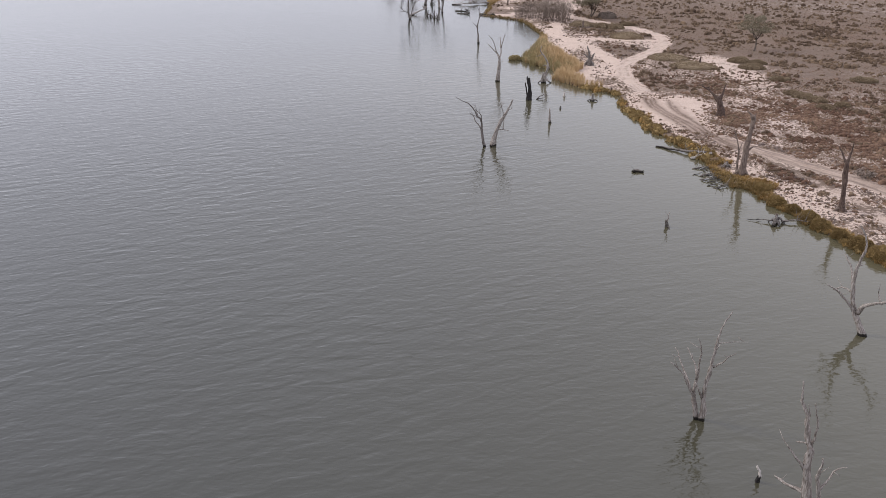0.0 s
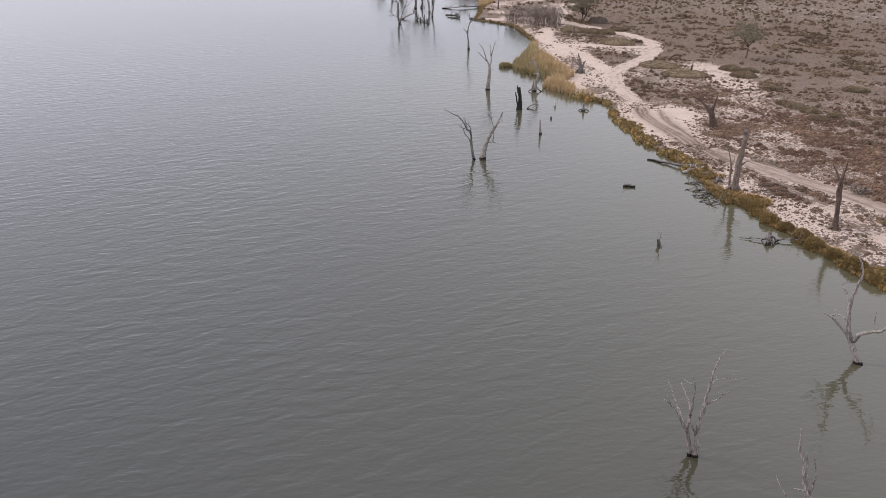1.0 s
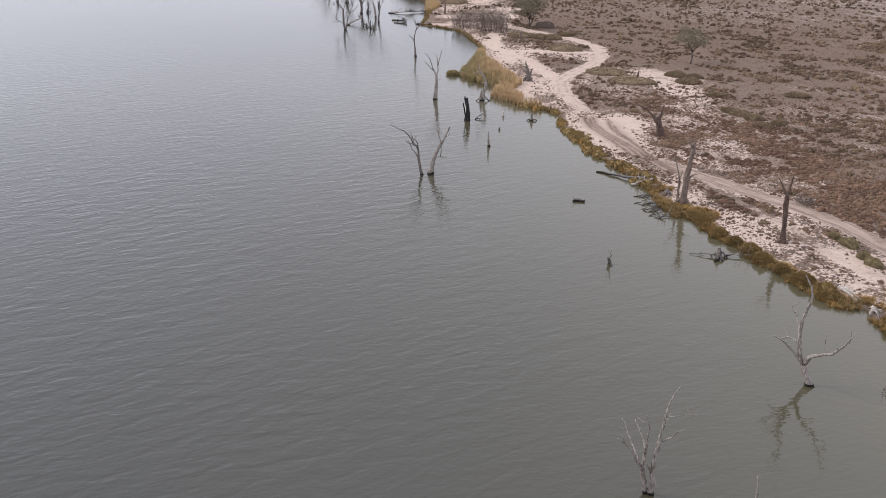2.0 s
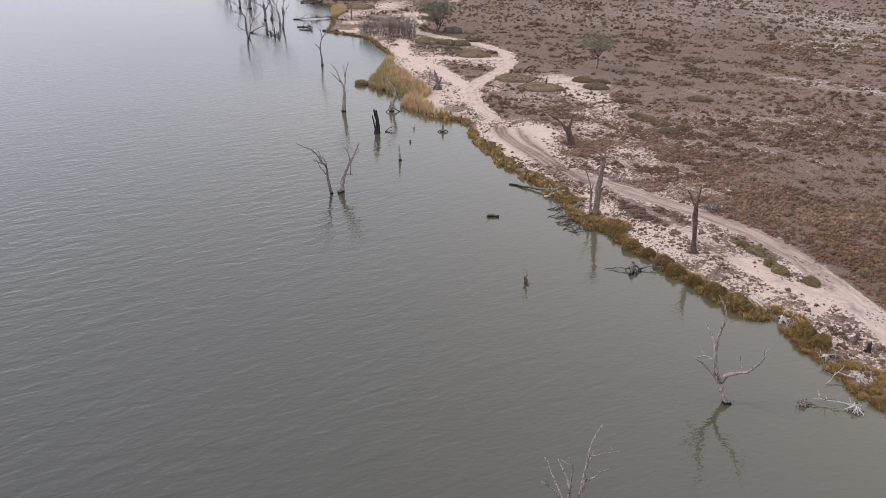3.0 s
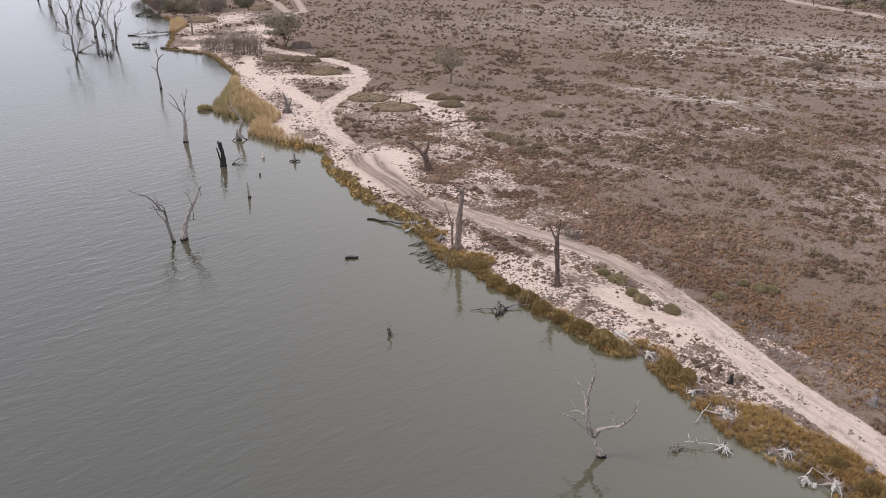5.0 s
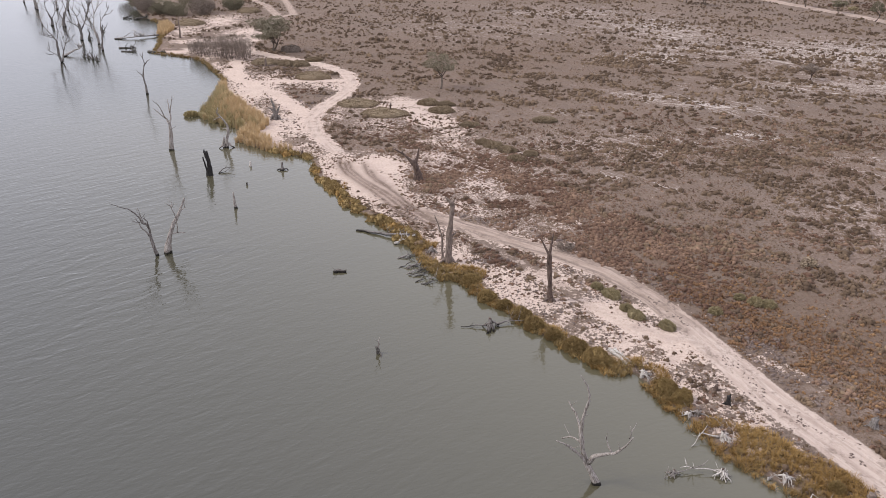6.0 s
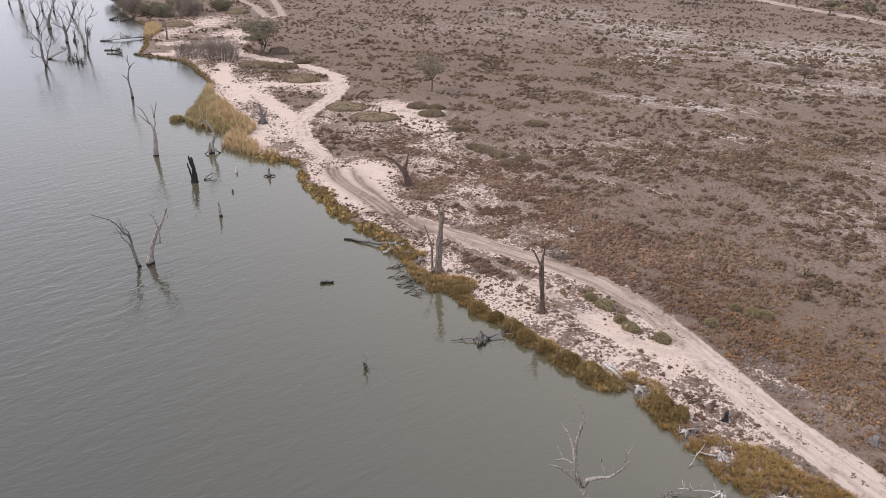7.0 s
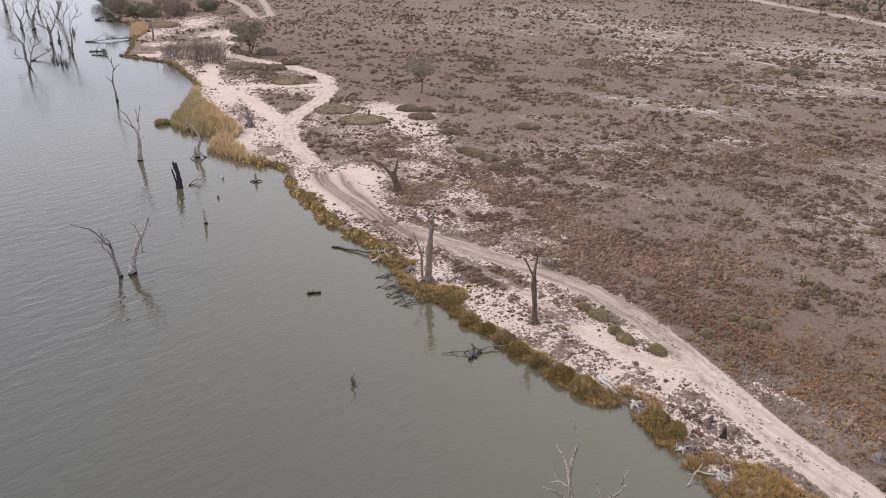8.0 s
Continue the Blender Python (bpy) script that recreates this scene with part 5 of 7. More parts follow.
stem(tree, "branch", 0.175, 0.048, [(-0.27, -0.13, 3.02), (-1.01, 0.69, 4.96), (-1.04, 2.44, 7.94), (-1.66, 3.59, 10.43), (-2.01, 4.54, 12.35)], DEADWOOD, 0.1, 5, 22, 8, 0.07)
stem(tree, "branch", 0.09, 0.03, [(-0.54, -0.26, 5.12), (-1.08, -1.7, 7.67), (-0.92, -2.6, 10.03)], DEADWOOD, 0.1, 2, 22, 8, 0.07)
stem(tree, "branch", 0.09, 0.03, [(0.11, 0.05, 8.3), (0.8, 1.77, 10.23), (0.98, 2.99, 12.08)], DEADWOOD, 0.1, 2, 22, 8, 0.07)
stem(tree, "branch", 0.09, 0.03, [(0.06, 0.03, 10.92), (-0.55, -1.0, 12.29), (-0.62, -1.65, 13.78)], DEADWOOD, 0.1, 2, 22, 8, 0.07)
stem(tree, "branch", 0.125, 0.048, [(-0.19, -0.09, 2.72), (-1.46, 0.44, 4.4), (-2.86, 0.56, 5.26), (-3.7, 1.02, 6.66)], DEADWOOD, 0.1, 5, 22, 8, 0.07)
stem(tree, "branch", 0.09, 0.03, [(-1.01, -0.49, 4.56), (-0.97, -1.12, 6.09), (-1.04, -1.71, 7.36)], DEADWOOD, 0.1, 2, 22, 8, 0.07)
stem(tree, "branch", 0.09, 0.03, [(-2.09, -1.01, 5.52), (-3.48, -0.93, 6.04), (-4.26, -0.72, 6.95)], DEADWOOD, 0.1, 2, 22, 8, 0.07)
stem(tree, "branch", 0.08, 0.04, [(-0.13, -0.06, 6.85), (-0.48, -1.1, 8.75), (-0.37, -1.81, 10.59)], DEADWOOD, 0.1, 4, 22, 8, 0.07)
stem(tree, "branch", 0.09, 0.03, [(-0.82, -0.39, 8.65), (-2.13, -0.22, 9.51), (-2.84, 0.12, 10.65)], DEADWOOD, 0.1, 2, 22, 8, 0.07)
stem(tree, "branch", 0.08, 0.04, [(0.06, 0.03, 8.01), (1.3, -0.24, 9.81), (2.1, -0.76, 11.9)], DEADWOOD, 0.1, 4, 22, 8, 0.07)
stem(tree, "branch", 0.09, 0.03, [(0.97, 0.47, 9.71), (1.82, 1.92, 10.86), (2.22, 3.01, 12.2)], DEADWOOD, 0.1, 2, 22, 8, 0.07)
stem(tree, "branch", 0.07, 0.04, [(-0.62, -0.3, 5.42), (-1.35, -1.4, 6.76), (-1.35, -2.01, 8.3)], DEADWOOD, 0.1, 4, 22, 8, 0.07)
stem(tree, "branch", 0.09, 0.03, [(-1.65, -0.8, 6.66), (-2.82, -0.67, 7.33), (-3.45, -0.39, 8.31)], DEADWOOD, 0.1, 2, 22, 8, 0.07)
tree = dead_tree(-97.0, 202.3, 0, "bare grey dead tree in a drowned grove", "dead_tree", "dead tree", "dead trees of the drowned grove")
stem(tree, "trunk", 0.25, 0.176, [(-0.03, -0.02, -0.35), (0.03, 0.01, 1.6), (0.42, 0.2, 4.01), (0.37, 0.18, 5.87)], DARKDEAD, 0.3, 1, 23, 11, 0.07)
stem(tree, "branch", 0.11, 0.048, [(0.32, 0.15, 5.59), (0.22, 1.21, 7.4), (0.81, 2.46, 8.78), (1.51, 3.82, 10.14), (1.68, 4.55, 11.17)], DARKDEAD, 0.1, 4, 23, 8, 0.07)
stem(tree, "branch", 0.09, 0.03, [(0.64, 0.31, 7.55), (0.94, -0.23, 9.18), (1.48, -0.6, 10.64)], DARKDEAD, 0.1, 2, 23, 8, 0.07)
stem(tree, "branch", 0.09, 0.03, [(1.6, 0.77, 9.03), (2.66, 2.16, 9.38), (3.33, 3.21, 10.2)], DARKDEAD, 0.1, 2, 23, 8, 0.07)
stem(tree, "branch", 0.09, 0.03, [(2.68, 1.29, 10.51), (2.64, 0.83, 11.51), (2.86, 0.5, 12.56)], DARKDEAD, 0.1, 2, 23, 8, 0.07)
stem(tree, "branch", 0.06, 0.04, [(0.47, 0.23, 4.29), (0.85, 1.14, 5.29), (0.69, 1.64, 6.34)], DARKDEAD, 0.1, 3, 23, 8, 0.07)
stem(tree, "branch", 0.09, 0.03, [(1.13, 0.54, 5.39), (1.89, 0.44, 6.29), (2.4, 0.23, 7.32)], DARKDEAD, 0.1, 2, 23, 8, 0.07)
stem(tree, "branch", 0.125, 0.08, [(0.06, 0.03, 0.29), (-0.63, 0.16, 0.84), (-1.04, 0.33, 1.39)], DARKDEAD, 0.1, 3, 23, 8, 0.07)
stem(tree, "branch", 0.09, 0.03, [(-0.45, -0.21, 0.91), (-0.83, -0.66, 1.16), (-0.97, -0.95, 1.74)], DARKDEAD, 0.1, 2, 23, 8, 0.07)
tree = dead_tree(-129.9, 241.6, 0, "bare grey dead tree in a drowned grove", "dead_tree", "dead tree", "dead trees of the drowned grove")
stem(tree, "trunk", 0.35, 0.24, [(-0.07, -0.04, -0.35), (-0.06, -0.03, 2.02), (-0.57, -0.31, 3.73)], DARKDEAD, 0.3, 1, 24, 11, 0.07)
stem(tree, "branch", 0.15, 0.048, [(-0.49, -0.27, 3.39), (-1.44, 0.41, 5.28), (-1.93, 1.08, 6.84), (-1.51, 2.56, 8.97)], DARKDEAD, 0.1, 5, 24, 8, 0.07)
stem(tree, "branch", 0.09, 0.03, [(-0.94, -0.5, 5.41), (-1.53, -1.43, 6.41), (-1.63, -2.03, 7.68)], DARKDEAD, 0.1, 2, 24, 8, 0.07)
stem(tree, "branch", 0.09, 0.03, [(-1.04, -0.56, 7.06), (0.06, 1.26, 8.09), (0.67, 2.63, 9.47)], DARKDEAD, 0.1, 2, 24, 8, 0.07)
stem(tree, "branch", 0.125, 0.048, [(-0.12, -0.06, 1.69), (1.66, -0.38, 4.26), (2.27, -1.12, 6.84), (3.66, -1.5, 9.19)], DARKDEAD, 0.1, 5, 24, 8, 0.07)
stem(tree, "branch", 0.09, 0.03, [(1.13, 0.61, 4.11), (1.85, 2.32, 5.81), (2.08, 3.57, 7.56)], DARKDEAD, 0.1, 2, 24, 8, 0.07)
stem(tree, "branch", 0.09, 0.03, [(1.3, 0.7, 6.59), (1.37, -0.18, 8.68), (1.87, -0.74, 10.6)], DARKDEAD, 0.1, 2, 24, 8, 0.07)
stem(tree, "branch", 0.075, 0.04, [(-0.72, -0.39, 4.4), (-1.97, -0.32, 5.05), (-2.71, 0.01, 6.32)], DARKDEAD, 0.1, 4, 24, 8, 0.07)
stem(tree, "branch", 0.09, 0.03, [(-1.66, -0.89, 5.13), (-2.39, -1.84, 5.72), (-2.66, -2.42, 6.71)], DARKDEAD, 0.1, 2, 24, 8, 0.07)
tree = dead_tree(-125.4, 239.7, 0, "bare grey dead tree in a drowned grove", "dead_tree", "dead tree", "dead trees of the drowned grove")
stem(tree, "trunk", 0.425, 0.4, [(-0.01, -0.01, -0.35), (0.12, 0.06, 2.0), (0.79, 0.41, 4.28)], DARKDEAD, 0.3, 1, 25, 11, 0.07)
stem(tree, "branch", 0.25, 0.12, [(0.74, 0.38, 3.95), (1.11, 1.98, 6.05), (1.73, 3.77, 8.13), (1.9, 4.82, 9.65)], DARKDEAD, 0.1, 4, 25, 8, 0.07)
stem(tree, "branch", 0.09, 0.03, [(1.67, 0.88, 6.2), (1.97, 0.06, 8.46), (2.63, -0.47, 10.45)], DARKDEAD, 0.1, 2, 25, 8, 0.07)
stem(tree, "branch", 0.09, 0.03, [(2.88, 1.51, 8.43), (3.63, 2.76, 9.24), (4.02, 3.74, 10.36)], DARKDEAD, 0.1, 2, 25, 8, 0.07)
stem(tree, "branch", 0.125, 0.048, [(0.12, 0.06, 2.0), (-0.2, -1.1, 4.16), (0.22, -1.88, 6.56), (0.16, -2.68, 8.29)], DARKDEAD, 0.1, 5, 25, 8, 0.07)
stem(tree, "branch", 0.09, 0.03, [(-0.61, -0.32, 4.04), (-0.03, 1.22, 5.72), (0.1, 2.34, 7.41)], DARKDEAD, 0.1, 2, 25, 8, 0.07)
stem(tree, "branch", 0.09, 0.03, [(-0.61, -0.32, 6.34), (-1.42, -1.39, 7.18), (-1.7, -2.06, 8.35)], DARKDEAD, 0.1, 2, 25, 8, 0.07)
stem(tree, "branch", 0.1, 0.048, [(1.23, 0.65, 5.24), (0.29, 1.32, 7.12), (0.05, 2.44, 9.27)], DARKDEAD, 0.1, 4, 25, 8, 0.07)
stem(tree, "branch", 0.09, 0.03, [(0.77, 0.4, 7.24), (0.25, -0.7, 8.89), (0.3, -1.4, 10.61)], DARKDEAD, 0.1, 2, 25, 8, 0.07)
tree = dead_tree(-152.4, 276.0, 0, "bare grey dead tree in a drowned grove", "dead_tree", "dead tree", "dead trees of the drowned grove")
stem(tree, "trunk", 0.3, 0.24, [(-0.09, -0.05, -0.35), (-0.06, -0.04, 2.27), (-0.41, -0.22, 4.54)], DEADWOOD, 0.3, 1, 26, 11, 0.07)
stem(tree, "branch", 0.125, 0.048, [(-0.05, -0.03, 1.52), (0.63, 1.85, 3.54), (0.76, 3.45, 5.98)], DEADWOOD, 0.1, 5, 26, 8, 0.07)
stem(tree, "branch", 0.09, 0.03, [(1.26, 0.7, 3.69), (1.1, -0.39, 5.86), (1.48, -1.08, 7.96)], DEADWOOD, 0.1, 2, 26, 8, 0.07)
stem(tree, "branch", 0.1, 0.048, [(-0.24, -0.13, 3.78), (-1.62, 0.33, 5.58), (-2.34, 1.17, 7.71)], DEADWOOD, 0.1, 5, 26, 8, 0.07)
stem(tree, "branch", 0.09, 0.03, [(-1.1, -0.61, 5.7), (0.25, -0.86, 7.7), (1.08, -1.27, 9.63)], DEADWOOD, 0.1, 2, 26, 8, 0.07)
stem(tree, "branch", 0.1, 0.04, [(-0.15, -0.08, 2.65), (-1.19, 0.15, 3.74), (-2.6, 0.12, 4.29)], DEADWOOD, 0.1, 4, 26, 8, 0.07)
stem(tree, "branch", 0.09, 0.03, [(-0.84, -0.46, 3.82), (-1.73, -1.58, 3.53), (-2.29, -2.24, 3.94)], DEADWOOD, 0.1, 2, 26, 8, 0.07)
tree = dead_tree(-35.2, 134.9, ground_at(-35.2, 134.9), "spiky grey broken stump on pale sand", "dead_stump")
stem(tree, "trunk", 0.5, 0.08, [(0.1, 0, -0.3), (0.1, 0, 1.4), (-0.15, 0, 2.7), (-0.5, 0, 3.9)], DARKDEAD, 0.5, 0, 13, 12, 0.15)
stem(tree, "branch", 0.22, 0.05, [(-0.1, 0, 1.5), (-0.7, 0, 2.0), (-1.3, 0, 2.2)], DARKDEAD, 0.1, 0, 13, 8, 0.2)
stem(tree, "branch", 0.3, 0.06, [(0.3, 0, 1.0), (0.7, 0.1, 1.9), (1.0, 0.1, 2.5)], DARKDEAD, 0.1, 0, 13, 8, 0.2)
stem(tree, "root", 0.3, 0.08, [(-0.1, 0, 0.9), (-0.6, -0.3, 0.4), (-0.9, -0.5, -0.1)], DARKDEAD, 0, 0, 13, 8, 0.2)
stem(tree, "root", 0.3, 0.08, [(0.3, 0, 0.9), (0.9, -0.3, 0.4), (1.2, -0.5, -0.1)], DARKDEAD, 0, 0, 13, 8, 0.2)


# ---------------------------------------------------------------- the drowned grove and snags far out
GROVE = [(-134.1, 243.3, 7, 0.3), (-155.2, 280.0, 12, 0.4), (-141.1, 275.4, 13, 0.42), (-146.3, 277.8, 12, 0.4), (-166.9, 294.4, 12, 0.4), (-129.0, 262.8, 12, 0.4)]
for k, (x, y, tall, r) in enumerate(GROVE):
    grown_tree(x, y, 0, tall, 50 + k, "bare grey dead tree in a drowned grove", DARKDEAD if k % 3 else DEADWOOD, 3, 0.22, r * 0.85, "dead trees of the drowned grove", 0.42, "dead_tree", 3, 0.25)
for k, (x, y, tall) in enumerate([(-94.7, 190.6, 2.2), (-93.0, 189.3, 1.5), (-107.8, 218.8, 3.2), (-98.3, 194.0, 1.6), (-96.5, 192.0, 1.2), (-110, 232, 2.0)]):
    t = dead_tree(x, y, 0, "short dark broken stump in the drowned grove", "dead_stump", "tree stump", "stumps of the drowned grove")
    stem(t, "trunk", 0.3, 0.1, [(0, 0, -0.4), (0.1, 0.05, tall * 0.5), (0.3, 0.1, tall)], DARKLOG, 0.5, 0, 80 + k, 9, 0.3)
    stem(t, "branch", 0.14, 0.04, [(0.1, 0.05, tall * 0.4), (-0.4, 0.1, tall * 0.7), (-0.3, 0.2, tall * 1.05)], DARKLOG, 0, 0, 90 + k, 7, 0.3)
    stem(t, "root", 0.2, 0.06, [(0.1, 0, 0.5), (0.6, 0.1, 0.35), (0.9, 0, -0.1)], DARKLOG, 0, 0, 95 + k, 7, 0.3)


def driftwood(points, r, label, mat, snags, seed, up=0.9):
    """A stripped fallen tree afloat: a thin kinked stem, broken limbs standing up, a knot of roots at one end."""
    rng = random.Random(seed)
    log = fallen_log(points, r, r * 0.5, label, mat, 0, seed)
    a, b = Vector((0, 0, 0)), Vector(points[-1]) - Vector(points[0])
    for k in range(snags):
        p = a.lerp(b, rng.uniform(0.1, 1.0) if k % 2 else rng.uniform(0.75, 1.0)) + Vector((0, 0, 0.15))
        d = Vector((rng.uniform(-1, 1), rng.uniform(-1, 1), rng.uniform(0.0, 1.1))) * up * rng.uniform(0.5, 1.4)
        stem(log, "branch", r * rng.uniform(0.3, 0.55), 0.03, [p, p + d * 0.6, p + d * 1.1 + Vector((rng.uniform(-0.4, 0.4), 0, 0.1))], mat, 0, 1, seed + k, 6, 0.35)
    return log


driftwood([(-103.5, 193.4, 0.0), (-102.3, 195.8, 0.8), (-100.8, 198.8, 1.7)], 0.36, "leaning dead log propped between drowned trees", DEADWOOD, 7, 3)
driftwood([(-94.0, 205.6, 0.05), (-92, 206.0, 0.12), (-89.6, 206.1, 0.2)], 0.28, "dark log lying in shallow water off the point", DARKLOG, 7, 4, 0.8)
driftwood([(-91.5, 201.2, 0.0), (-89.5, 200.8, 0.12), (-87.2, 200.7, 0.2)], 0.26, "dark waterlogged log beside the point", DARKLOG, 6, 5, 0.7)
driftwood([(-101.0, 219.5, 0.05), (-98.0, 219.8, 0.25), (-95.5, 220.8, 0.5), (-93.5, 222.0, 0.7)], 0.26, "long grey fallen tree reaching into the lake", DEADWOOD, 12, 6, 1.5)
driftwood([(-90.0, 224.6, 0.3), (-92.0, 223.2, 0.5), (-94.5, 221.5, 0.5)], 0.3, "dark fallen trunk reaching in from the point", DARKDEAD, 6, 17, 1.0)
driftwood([(-113.9, 257.5, 0.1), (-112.9, 259.0, 0.3), (-112.2, 260.2, 0.3)], 0.36, "dark fallen tree off the far point", DARKLOG, 8, 7, 1.3)
driftwood([(-109.5, 255.4, 0.1), (-108.0, 257.5, 0.4), (-106.0, 259.3, 0.4)], 0.36, "dark fallen trunk on the far shore", DARKLOG, 9, 8, 1.3)
driftwood([(-84.2, 200.9, 0.1), (-81.5, 199.5, 0.3), (-78.5, 198.4, 0.4)], 0.32, "dark log lying along the point's edge", DARKLOG, 9, 9, 0.8)

# ---------------------------------------------------------------- stubs and driftwood in the lake
t = fallen_log([(-37.4, 105.9, 0.0), (-37.2, 106.8, 0.35), (-36.7, 107.5, 0.55), (-36.0, 107.5, 0.5)], 0.12, 0.08, "thin bleached drift branch arching out of water", DARKDEAD, 0, 16)
stem(t, "branch", 0.06, 0.03, [(0.2, 0.2, 0.1), (0.8, 0.6, 0.15), (1.3, 1.5, 0.5)], DARKDEAD, 0, 0, 17)
t = dead_tree(-28.1, 108.0, 0, "small grey stump just above the water", "dead_stump", "tree stump")
stem(t, "trunk", 0.3, 0.12, [(0, 0, -0.3), (0, 0, 0.6), (0.05, 0.02, 1.3)], DARKDEAD, 0.8, 0, 1)
stem(t, "root", 0.16, 0.05, [(0.1, 0, 0.2), (0.6, 0.1, 0.25), (0.95, 0.0, 0.05)], DARKDEAD, 0, 0, 2)
stem(t, "root", 0.16, 0.05, [(-0.1, 0, 0.2), (-0.5, -0.1, 0.2), (-0.85, 0.0, 0.05)], DARKDEAD, 0, 0, 3)
t = dead_tree(-31.1, 92.1, 0, "thin upright dead stick with a dark waterline", "dead_stick", "stick")
stem(t, "stick", 0.22, 0.1, [(0, 0, -0.4), (-0.03, 0, 0.9), (-0.1, 0.05, 2.3)], DEADWOOD, 0.2, 0, 4)
t = dead_tree(-33.5, 109.6, 0, "pale tip of a drowned stump", "dead_stump", "tree stump")
stem(t, "trunk", 0.26, 0.14, [(0, 0, -0.3), (0.05, 0, 0.3), (0.02, 0, 0.75)], PALEWOOD, 0.3, 0, 5)
t = dead_tree(-31.9, 101.2, 0, "dark tip of a drowned stump", "dead_stump", "tree stump")
stem(t, "trunk", 0.2, 0.12, [(0, 0, -0.3), (0.05, 0, 0.2), (0.02, 0, 0.4)], DARKLOG, 0.3, 0, 6)
t = dead_tree(-7.8, 56.6, 0, "short dark snag with a bent grey twig", "dead_stump", "tree stump")
stem(t, "trunk", 0.2, 0.13, [(0, 0, -0.3), (-0.08, 0, 0.35), (-0.18, 0, 0.75)], DARKLOG, 0.3, 0, 7)
stem(t, "branch", 0.08, 0.03, [(-0.1, 0, 0.5), (0.05, 0, 0.95), (-0.02, 0, 1.3), (0.15, 0, 1.75)], DEADWOOD, 0, 1, 8)
stem(t, "root", 0.12, 0.04, [(0, 0, 0.1), (0.2, -0.3, 0.1), (0.35, -0.9, -0.1)], DARKLOG, 0, 0, 9)
t = dead_tree(3.2, 18.5, 0, "short black snag with a bleached bent tip", "dead_stump", "tree stump")
stem(t, "trunk", 0.16, 0.09, [(-0.05, 0, -0.3), (0.05, 0, 0.25), (0.1, 0, 0.5)], CHARRED, 0.3, 0, 10)
stem(t, "branch", 0.1, 0.05, [(0.1, 0, 0.4), (0.05, 0, 0.8), (-0.15, 0, 1.15)], PALEWOOD, 0, 0, 11)
t = fallen_log([(-14.6, 73.2, -0.05), (-14.1, 73.4, 0.16), (-13.3, 73.3, 0.0)], 0.3, 0.24, "stub of a floating log with a pale worn top", DARKDEAD, 0, 12)
stem(t, "branch", 0.12, 0.05, [(0.9, 0.1, 0.1), (1.2, 0.2, 0.25), (1.4, 0.2, 0.3)], DARKLOG, 0, 0, 13)

# fallen tree and driftwood below the tall grey trunk
fallen_log([(-13.6, 85.1, 0.05), (-11.0, 84.2, 0.2), (-9.0, 83.4, 0.35), (-6.6, 82.6, 0.7)], 0.15, 0.24, "dark fallen trunk lying out from the bank", DARKDEAD, 5, 14)
fallen_log([(-8.4, 81.2, 0.1), (-7.2, 82.0, 0.5), (-5.9, 82.6, 0.7)], 0.2, 0.12, "bleached driftwood log on the grassy bank", PALEWOOD, 3, 15)
rng = random.Random(5)
for k in range(18):
    x, y = -6.2 + 0.18 * k + rng.uniform(-0.6, 0.5), 77.5 - 0.36 * k + rng.uniform(-0.6, 0.6)
    a, l = rng.uniform(-0.9, 0.8), rng.uniform(0.5, 1.6)
    t = dead_tree(x, y, 0.0, "thin dark driftwood stick at the waterline", "driftwood_stick", "driftwood", "driftwood sticks below the bank")
    stem(t, "stick", rng.uniform(0.05, 0.11), 0.03, [(-l, -l * a, 0.0), (-l * 0.4, -l * a * 0.3, rng.uniform(0.05, 0.25)), (0.3, 0.1, rng.uniform(0.1, 0.5))], DARKLOG if k % 5 else GREYROOT, 0.2, 2, 20 + k, 6, 0.35)

# washed-out stumps
root_wad(-3.6, 78.6, 0.25, 1.2, 14, "pale weathered root mass on the bank beside the tall trunk", GREYROOT, 9)
root_wad(2.9, 61.7, 0, 1.23, 1, "grey washed-out stump with a ring of splayed roots", DARKDEAD, 11, [(-1.6, 0.0, 0.25), (-3.0, -0.1, 0.1)], stub=0.9, thick=1.8)
fallen_log([(3.4, 62.0, 0.2), (4.8, 62.6, 0.35), (6.4, 62.6, 0.3)], 0.12, 0.05, "thin grey branch between a stump and the bank", DARKDEAD, 2, 30)
root_wad(16.2, 53.4, 0.1, 1.05, 2, "bleached stump with drooping roots below the bank", PALEWOOD, 12, stub=0.75)
root_wad(19.0, 47.8, 0, 1.0, 3, "bleached washed-out stump in the shallows", PALEWOOD, 8)
root_wad(19.8, 47.9, 0.1, 1.1, 4, "grey root mass against the grassy bank", GREYROOT, 9, [(1.0, -1.0, 0.5), (1.6, -2.2, 0.2)])
root_wad(20.8, 44.9, 0.05, 1.25, 5, "large bleached stump with long twisted roots", PALEWOOD, 12, [(-1.6, 0.1, 0.6), (-2.6, -0.9, 0.0)], stub=0.6)
root_wad(15.9, 40.6, 0, 0.90, 6, "grey stump with pale roots standing in shallow water", GREYROOT, 8, [(1.2, 0.4, 0.35), (2.6, 0.8, 0.45)])
root_wad(19.6, 40.8, 0, 1.0, 7, "bleached stump with roots trailing through the shallows", PALEWOOD, 10, [(-1.3, 0.2, 0.45), (-3.0, 0.5, 0.25)], stub=0.65)
root_wad(24.0, 40.1, 0.05, 1.07, 8, "bleached stump with splayed roots at the grass edge", PALEWOOD, 10, stub=0.8)
root_wad(22.9, 40.4, 0, 0.57, 9, "small bleached root cluster in the shallows", PALEWOOD, 6)
root_wad(24.5, 37.5, 0, 0.98, 10, "pale washed-out stump in shallow water", PALEWOOD, 9, [(0.8, 1.0, 0.5), (1.9, -0.4, 0.3)])
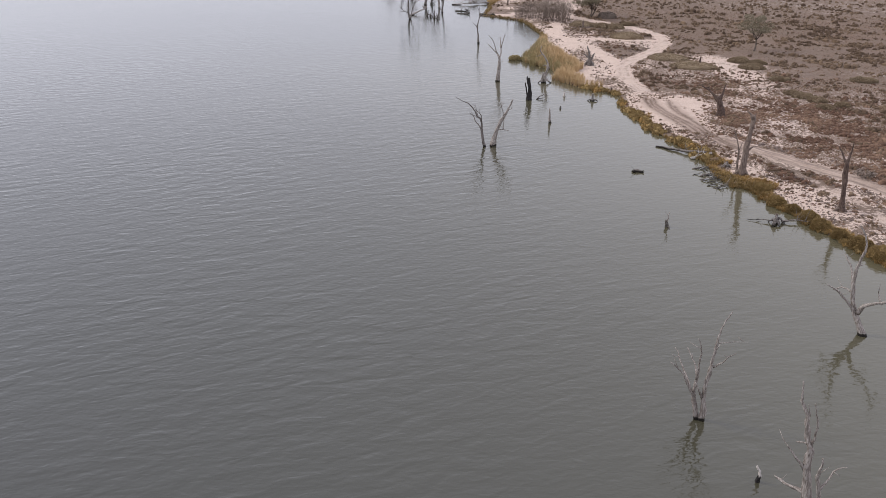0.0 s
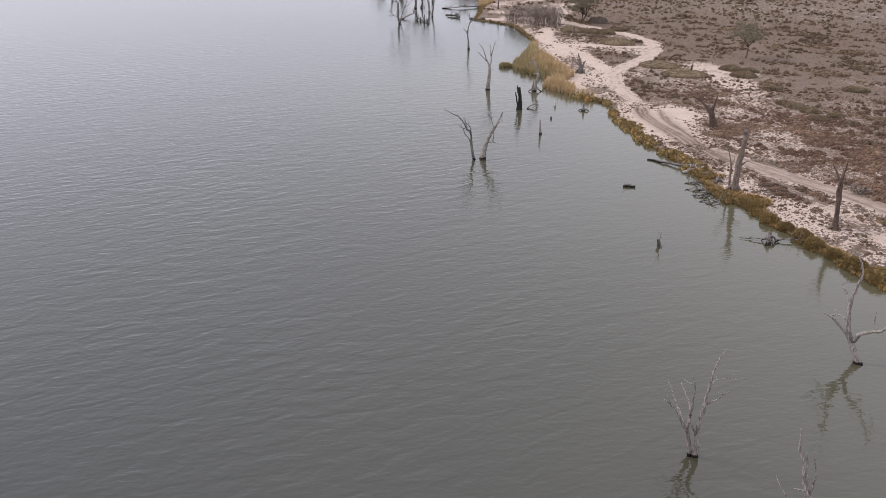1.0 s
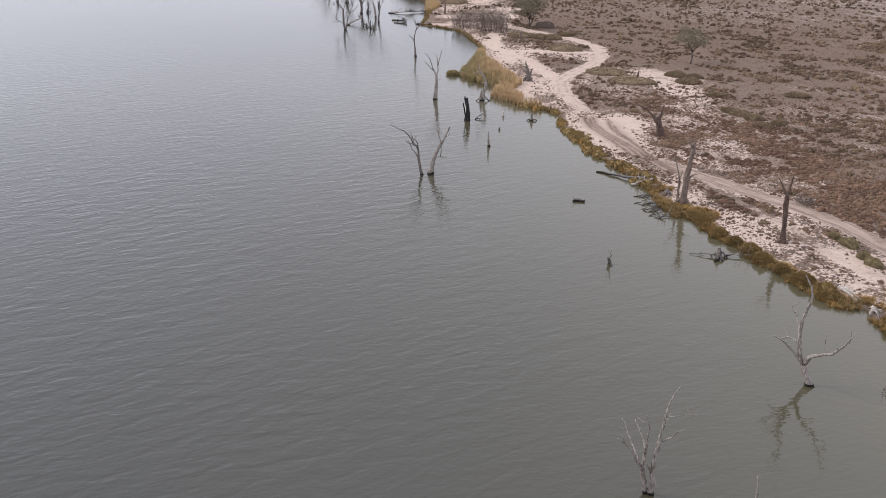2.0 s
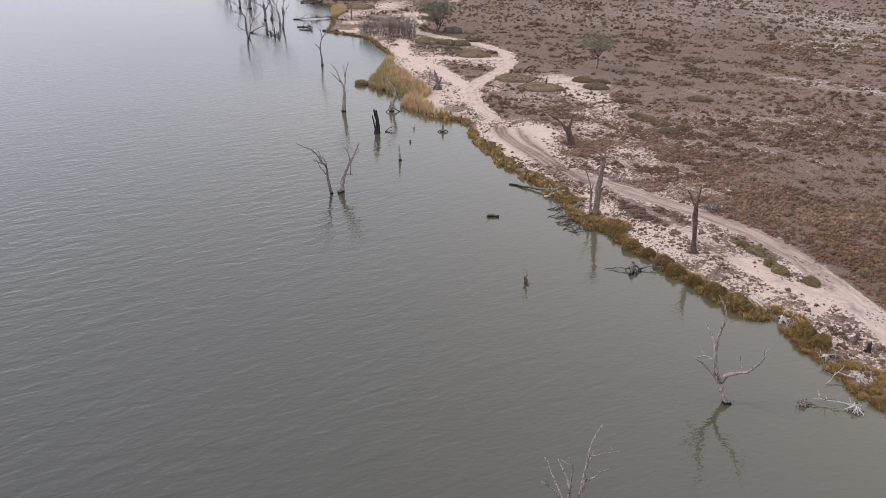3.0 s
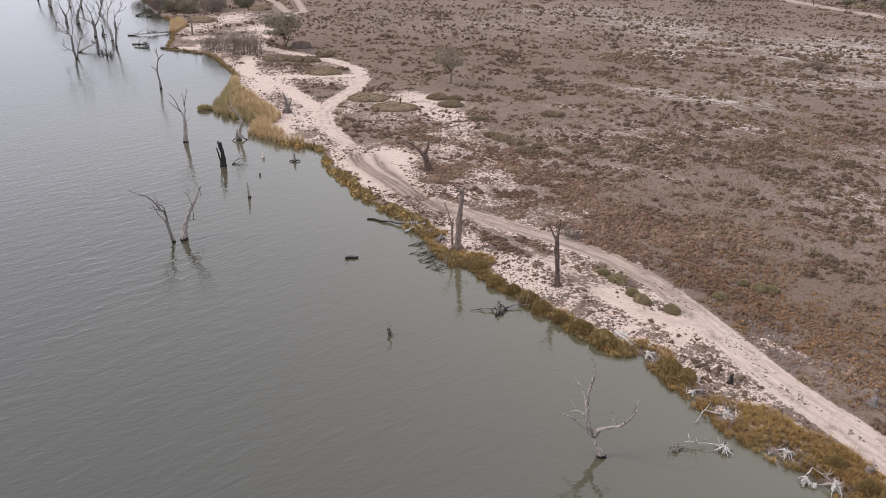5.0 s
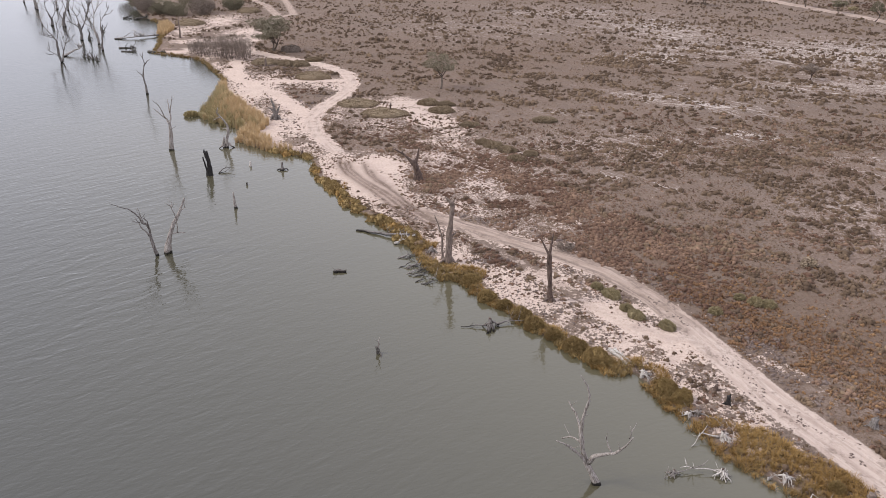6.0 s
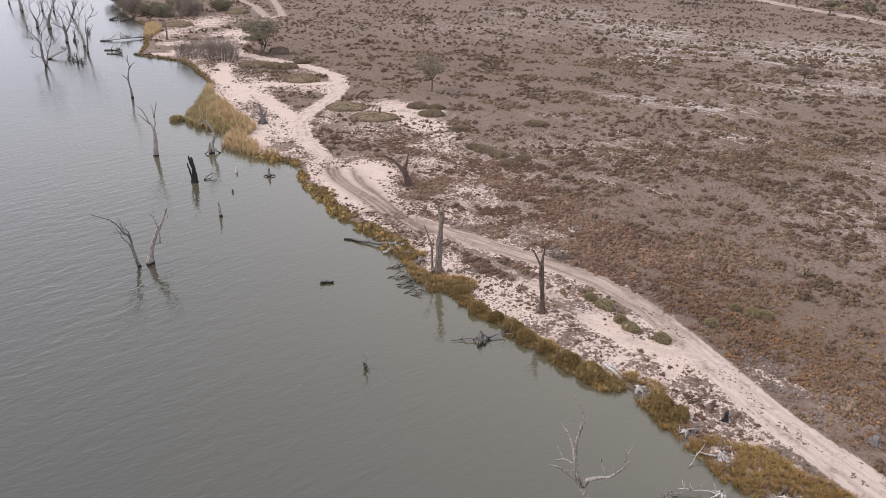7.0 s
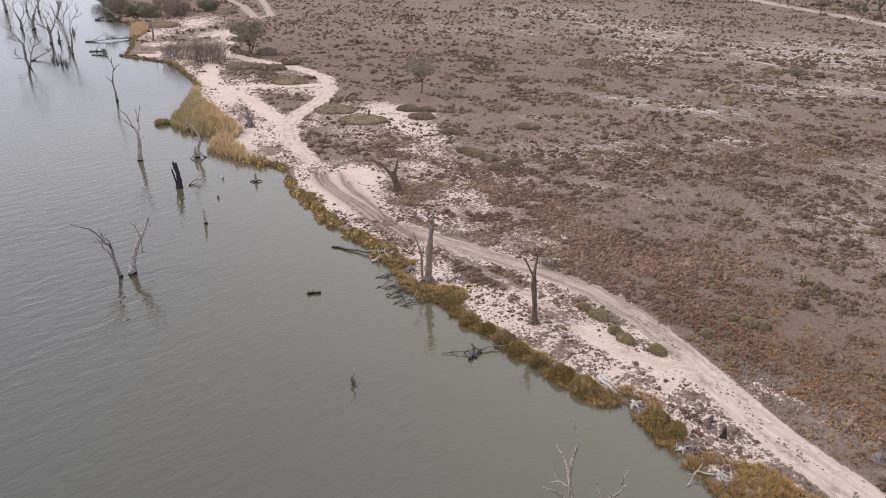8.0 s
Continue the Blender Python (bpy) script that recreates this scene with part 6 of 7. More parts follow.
root_wad(26.2, 36.6, 0.1, 1.07, 11, "upright pale stump among the sedge", PALEWOOD, 8, stub=1.1)
root_wad(25.9, 34.7, 0, 0.90, 12, "bleached stump with short roots near the bank", PALEWOOD, 9)
root_wad(27.6, 32.0, 0, 0.98, 13, "bleached stump in the shallows by the sedge", PALEWOOD, 9)

# stumps on the land
def land_stump(x, y, tall, r, label, mat, seed):
    t = dead_tree(x, y, ground_at(x, y), label, "dead_stump", "tree stump")
    stem(t, "trunk", r, r * 0.8, [(0, 0, -0.15), (0.02, 0, tall * 0.5), (0.03, 0.02, tall)], mat, 0.3, 0, seed, 10, 0.05)
    stem(t, "splinter", r * 0.35, r * 0.1, [(r * 0.4, 0, tall * 0.8), (r * 0.4, 0, tall * 1.1), (r * 0.5, 0, tall * 1.3)], mat, 0, 0, seed + 1, 6, 0.1)
    for k in range(3):
        a = seed + k * 2.1
        stem(t, "root", r * 0.4, r * 0.1, [(0, 0, 0.12), (math.cos(a) * r * 1.6, math.sin(a) * r * 1.6, 0.06), (math.cos(a) * r * 2.8, math.sin(a) * r * 2.8, -0.05)], mat, 0, 0, seed + k, 6)


land_stump(22.5, 49.1, 0.8, 0.2, "dark upright stump on sand beside the sedge", CHARRED, 1)
land_stump(22.1, 51.1, 0.5, 0.2, "low dark stump on pale sand", BARKWOOD, 2)
land_stump(33.3, 46.3, 0.8, 0.34, "grey weathered stump in dark scrub", DARKDEAD, 3)
land_stump(29.2, 38.0, 0.6, 0.3, "short grey stump beside the sandy track", PALEBARK, 4)
land_stump(24.9, 36.9, 0.5, 0.2, "short pale stump at the water's edge", PALEWOOD, 5)
land_stump(-14.0, 139.5, 1.9, 0.2, "thin brown dead stub on a low bush mound", BARKWOOD, 6)
land_stump(-81.6, 219.2, 5.0, 0.22, "bare grey dead pole on the far point", PALEBARK, 7)
land_stump(-26.4, 115.2, 0.7, 0.18, "small dark stump at the beach edge", BARKWOOD, 8)
land_stump(-48.0, 181.5, 1.8, 0.25, "broken grey stump between tracks", PALEBARK, 9)
fallen_log([(13.9, 57.2, ground_at(13.9, 57.2) + 0.12), (14.5, 56.2, ground_at(14.5, 56.2) + 0.15), (15.2, 55.1, ground_at(15.2, 55.1) + 0.12)], 0.24, 0.2, "bleached log lying on the bank", PALEWOOD, 0, 40)
fallen_log([(14.4, 57.3, ground_at(14.4, 57.3) + 0.1), (15.0, 56.3, ground_at(15, 56.3) + 0.12), (15.6, 55.3, ground_at(15.6, 55.3) + 0.1)], 0.16, 0.12, "second bleached log lying on the bank", PALEWOOD, 0, 41)
for k, (dx, dy) in enumerate(((0, 0), (0.45, 0.05))):
    x, y = 42.7 + dx, 68.5 + dy
    t = dead_tree(x, y, ground_at(x, y), "short pale wooden marker peg in low scrub", "marker_peg", "peg", "pair of pale pegs")
    stem(t, "peg", 0.05, 0.045, [(0, 0, -0.2), (0, 0, 0.3), (0.02, 0, 0.6)], DEADWOOD, 0, 0, k, 6, 0.02)
    stem(t, "cap", 0.065, 0.06, [(0.02, 0, 0.58), (0.02, 0, 0.66)], DEADWOOD, 0, 0, k, 6, 0.0)

# ---------------------------------------------------------------- living trees and single bushes
leafy_tree(-4.9, 160.2, 7.5, 7.6, 3, "small sparse gum tree on open salt flat", None, 8000, 0.09, 1, 0.3, lobes_n=16, low=0.45)
leafy_tree(-50.6, 200.2, 8.6, 12, 4, "spreading dark gum tree beside the sandy track", None, 11000, 0.15, 2, 0.2, lobes_n=24, low=0.4)
cushion(-45.9, 200.4, 5.0, 3.4, 1.7, TWIGS, "reddish-brown rounded bush beside the gum tree", 5)
leafy_tree(79.3, 173.5, 3.6, 4.6, 6, "low leafless grey shrub tree on the salt flat", TWIGS, 3000, 0.09, 2, 0.25, BARKWOOD)
for k, (x, y, tall, wide) in enumerate([(-112, 272, 6, 10), (-104, 266, 5, 9), (-98, 262, 4.5, 9), (-90, 268, 5.5, 11), (-118, 284, 6, 10), (-98, 280, 6, 12), (-128, 300, 7, 11), (-82, 276, 4, 8)]):
    bush(x, y, wide, tall, GUMLEAF if k % 3 else TWIGS, "dense olive-brown scrub on the far shore", 500 + k, "scrub", 9000, 0.15)
for k, (x, y, tall, wide) in enumerate([(-70, 197.3, 3.2, 5), (-66.5, 195.2, 4.2, 6), (-62.5, 191.8, 4.6, 6.5), (-58.8, 190, 5.0, 6.5), (-55.2, 189, 4.5, 5.5), (-61.5, 196, 5.0, 6.5), (-57, 194, 4.8, 6)]):
    thicket(x, y, wide * 0.9, tall * 1.2, "leafless grey-brown thicket behind the lake shore", 520 + k)
for k, (x, y, tall, wide) in enumerate([(127.9, 297.9, 6, 8), (133.2, 282, 4.5, 6), (137.0, 263.0, 6.5, 5), (151.3, 276, 8, 9), (85.7, 305, 6, 5), (91, 300, 4.5, 7), (104.6, 310, 7, 4), (111.5, 309, 6, 5), (160, 290, 7, 8), (20, 330, 6, 7), (172, 268, 8, 9), (150, 310, 7, 9)]):
    leafy_tree(x, y, tall, wide, 60 + k, "small distant gum tree near the gravel road", GUMLEAF, 2600, 0.17, 1 + k % 2, 0.3)
# x, y, width, depth, height
MOUNDS = [(-34.4, 169.8, 8.6, 5.2, 1.2), (-21.0, 145.9, 7.6, 5.0, 1.1), (-15.0, 138.7, 8.4, 5.2, 1.1), (-49.0, 184.6, 6.5, 4.2, 1.3), (-43.2, 183.4, 4.6, 3.6, 1.2), (-40.0, 183.2, 4.8, 3.6, 1.3), (-37.6, 188.8, 4.4, 3.0, 0.9),
          (-4.2, 141.5, 4.6, 3.4, 0.9), (-7.2, 147.0, 4.2, 3.4, 1.0), (-3.6, 146.0, 3.4, 2.8, 0.8), (1.2, 131.6, 3.4, 2.6, 0.7), (15.0, 135.0, 4.6, 3.0, 0.8), (-86.7, 243.6, 9.0, 5.0, 1.8), (-74.7, 270.2, 8.0, 5.0, 1.6)]
for k, (x, y, wide, deep, tall) in enumerate(MOUNDS):
    cushion(x, y, wide, deep, tall, MOUNDLEAF, "broad low pale-olive bush mound on sandy soil", 100 + k, 0, 3400, 0.22)
for k, (x, y, wide, deep, tall) in enumerate([(5.1, 119.6, 3.2, 2.6, 0.8), (3.4, 121.4, 2.6, 2.2, 0.7), (7.2, 117.2, 3.0, 2.6, 0.8), (8.4, 112.8, 2.8, 2.2, 0.7), (11.0, 115.4, 2.4, 2.0, 0.7)]):
    cushion(x, y, wide, deep, tall, MOUNDLEAF, "olive-brown spreading bush among pale soil", 115 + k, 0, 1800, 0.2)
for k, (x, y, wide, tall) in enumerate([(15.9, 67.7, 2.3, 0.9), (17.0, 64.8, 1.6, 0.8), (17.7, 63.3, 1.9, 0.9), (20.3, 61.3, 2.0, 0.9), (14.7, 69.4, 1.6, 0.7)]):
    cushion(x, y, wide * 0.95, wide * 0.7, tall * 0.85, GREENBUSH, "rounded olive-green bush between the wheel tracks", 120 + k, 130, 2200, 0.14)
for k, (x, y, wide, tall) in enumerate([(26.0, 64.5, 1.8, 0.8), (30.8, 66.5, 2.2, 0.9), (31.9, 66.0, 2.0, 0.8), (29.4, 67.6, 1.4, 0.7)]):
    cushion(x, y, wide * 0.75, wide * 0.7, tall * 0.8, GREENBUSH, "olive-green bush among rusty scrub", 130 + k, 0, 2000, 0.14)
bush(39.8, 75.8, 2.2, 1.0, STRAW, "bleached straw-coloured tussock on bare soil", 140, "bush", 600, 0.13)
for k, (x, y, wide, tall) in enumerate([(17.9, 51.2, 1.7, 1.2), (18.9, 49.8, 1.5, 1.1), (27.2, 38.9, 1.0, 0.9), (28.4, 36.2, 1.2, 1.0), (29.5, 35.2, 1.3, 1.0)]):
    cushion(x, y, wide, wide, tall, OLIVESEDGE, "dense olive-brown bush in the shoreline sedge", 150 + k, 0, 2600, 0.16)
cushion(-52.2, 138.4, 2.4, 1.6, 0.75, GREENREED, "dull olive bush standing in water off the reeds", 161, 20, 900, 0.5)
for k, (x, y, wide) in enumerate([(0.9, 71.3, 1.6), (2.7, 67.5, 1.8), (4.5, 65.8, 1.5), (6.1, 63.7, 2.0), (7.2, 61.9, 1.8), (9.0, 59.8, 1.4), (10.8, 57.9, 2.0), (12.6, 55.9, 2.2)]):
    cushion(x, y, wide * 1.05, wide, 0.5 + 0.26 * wide, OLIVESEDGE, "rounded olive-gold sedge clump overhanging the water", 170 + k, 0, 2200, 0.2)
for k, (x, y, wide, tall) in enumerate([(146, 268, 4, 1.6), (150, 262, 3, 1.4), (158, 272, 5, 2.0), (142, 290, 4, 1.5), (150, 296, 5, 2.0), (163, 258, 4, 1.6), (138, 300, 3, 1.2), (170, 280, 5, 2.2)]):
    bush(x, y, wide, tall, GREENBUSH if k % 2 else SAMPHIRE, "low olive bush beyond the gravel road", 190 + k, "bush", 500, 0.2)
bush(12.2, 78.9, 2.6, 1.1, TWIGS, "grey leafless bush beside the track", 160, "bush", 500, 0.13)

# ---------------------------------------------------------------- ground cover, by kind
rs = np.random.RandomState(11)


def candidates(x0, x1, y0, y1, step):
    xs, ys = np.meshgrid(np.arange(x0, x1, step), np.arange(y0, y1, step))
    xs, ys = xs.ravel() + rs.uniform(-0.5, 0.5, xs.size) * step, ys.ravel() + rs.uniform(-0.5, 0.5, ys.size) * step
    keep = (inland(xs, ys) > 0.8) & (np.abs(xs - 0.0) < 0.70 * (ys + 45))
    return xs[keep], ys[keep]


def weights(xs, ys):
    """How thickly each kind grows at a place."""
    s = surface(xs, ys)
    clump, big = value_noise(xs, ys, 2.6, 3), value_noise(xs + 90, ys, 14, 3)
    speck = np.clip(blob(xs, ys, -8, 132, 14, 14, 0) + blob(xs, ys, -1, 106, 9, 12, 30), 0, 1)
    free = (1 - smooth(s["track"], 0.05, 0.4)) * (1 - 0.62 * smooth(s["sand"], 0.25, 0.6) * (1 - 0.6 * speck)) * (1 - smooth(s["sand"], 0.75, 1.0))
    open_soil = np.maximum.reduce([0.5 * blob(xs, ys, 62, 92, 30, 18, 20), 0.72 * blob(xs, ys, 31, 101, 15, 9, 20), 0.6 * blob(xs, ys, 30, 126, 25, 8, 20), 0.5 * blob(xs, ys, 95, 150, 30, 18), 0.6 * blob(xs, ys, -3, 150, 10, 7), 0.25 * blob(xs, ys, 42, 72, 8, 6, -40)])
    sam = (1.5 * blob(xs, ys, 14, 85, 22, 8, 135) + 1.6 * blob(xs, ys, 3, 106, 16, 9, 120) + 0.5 * blob(xs, ys, 38, 84, 10, 7) + 0.9 * blob(xs, ys, -34, 153, 5, 9) + 0.35 * blob(xs, ys, 45, 130, 40, 16) + 0.5 * blob(xs, ys, 4, 77, 4, 4) + 0.5 * blob(xs, ys, -14, 128, 8, 9))
    dry = 1.1 * blob(xs, ys, 32, 58, 18, 4.6, -51) + 0.5 * blob(xs, ys, 44, 50, 8, 9) + 0.3 * blob(xs, ys, 31, 71, 7, 7)
    strip_sam = 0.30 * (s["sand"] > 0.3) + 0.5 * blob(xs, ys, 32, 48, 4, 12, 20)
    c, q = math.cos(radians(-35)), math.sin(radians(-35))
    band = value_noise((xs * c + ys * q) / 2.6 + 40, -xs * q + ys * c, 3.6, 3)      # shrubs stand in drawn-out drifts
    reddish = np.clip(sam, 0, 1)
    drift = (1 - reddish) * smooth(0.55 * band + 0.45 * clump, 0.43, 0.55) + reddish * smooth(0.7 * clump + 0.3 * band, 0.37, 0.49)
    thick = drift * (0.6 + 0.5 * smooth(big, 0.3, 0.6)) * (1 - open_soil * (1 - 0.5 * reddish))
    salt = 0.85 * (1 - np.clip(sam + dry, 0, 0.92)) + 0.03
    dt, st, along = away(xs, ys, TRACK)
    strip = (st > 0) * smooth(ys, 100, 90) * 0.8 + (st > 0) * smooth(ys, 112, 120) * smooth(ys, 200, 185) * 0.65
    verge = (st < 0) * smooth(dt, 1.3, 2.6) * smooth(dt, 7.5, 4.0) * smooth(ys, 66, 58) + 0.5 * (st < 0) * smooth(dt, 1.4, 2.5) * smooth(dt, 6, 3) * (ys < 100)
    heath = (1 - smooth(s["track"], 0.05, 0.3)) * (1 - 0.85 * smooth(s["sand"], 0.9, 1.1)) * smooth(value_noise(xs + 17, ys + 5, 2.4, 3), 0.40, 0.60) * np.clip(strip + verge, 0, 1)
    return free * thick * np.clip(sam + strip_sam, 0, 1) * 1.15, free * thick * salt, free * np.clip(dry * 1.2, 0, 1) * smooth(clump, 0.27, 0.44), heath


protos_near = [mound_proto(random.Random(200 + k), 12, 0.6, 4 + k % 2, 6) for k in range(9)]
protos_far = [mound_proto(random.Random(220 + k), 4, 0.6, 2 + k % 3, 5) for k in range(7)]
protos_small = [mound_proto(random.Random(230 + k), 2, 0.6, 1 + k % 3, 4) for k in range(6)]
protos_grass = [tussock_proto(random.Random(240 + k), 18, 0.55, 0.5, 0.03) for k in range(5)]


def fade(ys, xs, lo, hi, soft):
    """1 between lo and hi, with ragged, soft ends."""
    y = ys + (value_noise(xs, ys, 12, 3) - 0.5) * 2 * soft
    return smooth(y, lo - soft * 0.5, lo + soft * 0.5) * (1 - smooth(y, hi - soft * 0.5, hi + soft * 0.5))


def cover_with(name, mat, column, zones, small, large, flat, label, protos_pair):
    for n, (zone, step) in enumerate(zones):
        xs, ys = candidates(*zone, step)
        keep = rs.rand(len(xs)) < weights(xs, ys)[column] * fade(ys, xs, *((0, 122), (122, 205), (205, 400))[n], 14)
        xs, ys = xs[keep], ys[keep]
        wide = 1 + (0.7, 0.9, 0.9)[n] * (rs.rand(len(xs)) > 0.86)
        sizes = rs.uniform(small, large, len(xs)) * wide * (1.0, 1.2, 1.35)[n] * np.where(surface(xs, ys)["sand"] > 0.35, 0.6, 1.0)
        scatter(name, protos_pair[min(n, 2)], xs, ys, height(xs, ys) - 0.02, sizes, rs.uniform(flat * 0.8, flat * 1.5, len(xs)) * (1.0, 1.0, 0.9)[n] / np.sqrt(wide), np.clip(value_noise(xs, ys, 5, 3) * 2.2 - 0.75 + rs.uniform(-0.45, 0.45, len(xs)), 0, 1),
                mat, rs, label, "shrubs")


NEAR, MIDDLE, FAR = (-26, 82, 20, 136), (-60, 130, 108, 220), (-110, 215, 190, 345)
cover_with("samphire_scrub", SAMPHIRE, 0, ((NEAR, 0.46), (MIDDLE, 0.85), (FAR, 1.7)), 0.4, 0.95, 0.75, "low red-brown samphire shrubs carpeting the flat", (protos_near, protos_far, protos_small))
cover_with("saltbush_scrub", SALTBUSH, 1, ((NEAR, 0.72), (MIDDLE, 1.0), (FAR, 1.6)), 0.5, 1.35, 0.8, "scattered grey-olive saltbush on bare soil", (protos_near, protos_far, protos_small))
cover_with("dry_grass", DRYGRASS, 2, (((20, 75, 20, 95), 0.34),), 0.3, 0.66, 0.9, "rusty orange dry grass beside the track", (protos_grass + protos_grass + protos_far,))

cover_with("grey_heath", HEATH, 3, (((-26, 60, 20, 118), 0.36), ((-60, -10, 108, 200), 0.7)), 0.28, 0.7, 0.7, "low grey-mauve heath cushions on pale sand", (protos_far, protos_far))

# small tufts and seedlings between the shrubs
protos_tiny = [sprig_proto(random.Random(300 + k), 4, 4) for k in range(6)]
for name, mat, zone, step, share in (("low_tufts", SALTBUSH, NEAR, 0.47, 0.55), ("low_tufts", SAMPHIRE, NEAR, 0.5, 0.5), ("low_tufts", SALTBUSH, MIDDLE, 0.85, 0.55), ("low_tufts", SAMPHIRE, MIDDLE, 0.95, 0.45), ("low_tufts", SALTBUSH, FAR, 1.6, 0.5)):
    xs, ys = candidates(*zone, step)
    s = surface(xs, ys)
    keep = rs.rand(len(xs)) < share * (1 - smooth(s["track"], 0.02, 0.3)) * (1 - 0.55 * s["sand"].clip(0, 1)) * (1 - smooth(s["sand"], 0.7, 0.95)) * (0.28 + smooth(value_noise(xs, ys, 3.0, 3), 0.42, 0.62))
    xs, ys = xs[keep], ys[keep]
    scatter(name, protos_tiny, xs, ys, height(xs, ys) - 0.02, rs.uniform(0.2, 0.5, len(xs)) * (1.5 if zone is FAR else 1), rs.uniform(0.6, 1.1, len(xs)), rs.rand(len(xs)), mat, rs, "small dry tufts and seedlings on bare soil", "tufts")

# clods and tufts on the crown of the track
n = 420
pick = rs.uniform(0, 1, n)
line = np.array(TRACK[1:7], float)
run = np.concatenate([[0], np.cumsum(np.hypot(*np.diff(line, axis=0).T))])
at = pick * run[-1]
side = np.where(rs.rand(n) < 0.75, rs.normal(-0.1, 0.22, n), rs.choice([-1.55, 1.5], n) + rs.normal(0, 0.25, n))
seg = np.clip(np.searchsorted(run, at) - 1, 0, len(line) - 2)
step = np.diff(line, axis=0)[seg] / np.diff(run)[seg][:, None]
xs, ys = (line[seg] + step * (at - run[seg])[:, None] + np.stack([step[:, 1], -step[:, 0]], 1) * side[:, None]).T
keep = value_noise(at * 1.0, side, 1.6, 2) > 0.52
xs, ys = xs[keep], ys[keep]
scatter("track_clods", protos_small, xs, ys, height(xs, ys) - 0.03, rs.uniform(0.14, 0.42, len(xs)), rs.uniform(0.5, 0.9, len(xs)), rs.rand(len(xs)) * 0.5, HEATH, rs, "dark clods and tufts along the crown of the track", "clods")

# sedge along the water's edge
xs, ys = np.meshgrid(np.arange(-30, 48, 0.29), np.arange(3, 118, 0.29))
xs, ys = xs.ravel() + rs.uniform(-0.2, 0.2, xs.size), ys.ravel() + rs.uniform(-0.2, 0.2, xs.size)
d = inland(xs, ys)
near_wad = np.min([np.hypot(xs - x, ys - y) / (1.2 * r) for x, y, r in WADS], axis=0)
bank = 1.25 + 2.6 * smooth(ys, 50, 44) + 0.5 * blob(xs, ys, -2, 75, 3, 5) + 3.4 * (value_noise(xs, ys, 3.5, 2) - 0.5) - 0.6 * smooth(ys, 98, 104) + 1.2 * blob(xs, ys, 17.6, 53.4, 1.2, 1.2) * 2
keep = (d > -0.75 + 0.9 * (value_noise(xs + 40, ys, 2.2, 2) - 0.3)) & (d < bank) & (rs.rand(len(xs)) < 0.92 - 0.75 * smooth(ys, 84, 92)) & (near_wad > rs.uniform(0.5, 1.05, len(xs)))
xs, ys, d = xs[keep], ys[keep], d[keep]
sedge_protos = [tussock_proto(random.Random(260 + k), 28, 0.62, 0.5, 0.02) for k in range(6)]
olive = rs.rand(len(xs)) < np.clip(0.25 + 0.6 * smooth(value_noise(xs, ys, 3.5, 2), 0.45, 0.65) - 0.12 * smooth(ys, 52, 46) + 0.3 * smooth(ys, 84, 90), 0, 1) * (d < 1.3)
for name, mat, here, label in (("golden_sedge", SEDGE, ~olive, "golden sedge tussocks along the water's edge"), ("olive_sedge", OLIVESEDGE, olive, "olive-brown sedge tussocks overhanging the water")):
    k = np.nonzero(here)[0]
    scatter(name, sedge_protos, xs[k], ys[k], np.maximum(height(xs[k], ys[k]), -0.05), rs.uniform(0.6, 1.0, len(k)), rs.uniform(0.8, 1.3, len(k)) * np.where(olive[k], 1.15, 0.9),
            np.clip(value_noise(xs[k], ys[k], 5, 2) * 1.5 - 0.3 + rs.uniform(-0.2, 0.2, len(k)), 0, 1), mat, rs, label, "sedge")

# rounded sedge clumps fringing the beach
xs, ys = np.meshgrid(np.arange(-32, -6, 0.75), np.arange(82, 118, 0.75))
xs, ys = xs.ravel() + rs.uniform(-0.3, 0.3, xs.size), ys.ravel() + rs.uniform(-0.3, 0.3, xs.size)
d = inland(xs, ys)
keep = (d > -0.5) & (d < 1.0 - 0.5 * smooth(ys, 100, 106)) & (value_noise(xs, ys, 2.2, 2) > 0.40 + 0.08 * smooth(ys, 98, 106))
xs, ys = xs[keep], ys[keep]
clump_protos = [mound_proto(random.Random(330 + k), 160, 0.7, 5, 8) for k in range(5)]
golden = rs.rand(len(xs)) < 0.14
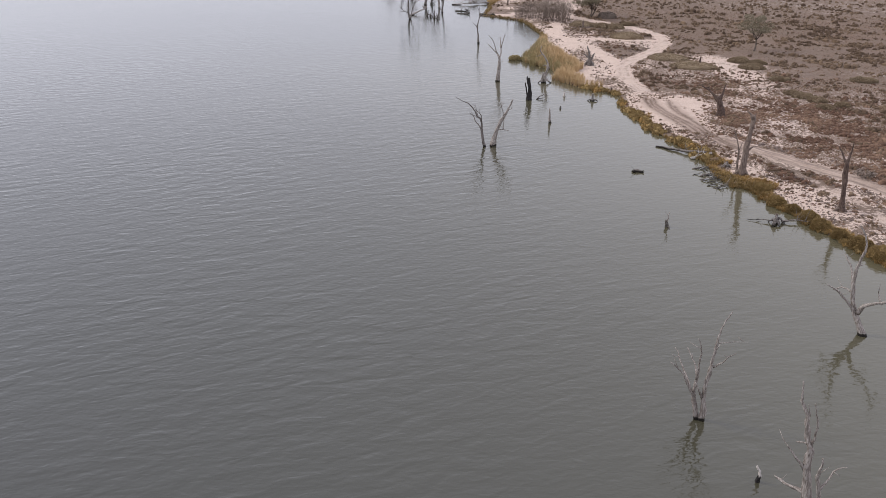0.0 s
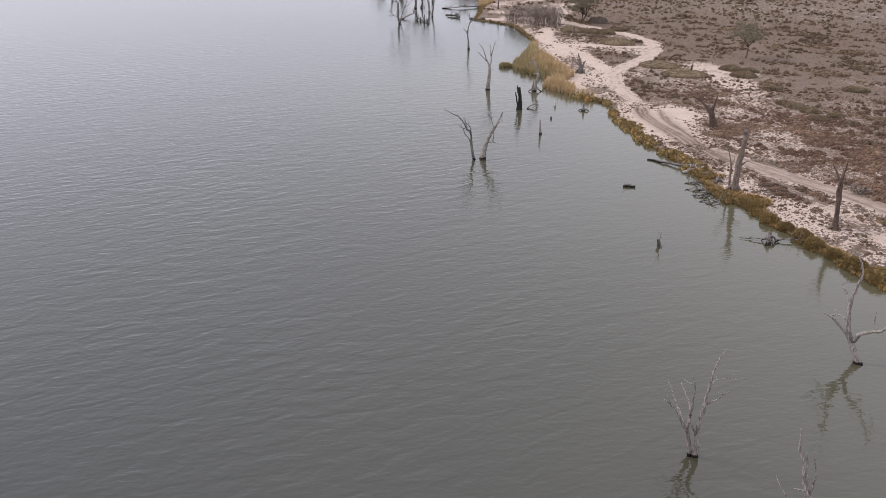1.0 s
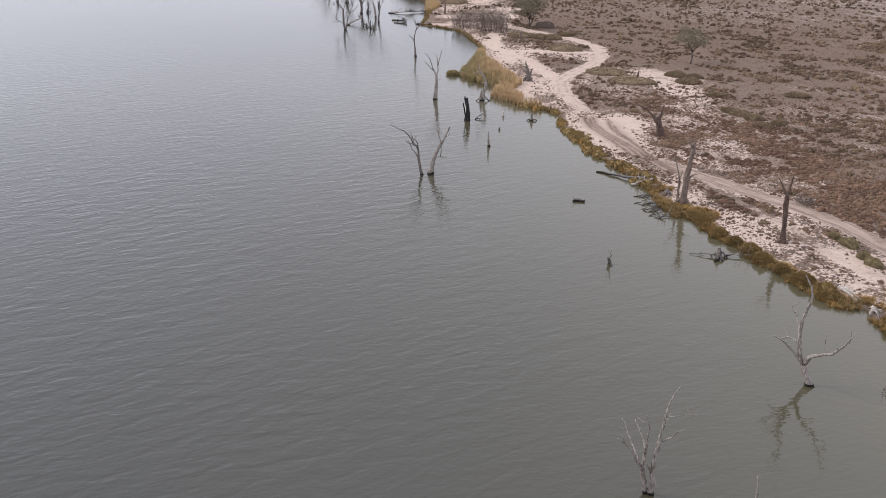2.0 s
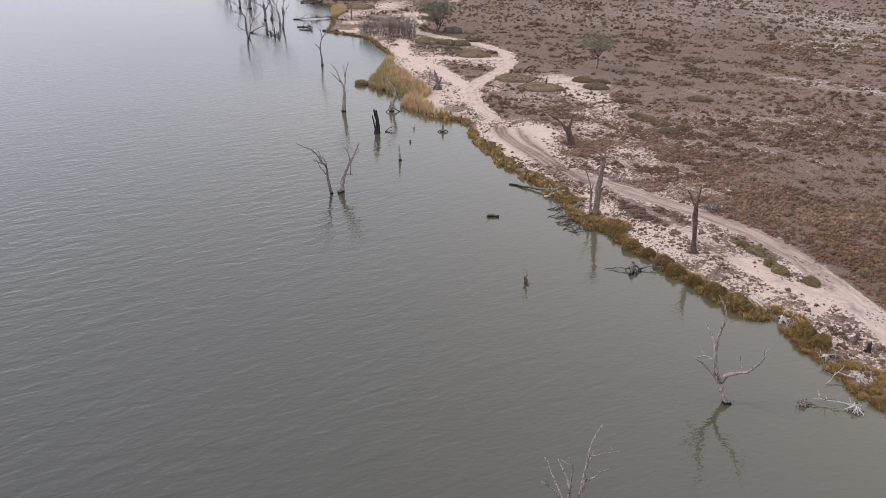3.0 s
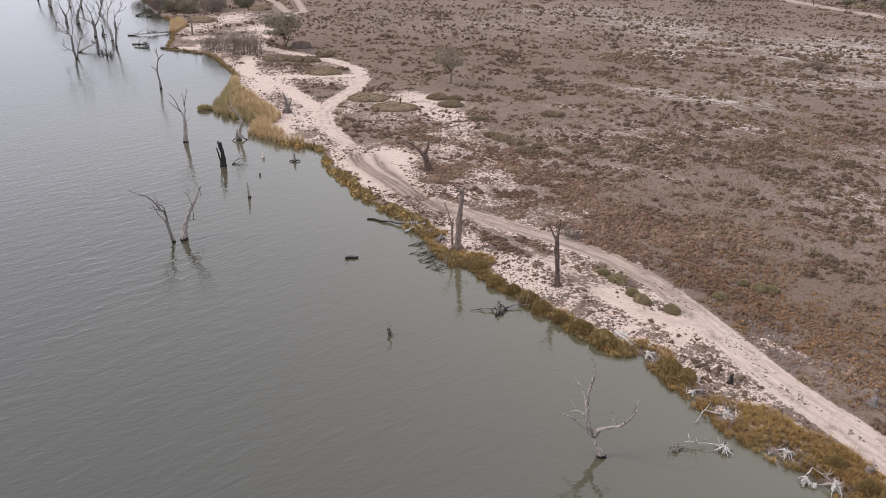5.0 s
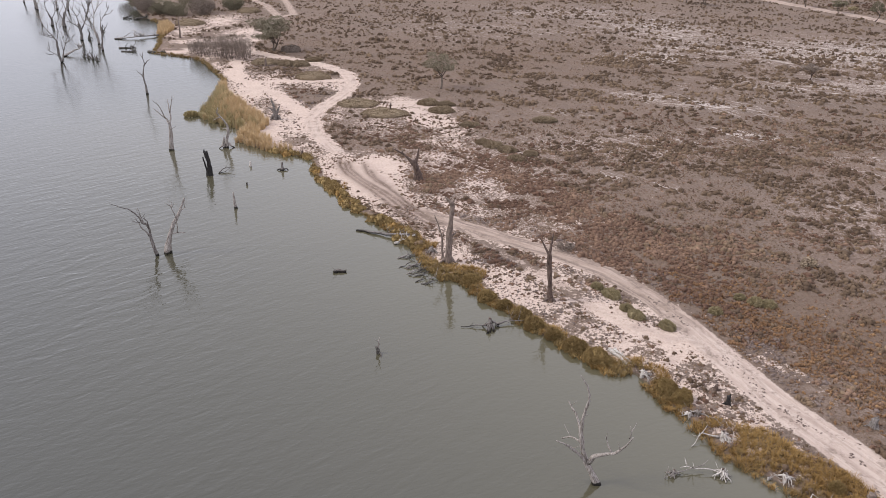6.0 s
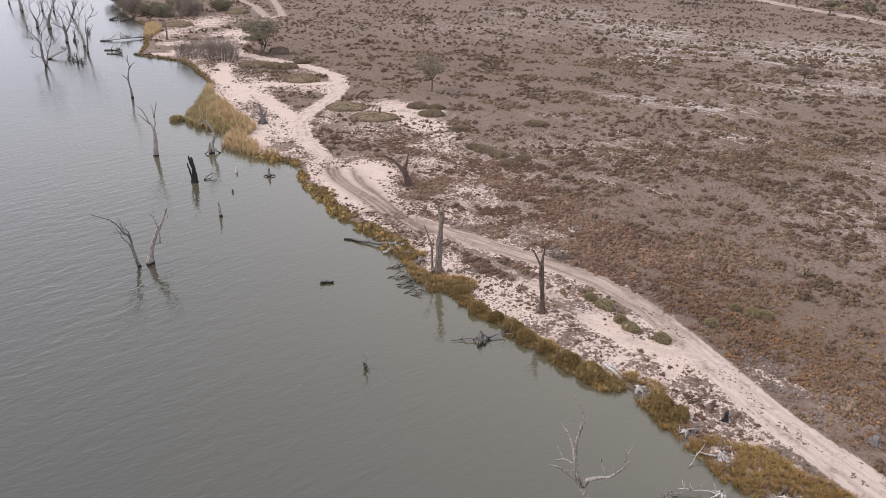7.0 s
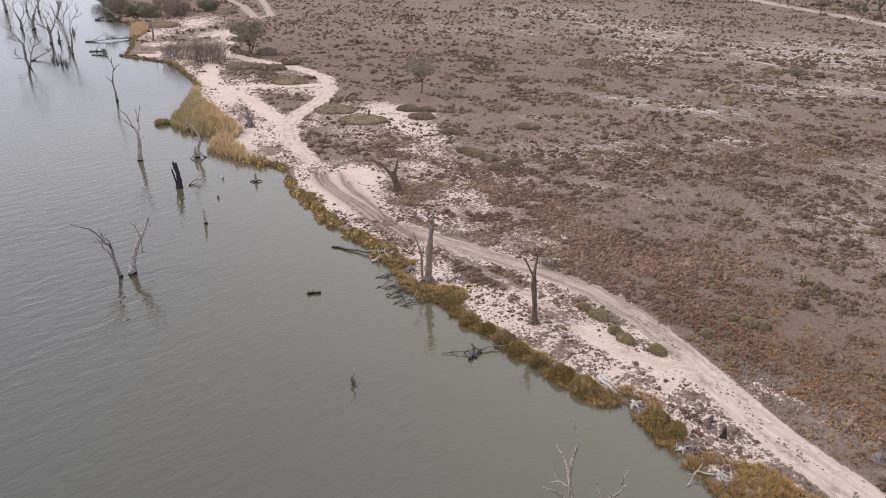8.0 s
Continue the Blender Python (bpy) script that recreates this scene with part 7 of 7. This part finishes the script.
for name, mat, here, label in (("sedge_clumps", OLIVESEDGE, ~golden, "rounded olive-brown sedge clumps fringing the beach"), ("golden_clumps", SEDGE, golden, "rounded golden sedge clumps fringing the beach")):
    k = np.nonzero(here)[0]
    scatter(name, clump_protos, xs[k], ys[k], np.maximum(height(xs[k], ys[k]), -0.05), rs.uniform(1.0, 2.0, len(k)), rs.uniform(0.75, 1.15, len(k)), rs.rand(len(k)), mat, rs, label, "sedge")

# reed bed and the grassy fringe beyond it
xs, ys = np.meshgrid(np.arange(-110, -24, 0.55), np.arange(114, 255, 0.55))
xs, ys = xs.ravel() + rs.uniform(-0.27, 0.27, xs.size), ys.ravel() + rs.uniform(-0.27, 0.27, xs.size)
d = inland(xs, ys)
bed = 0.7 + 6.6 * blob(xs, ys, -44, 140, 20, 14) + 2.2 * blob(xs, ys, -38, 121, 7, 4) + 1.2 * blob(xs, ys, -92, 236, 14, 12) * 3
reach = -0.4 - 1.6 * blob(xs, ys, -47, 138, 6, 8)
keep = (d > reach) & (d < bed) & (rs.rand(len(xs)) < 0.85)
xs, ys, d = xs[keep], ys[keep], d[keep]
tall_reed = (blob(xs, ys, -44, 138, 22, 26) > 0.3) | (blob(xs, ys, -92, 236, 14, 12) > 0.4)
reed_protos = [tussock_proto(random.Random(280 + k), 54, 1.5, 0.55, 0.014) for k in range(5)]
green = rs.rand(len(xs)) < np.clip(1.0 - d / 4.5, 0.0, 0.9) * (ys > 130) * (ys < 160)
for name, mat, here, protos, label in (("reeds", REED, tall_reed & ~green, reed_protos, "tall straw-coloured reed bed at the lake edge"),
                                       ("green_reeds", GREENREED, tall_reed & green, reed_protos, "olive-green reeds standing in shallow water"),
                                       ("shore_sedge", OLIVESEDGE, ~tall_reed, sedge_protos, "thin olive-brown sedge fringe on the far shore")):
    k = np.nonzero(here)[0]
    scatter(name, protos, xs[k], ys[k], np.maximum(height(xs[k], ys[k]), -0.05), rs.uniform(0.85, 1.25, len(k)), rs.uniform(0.8, 1.2, len(k)),
            np.clip(value_noise(xs[k], ys[k], 5, 2) * 1.5 - 0.3 + rs.uniform(-0.2, 0.2, len(k)), 0, 1), mat, rs, label, "reeds")
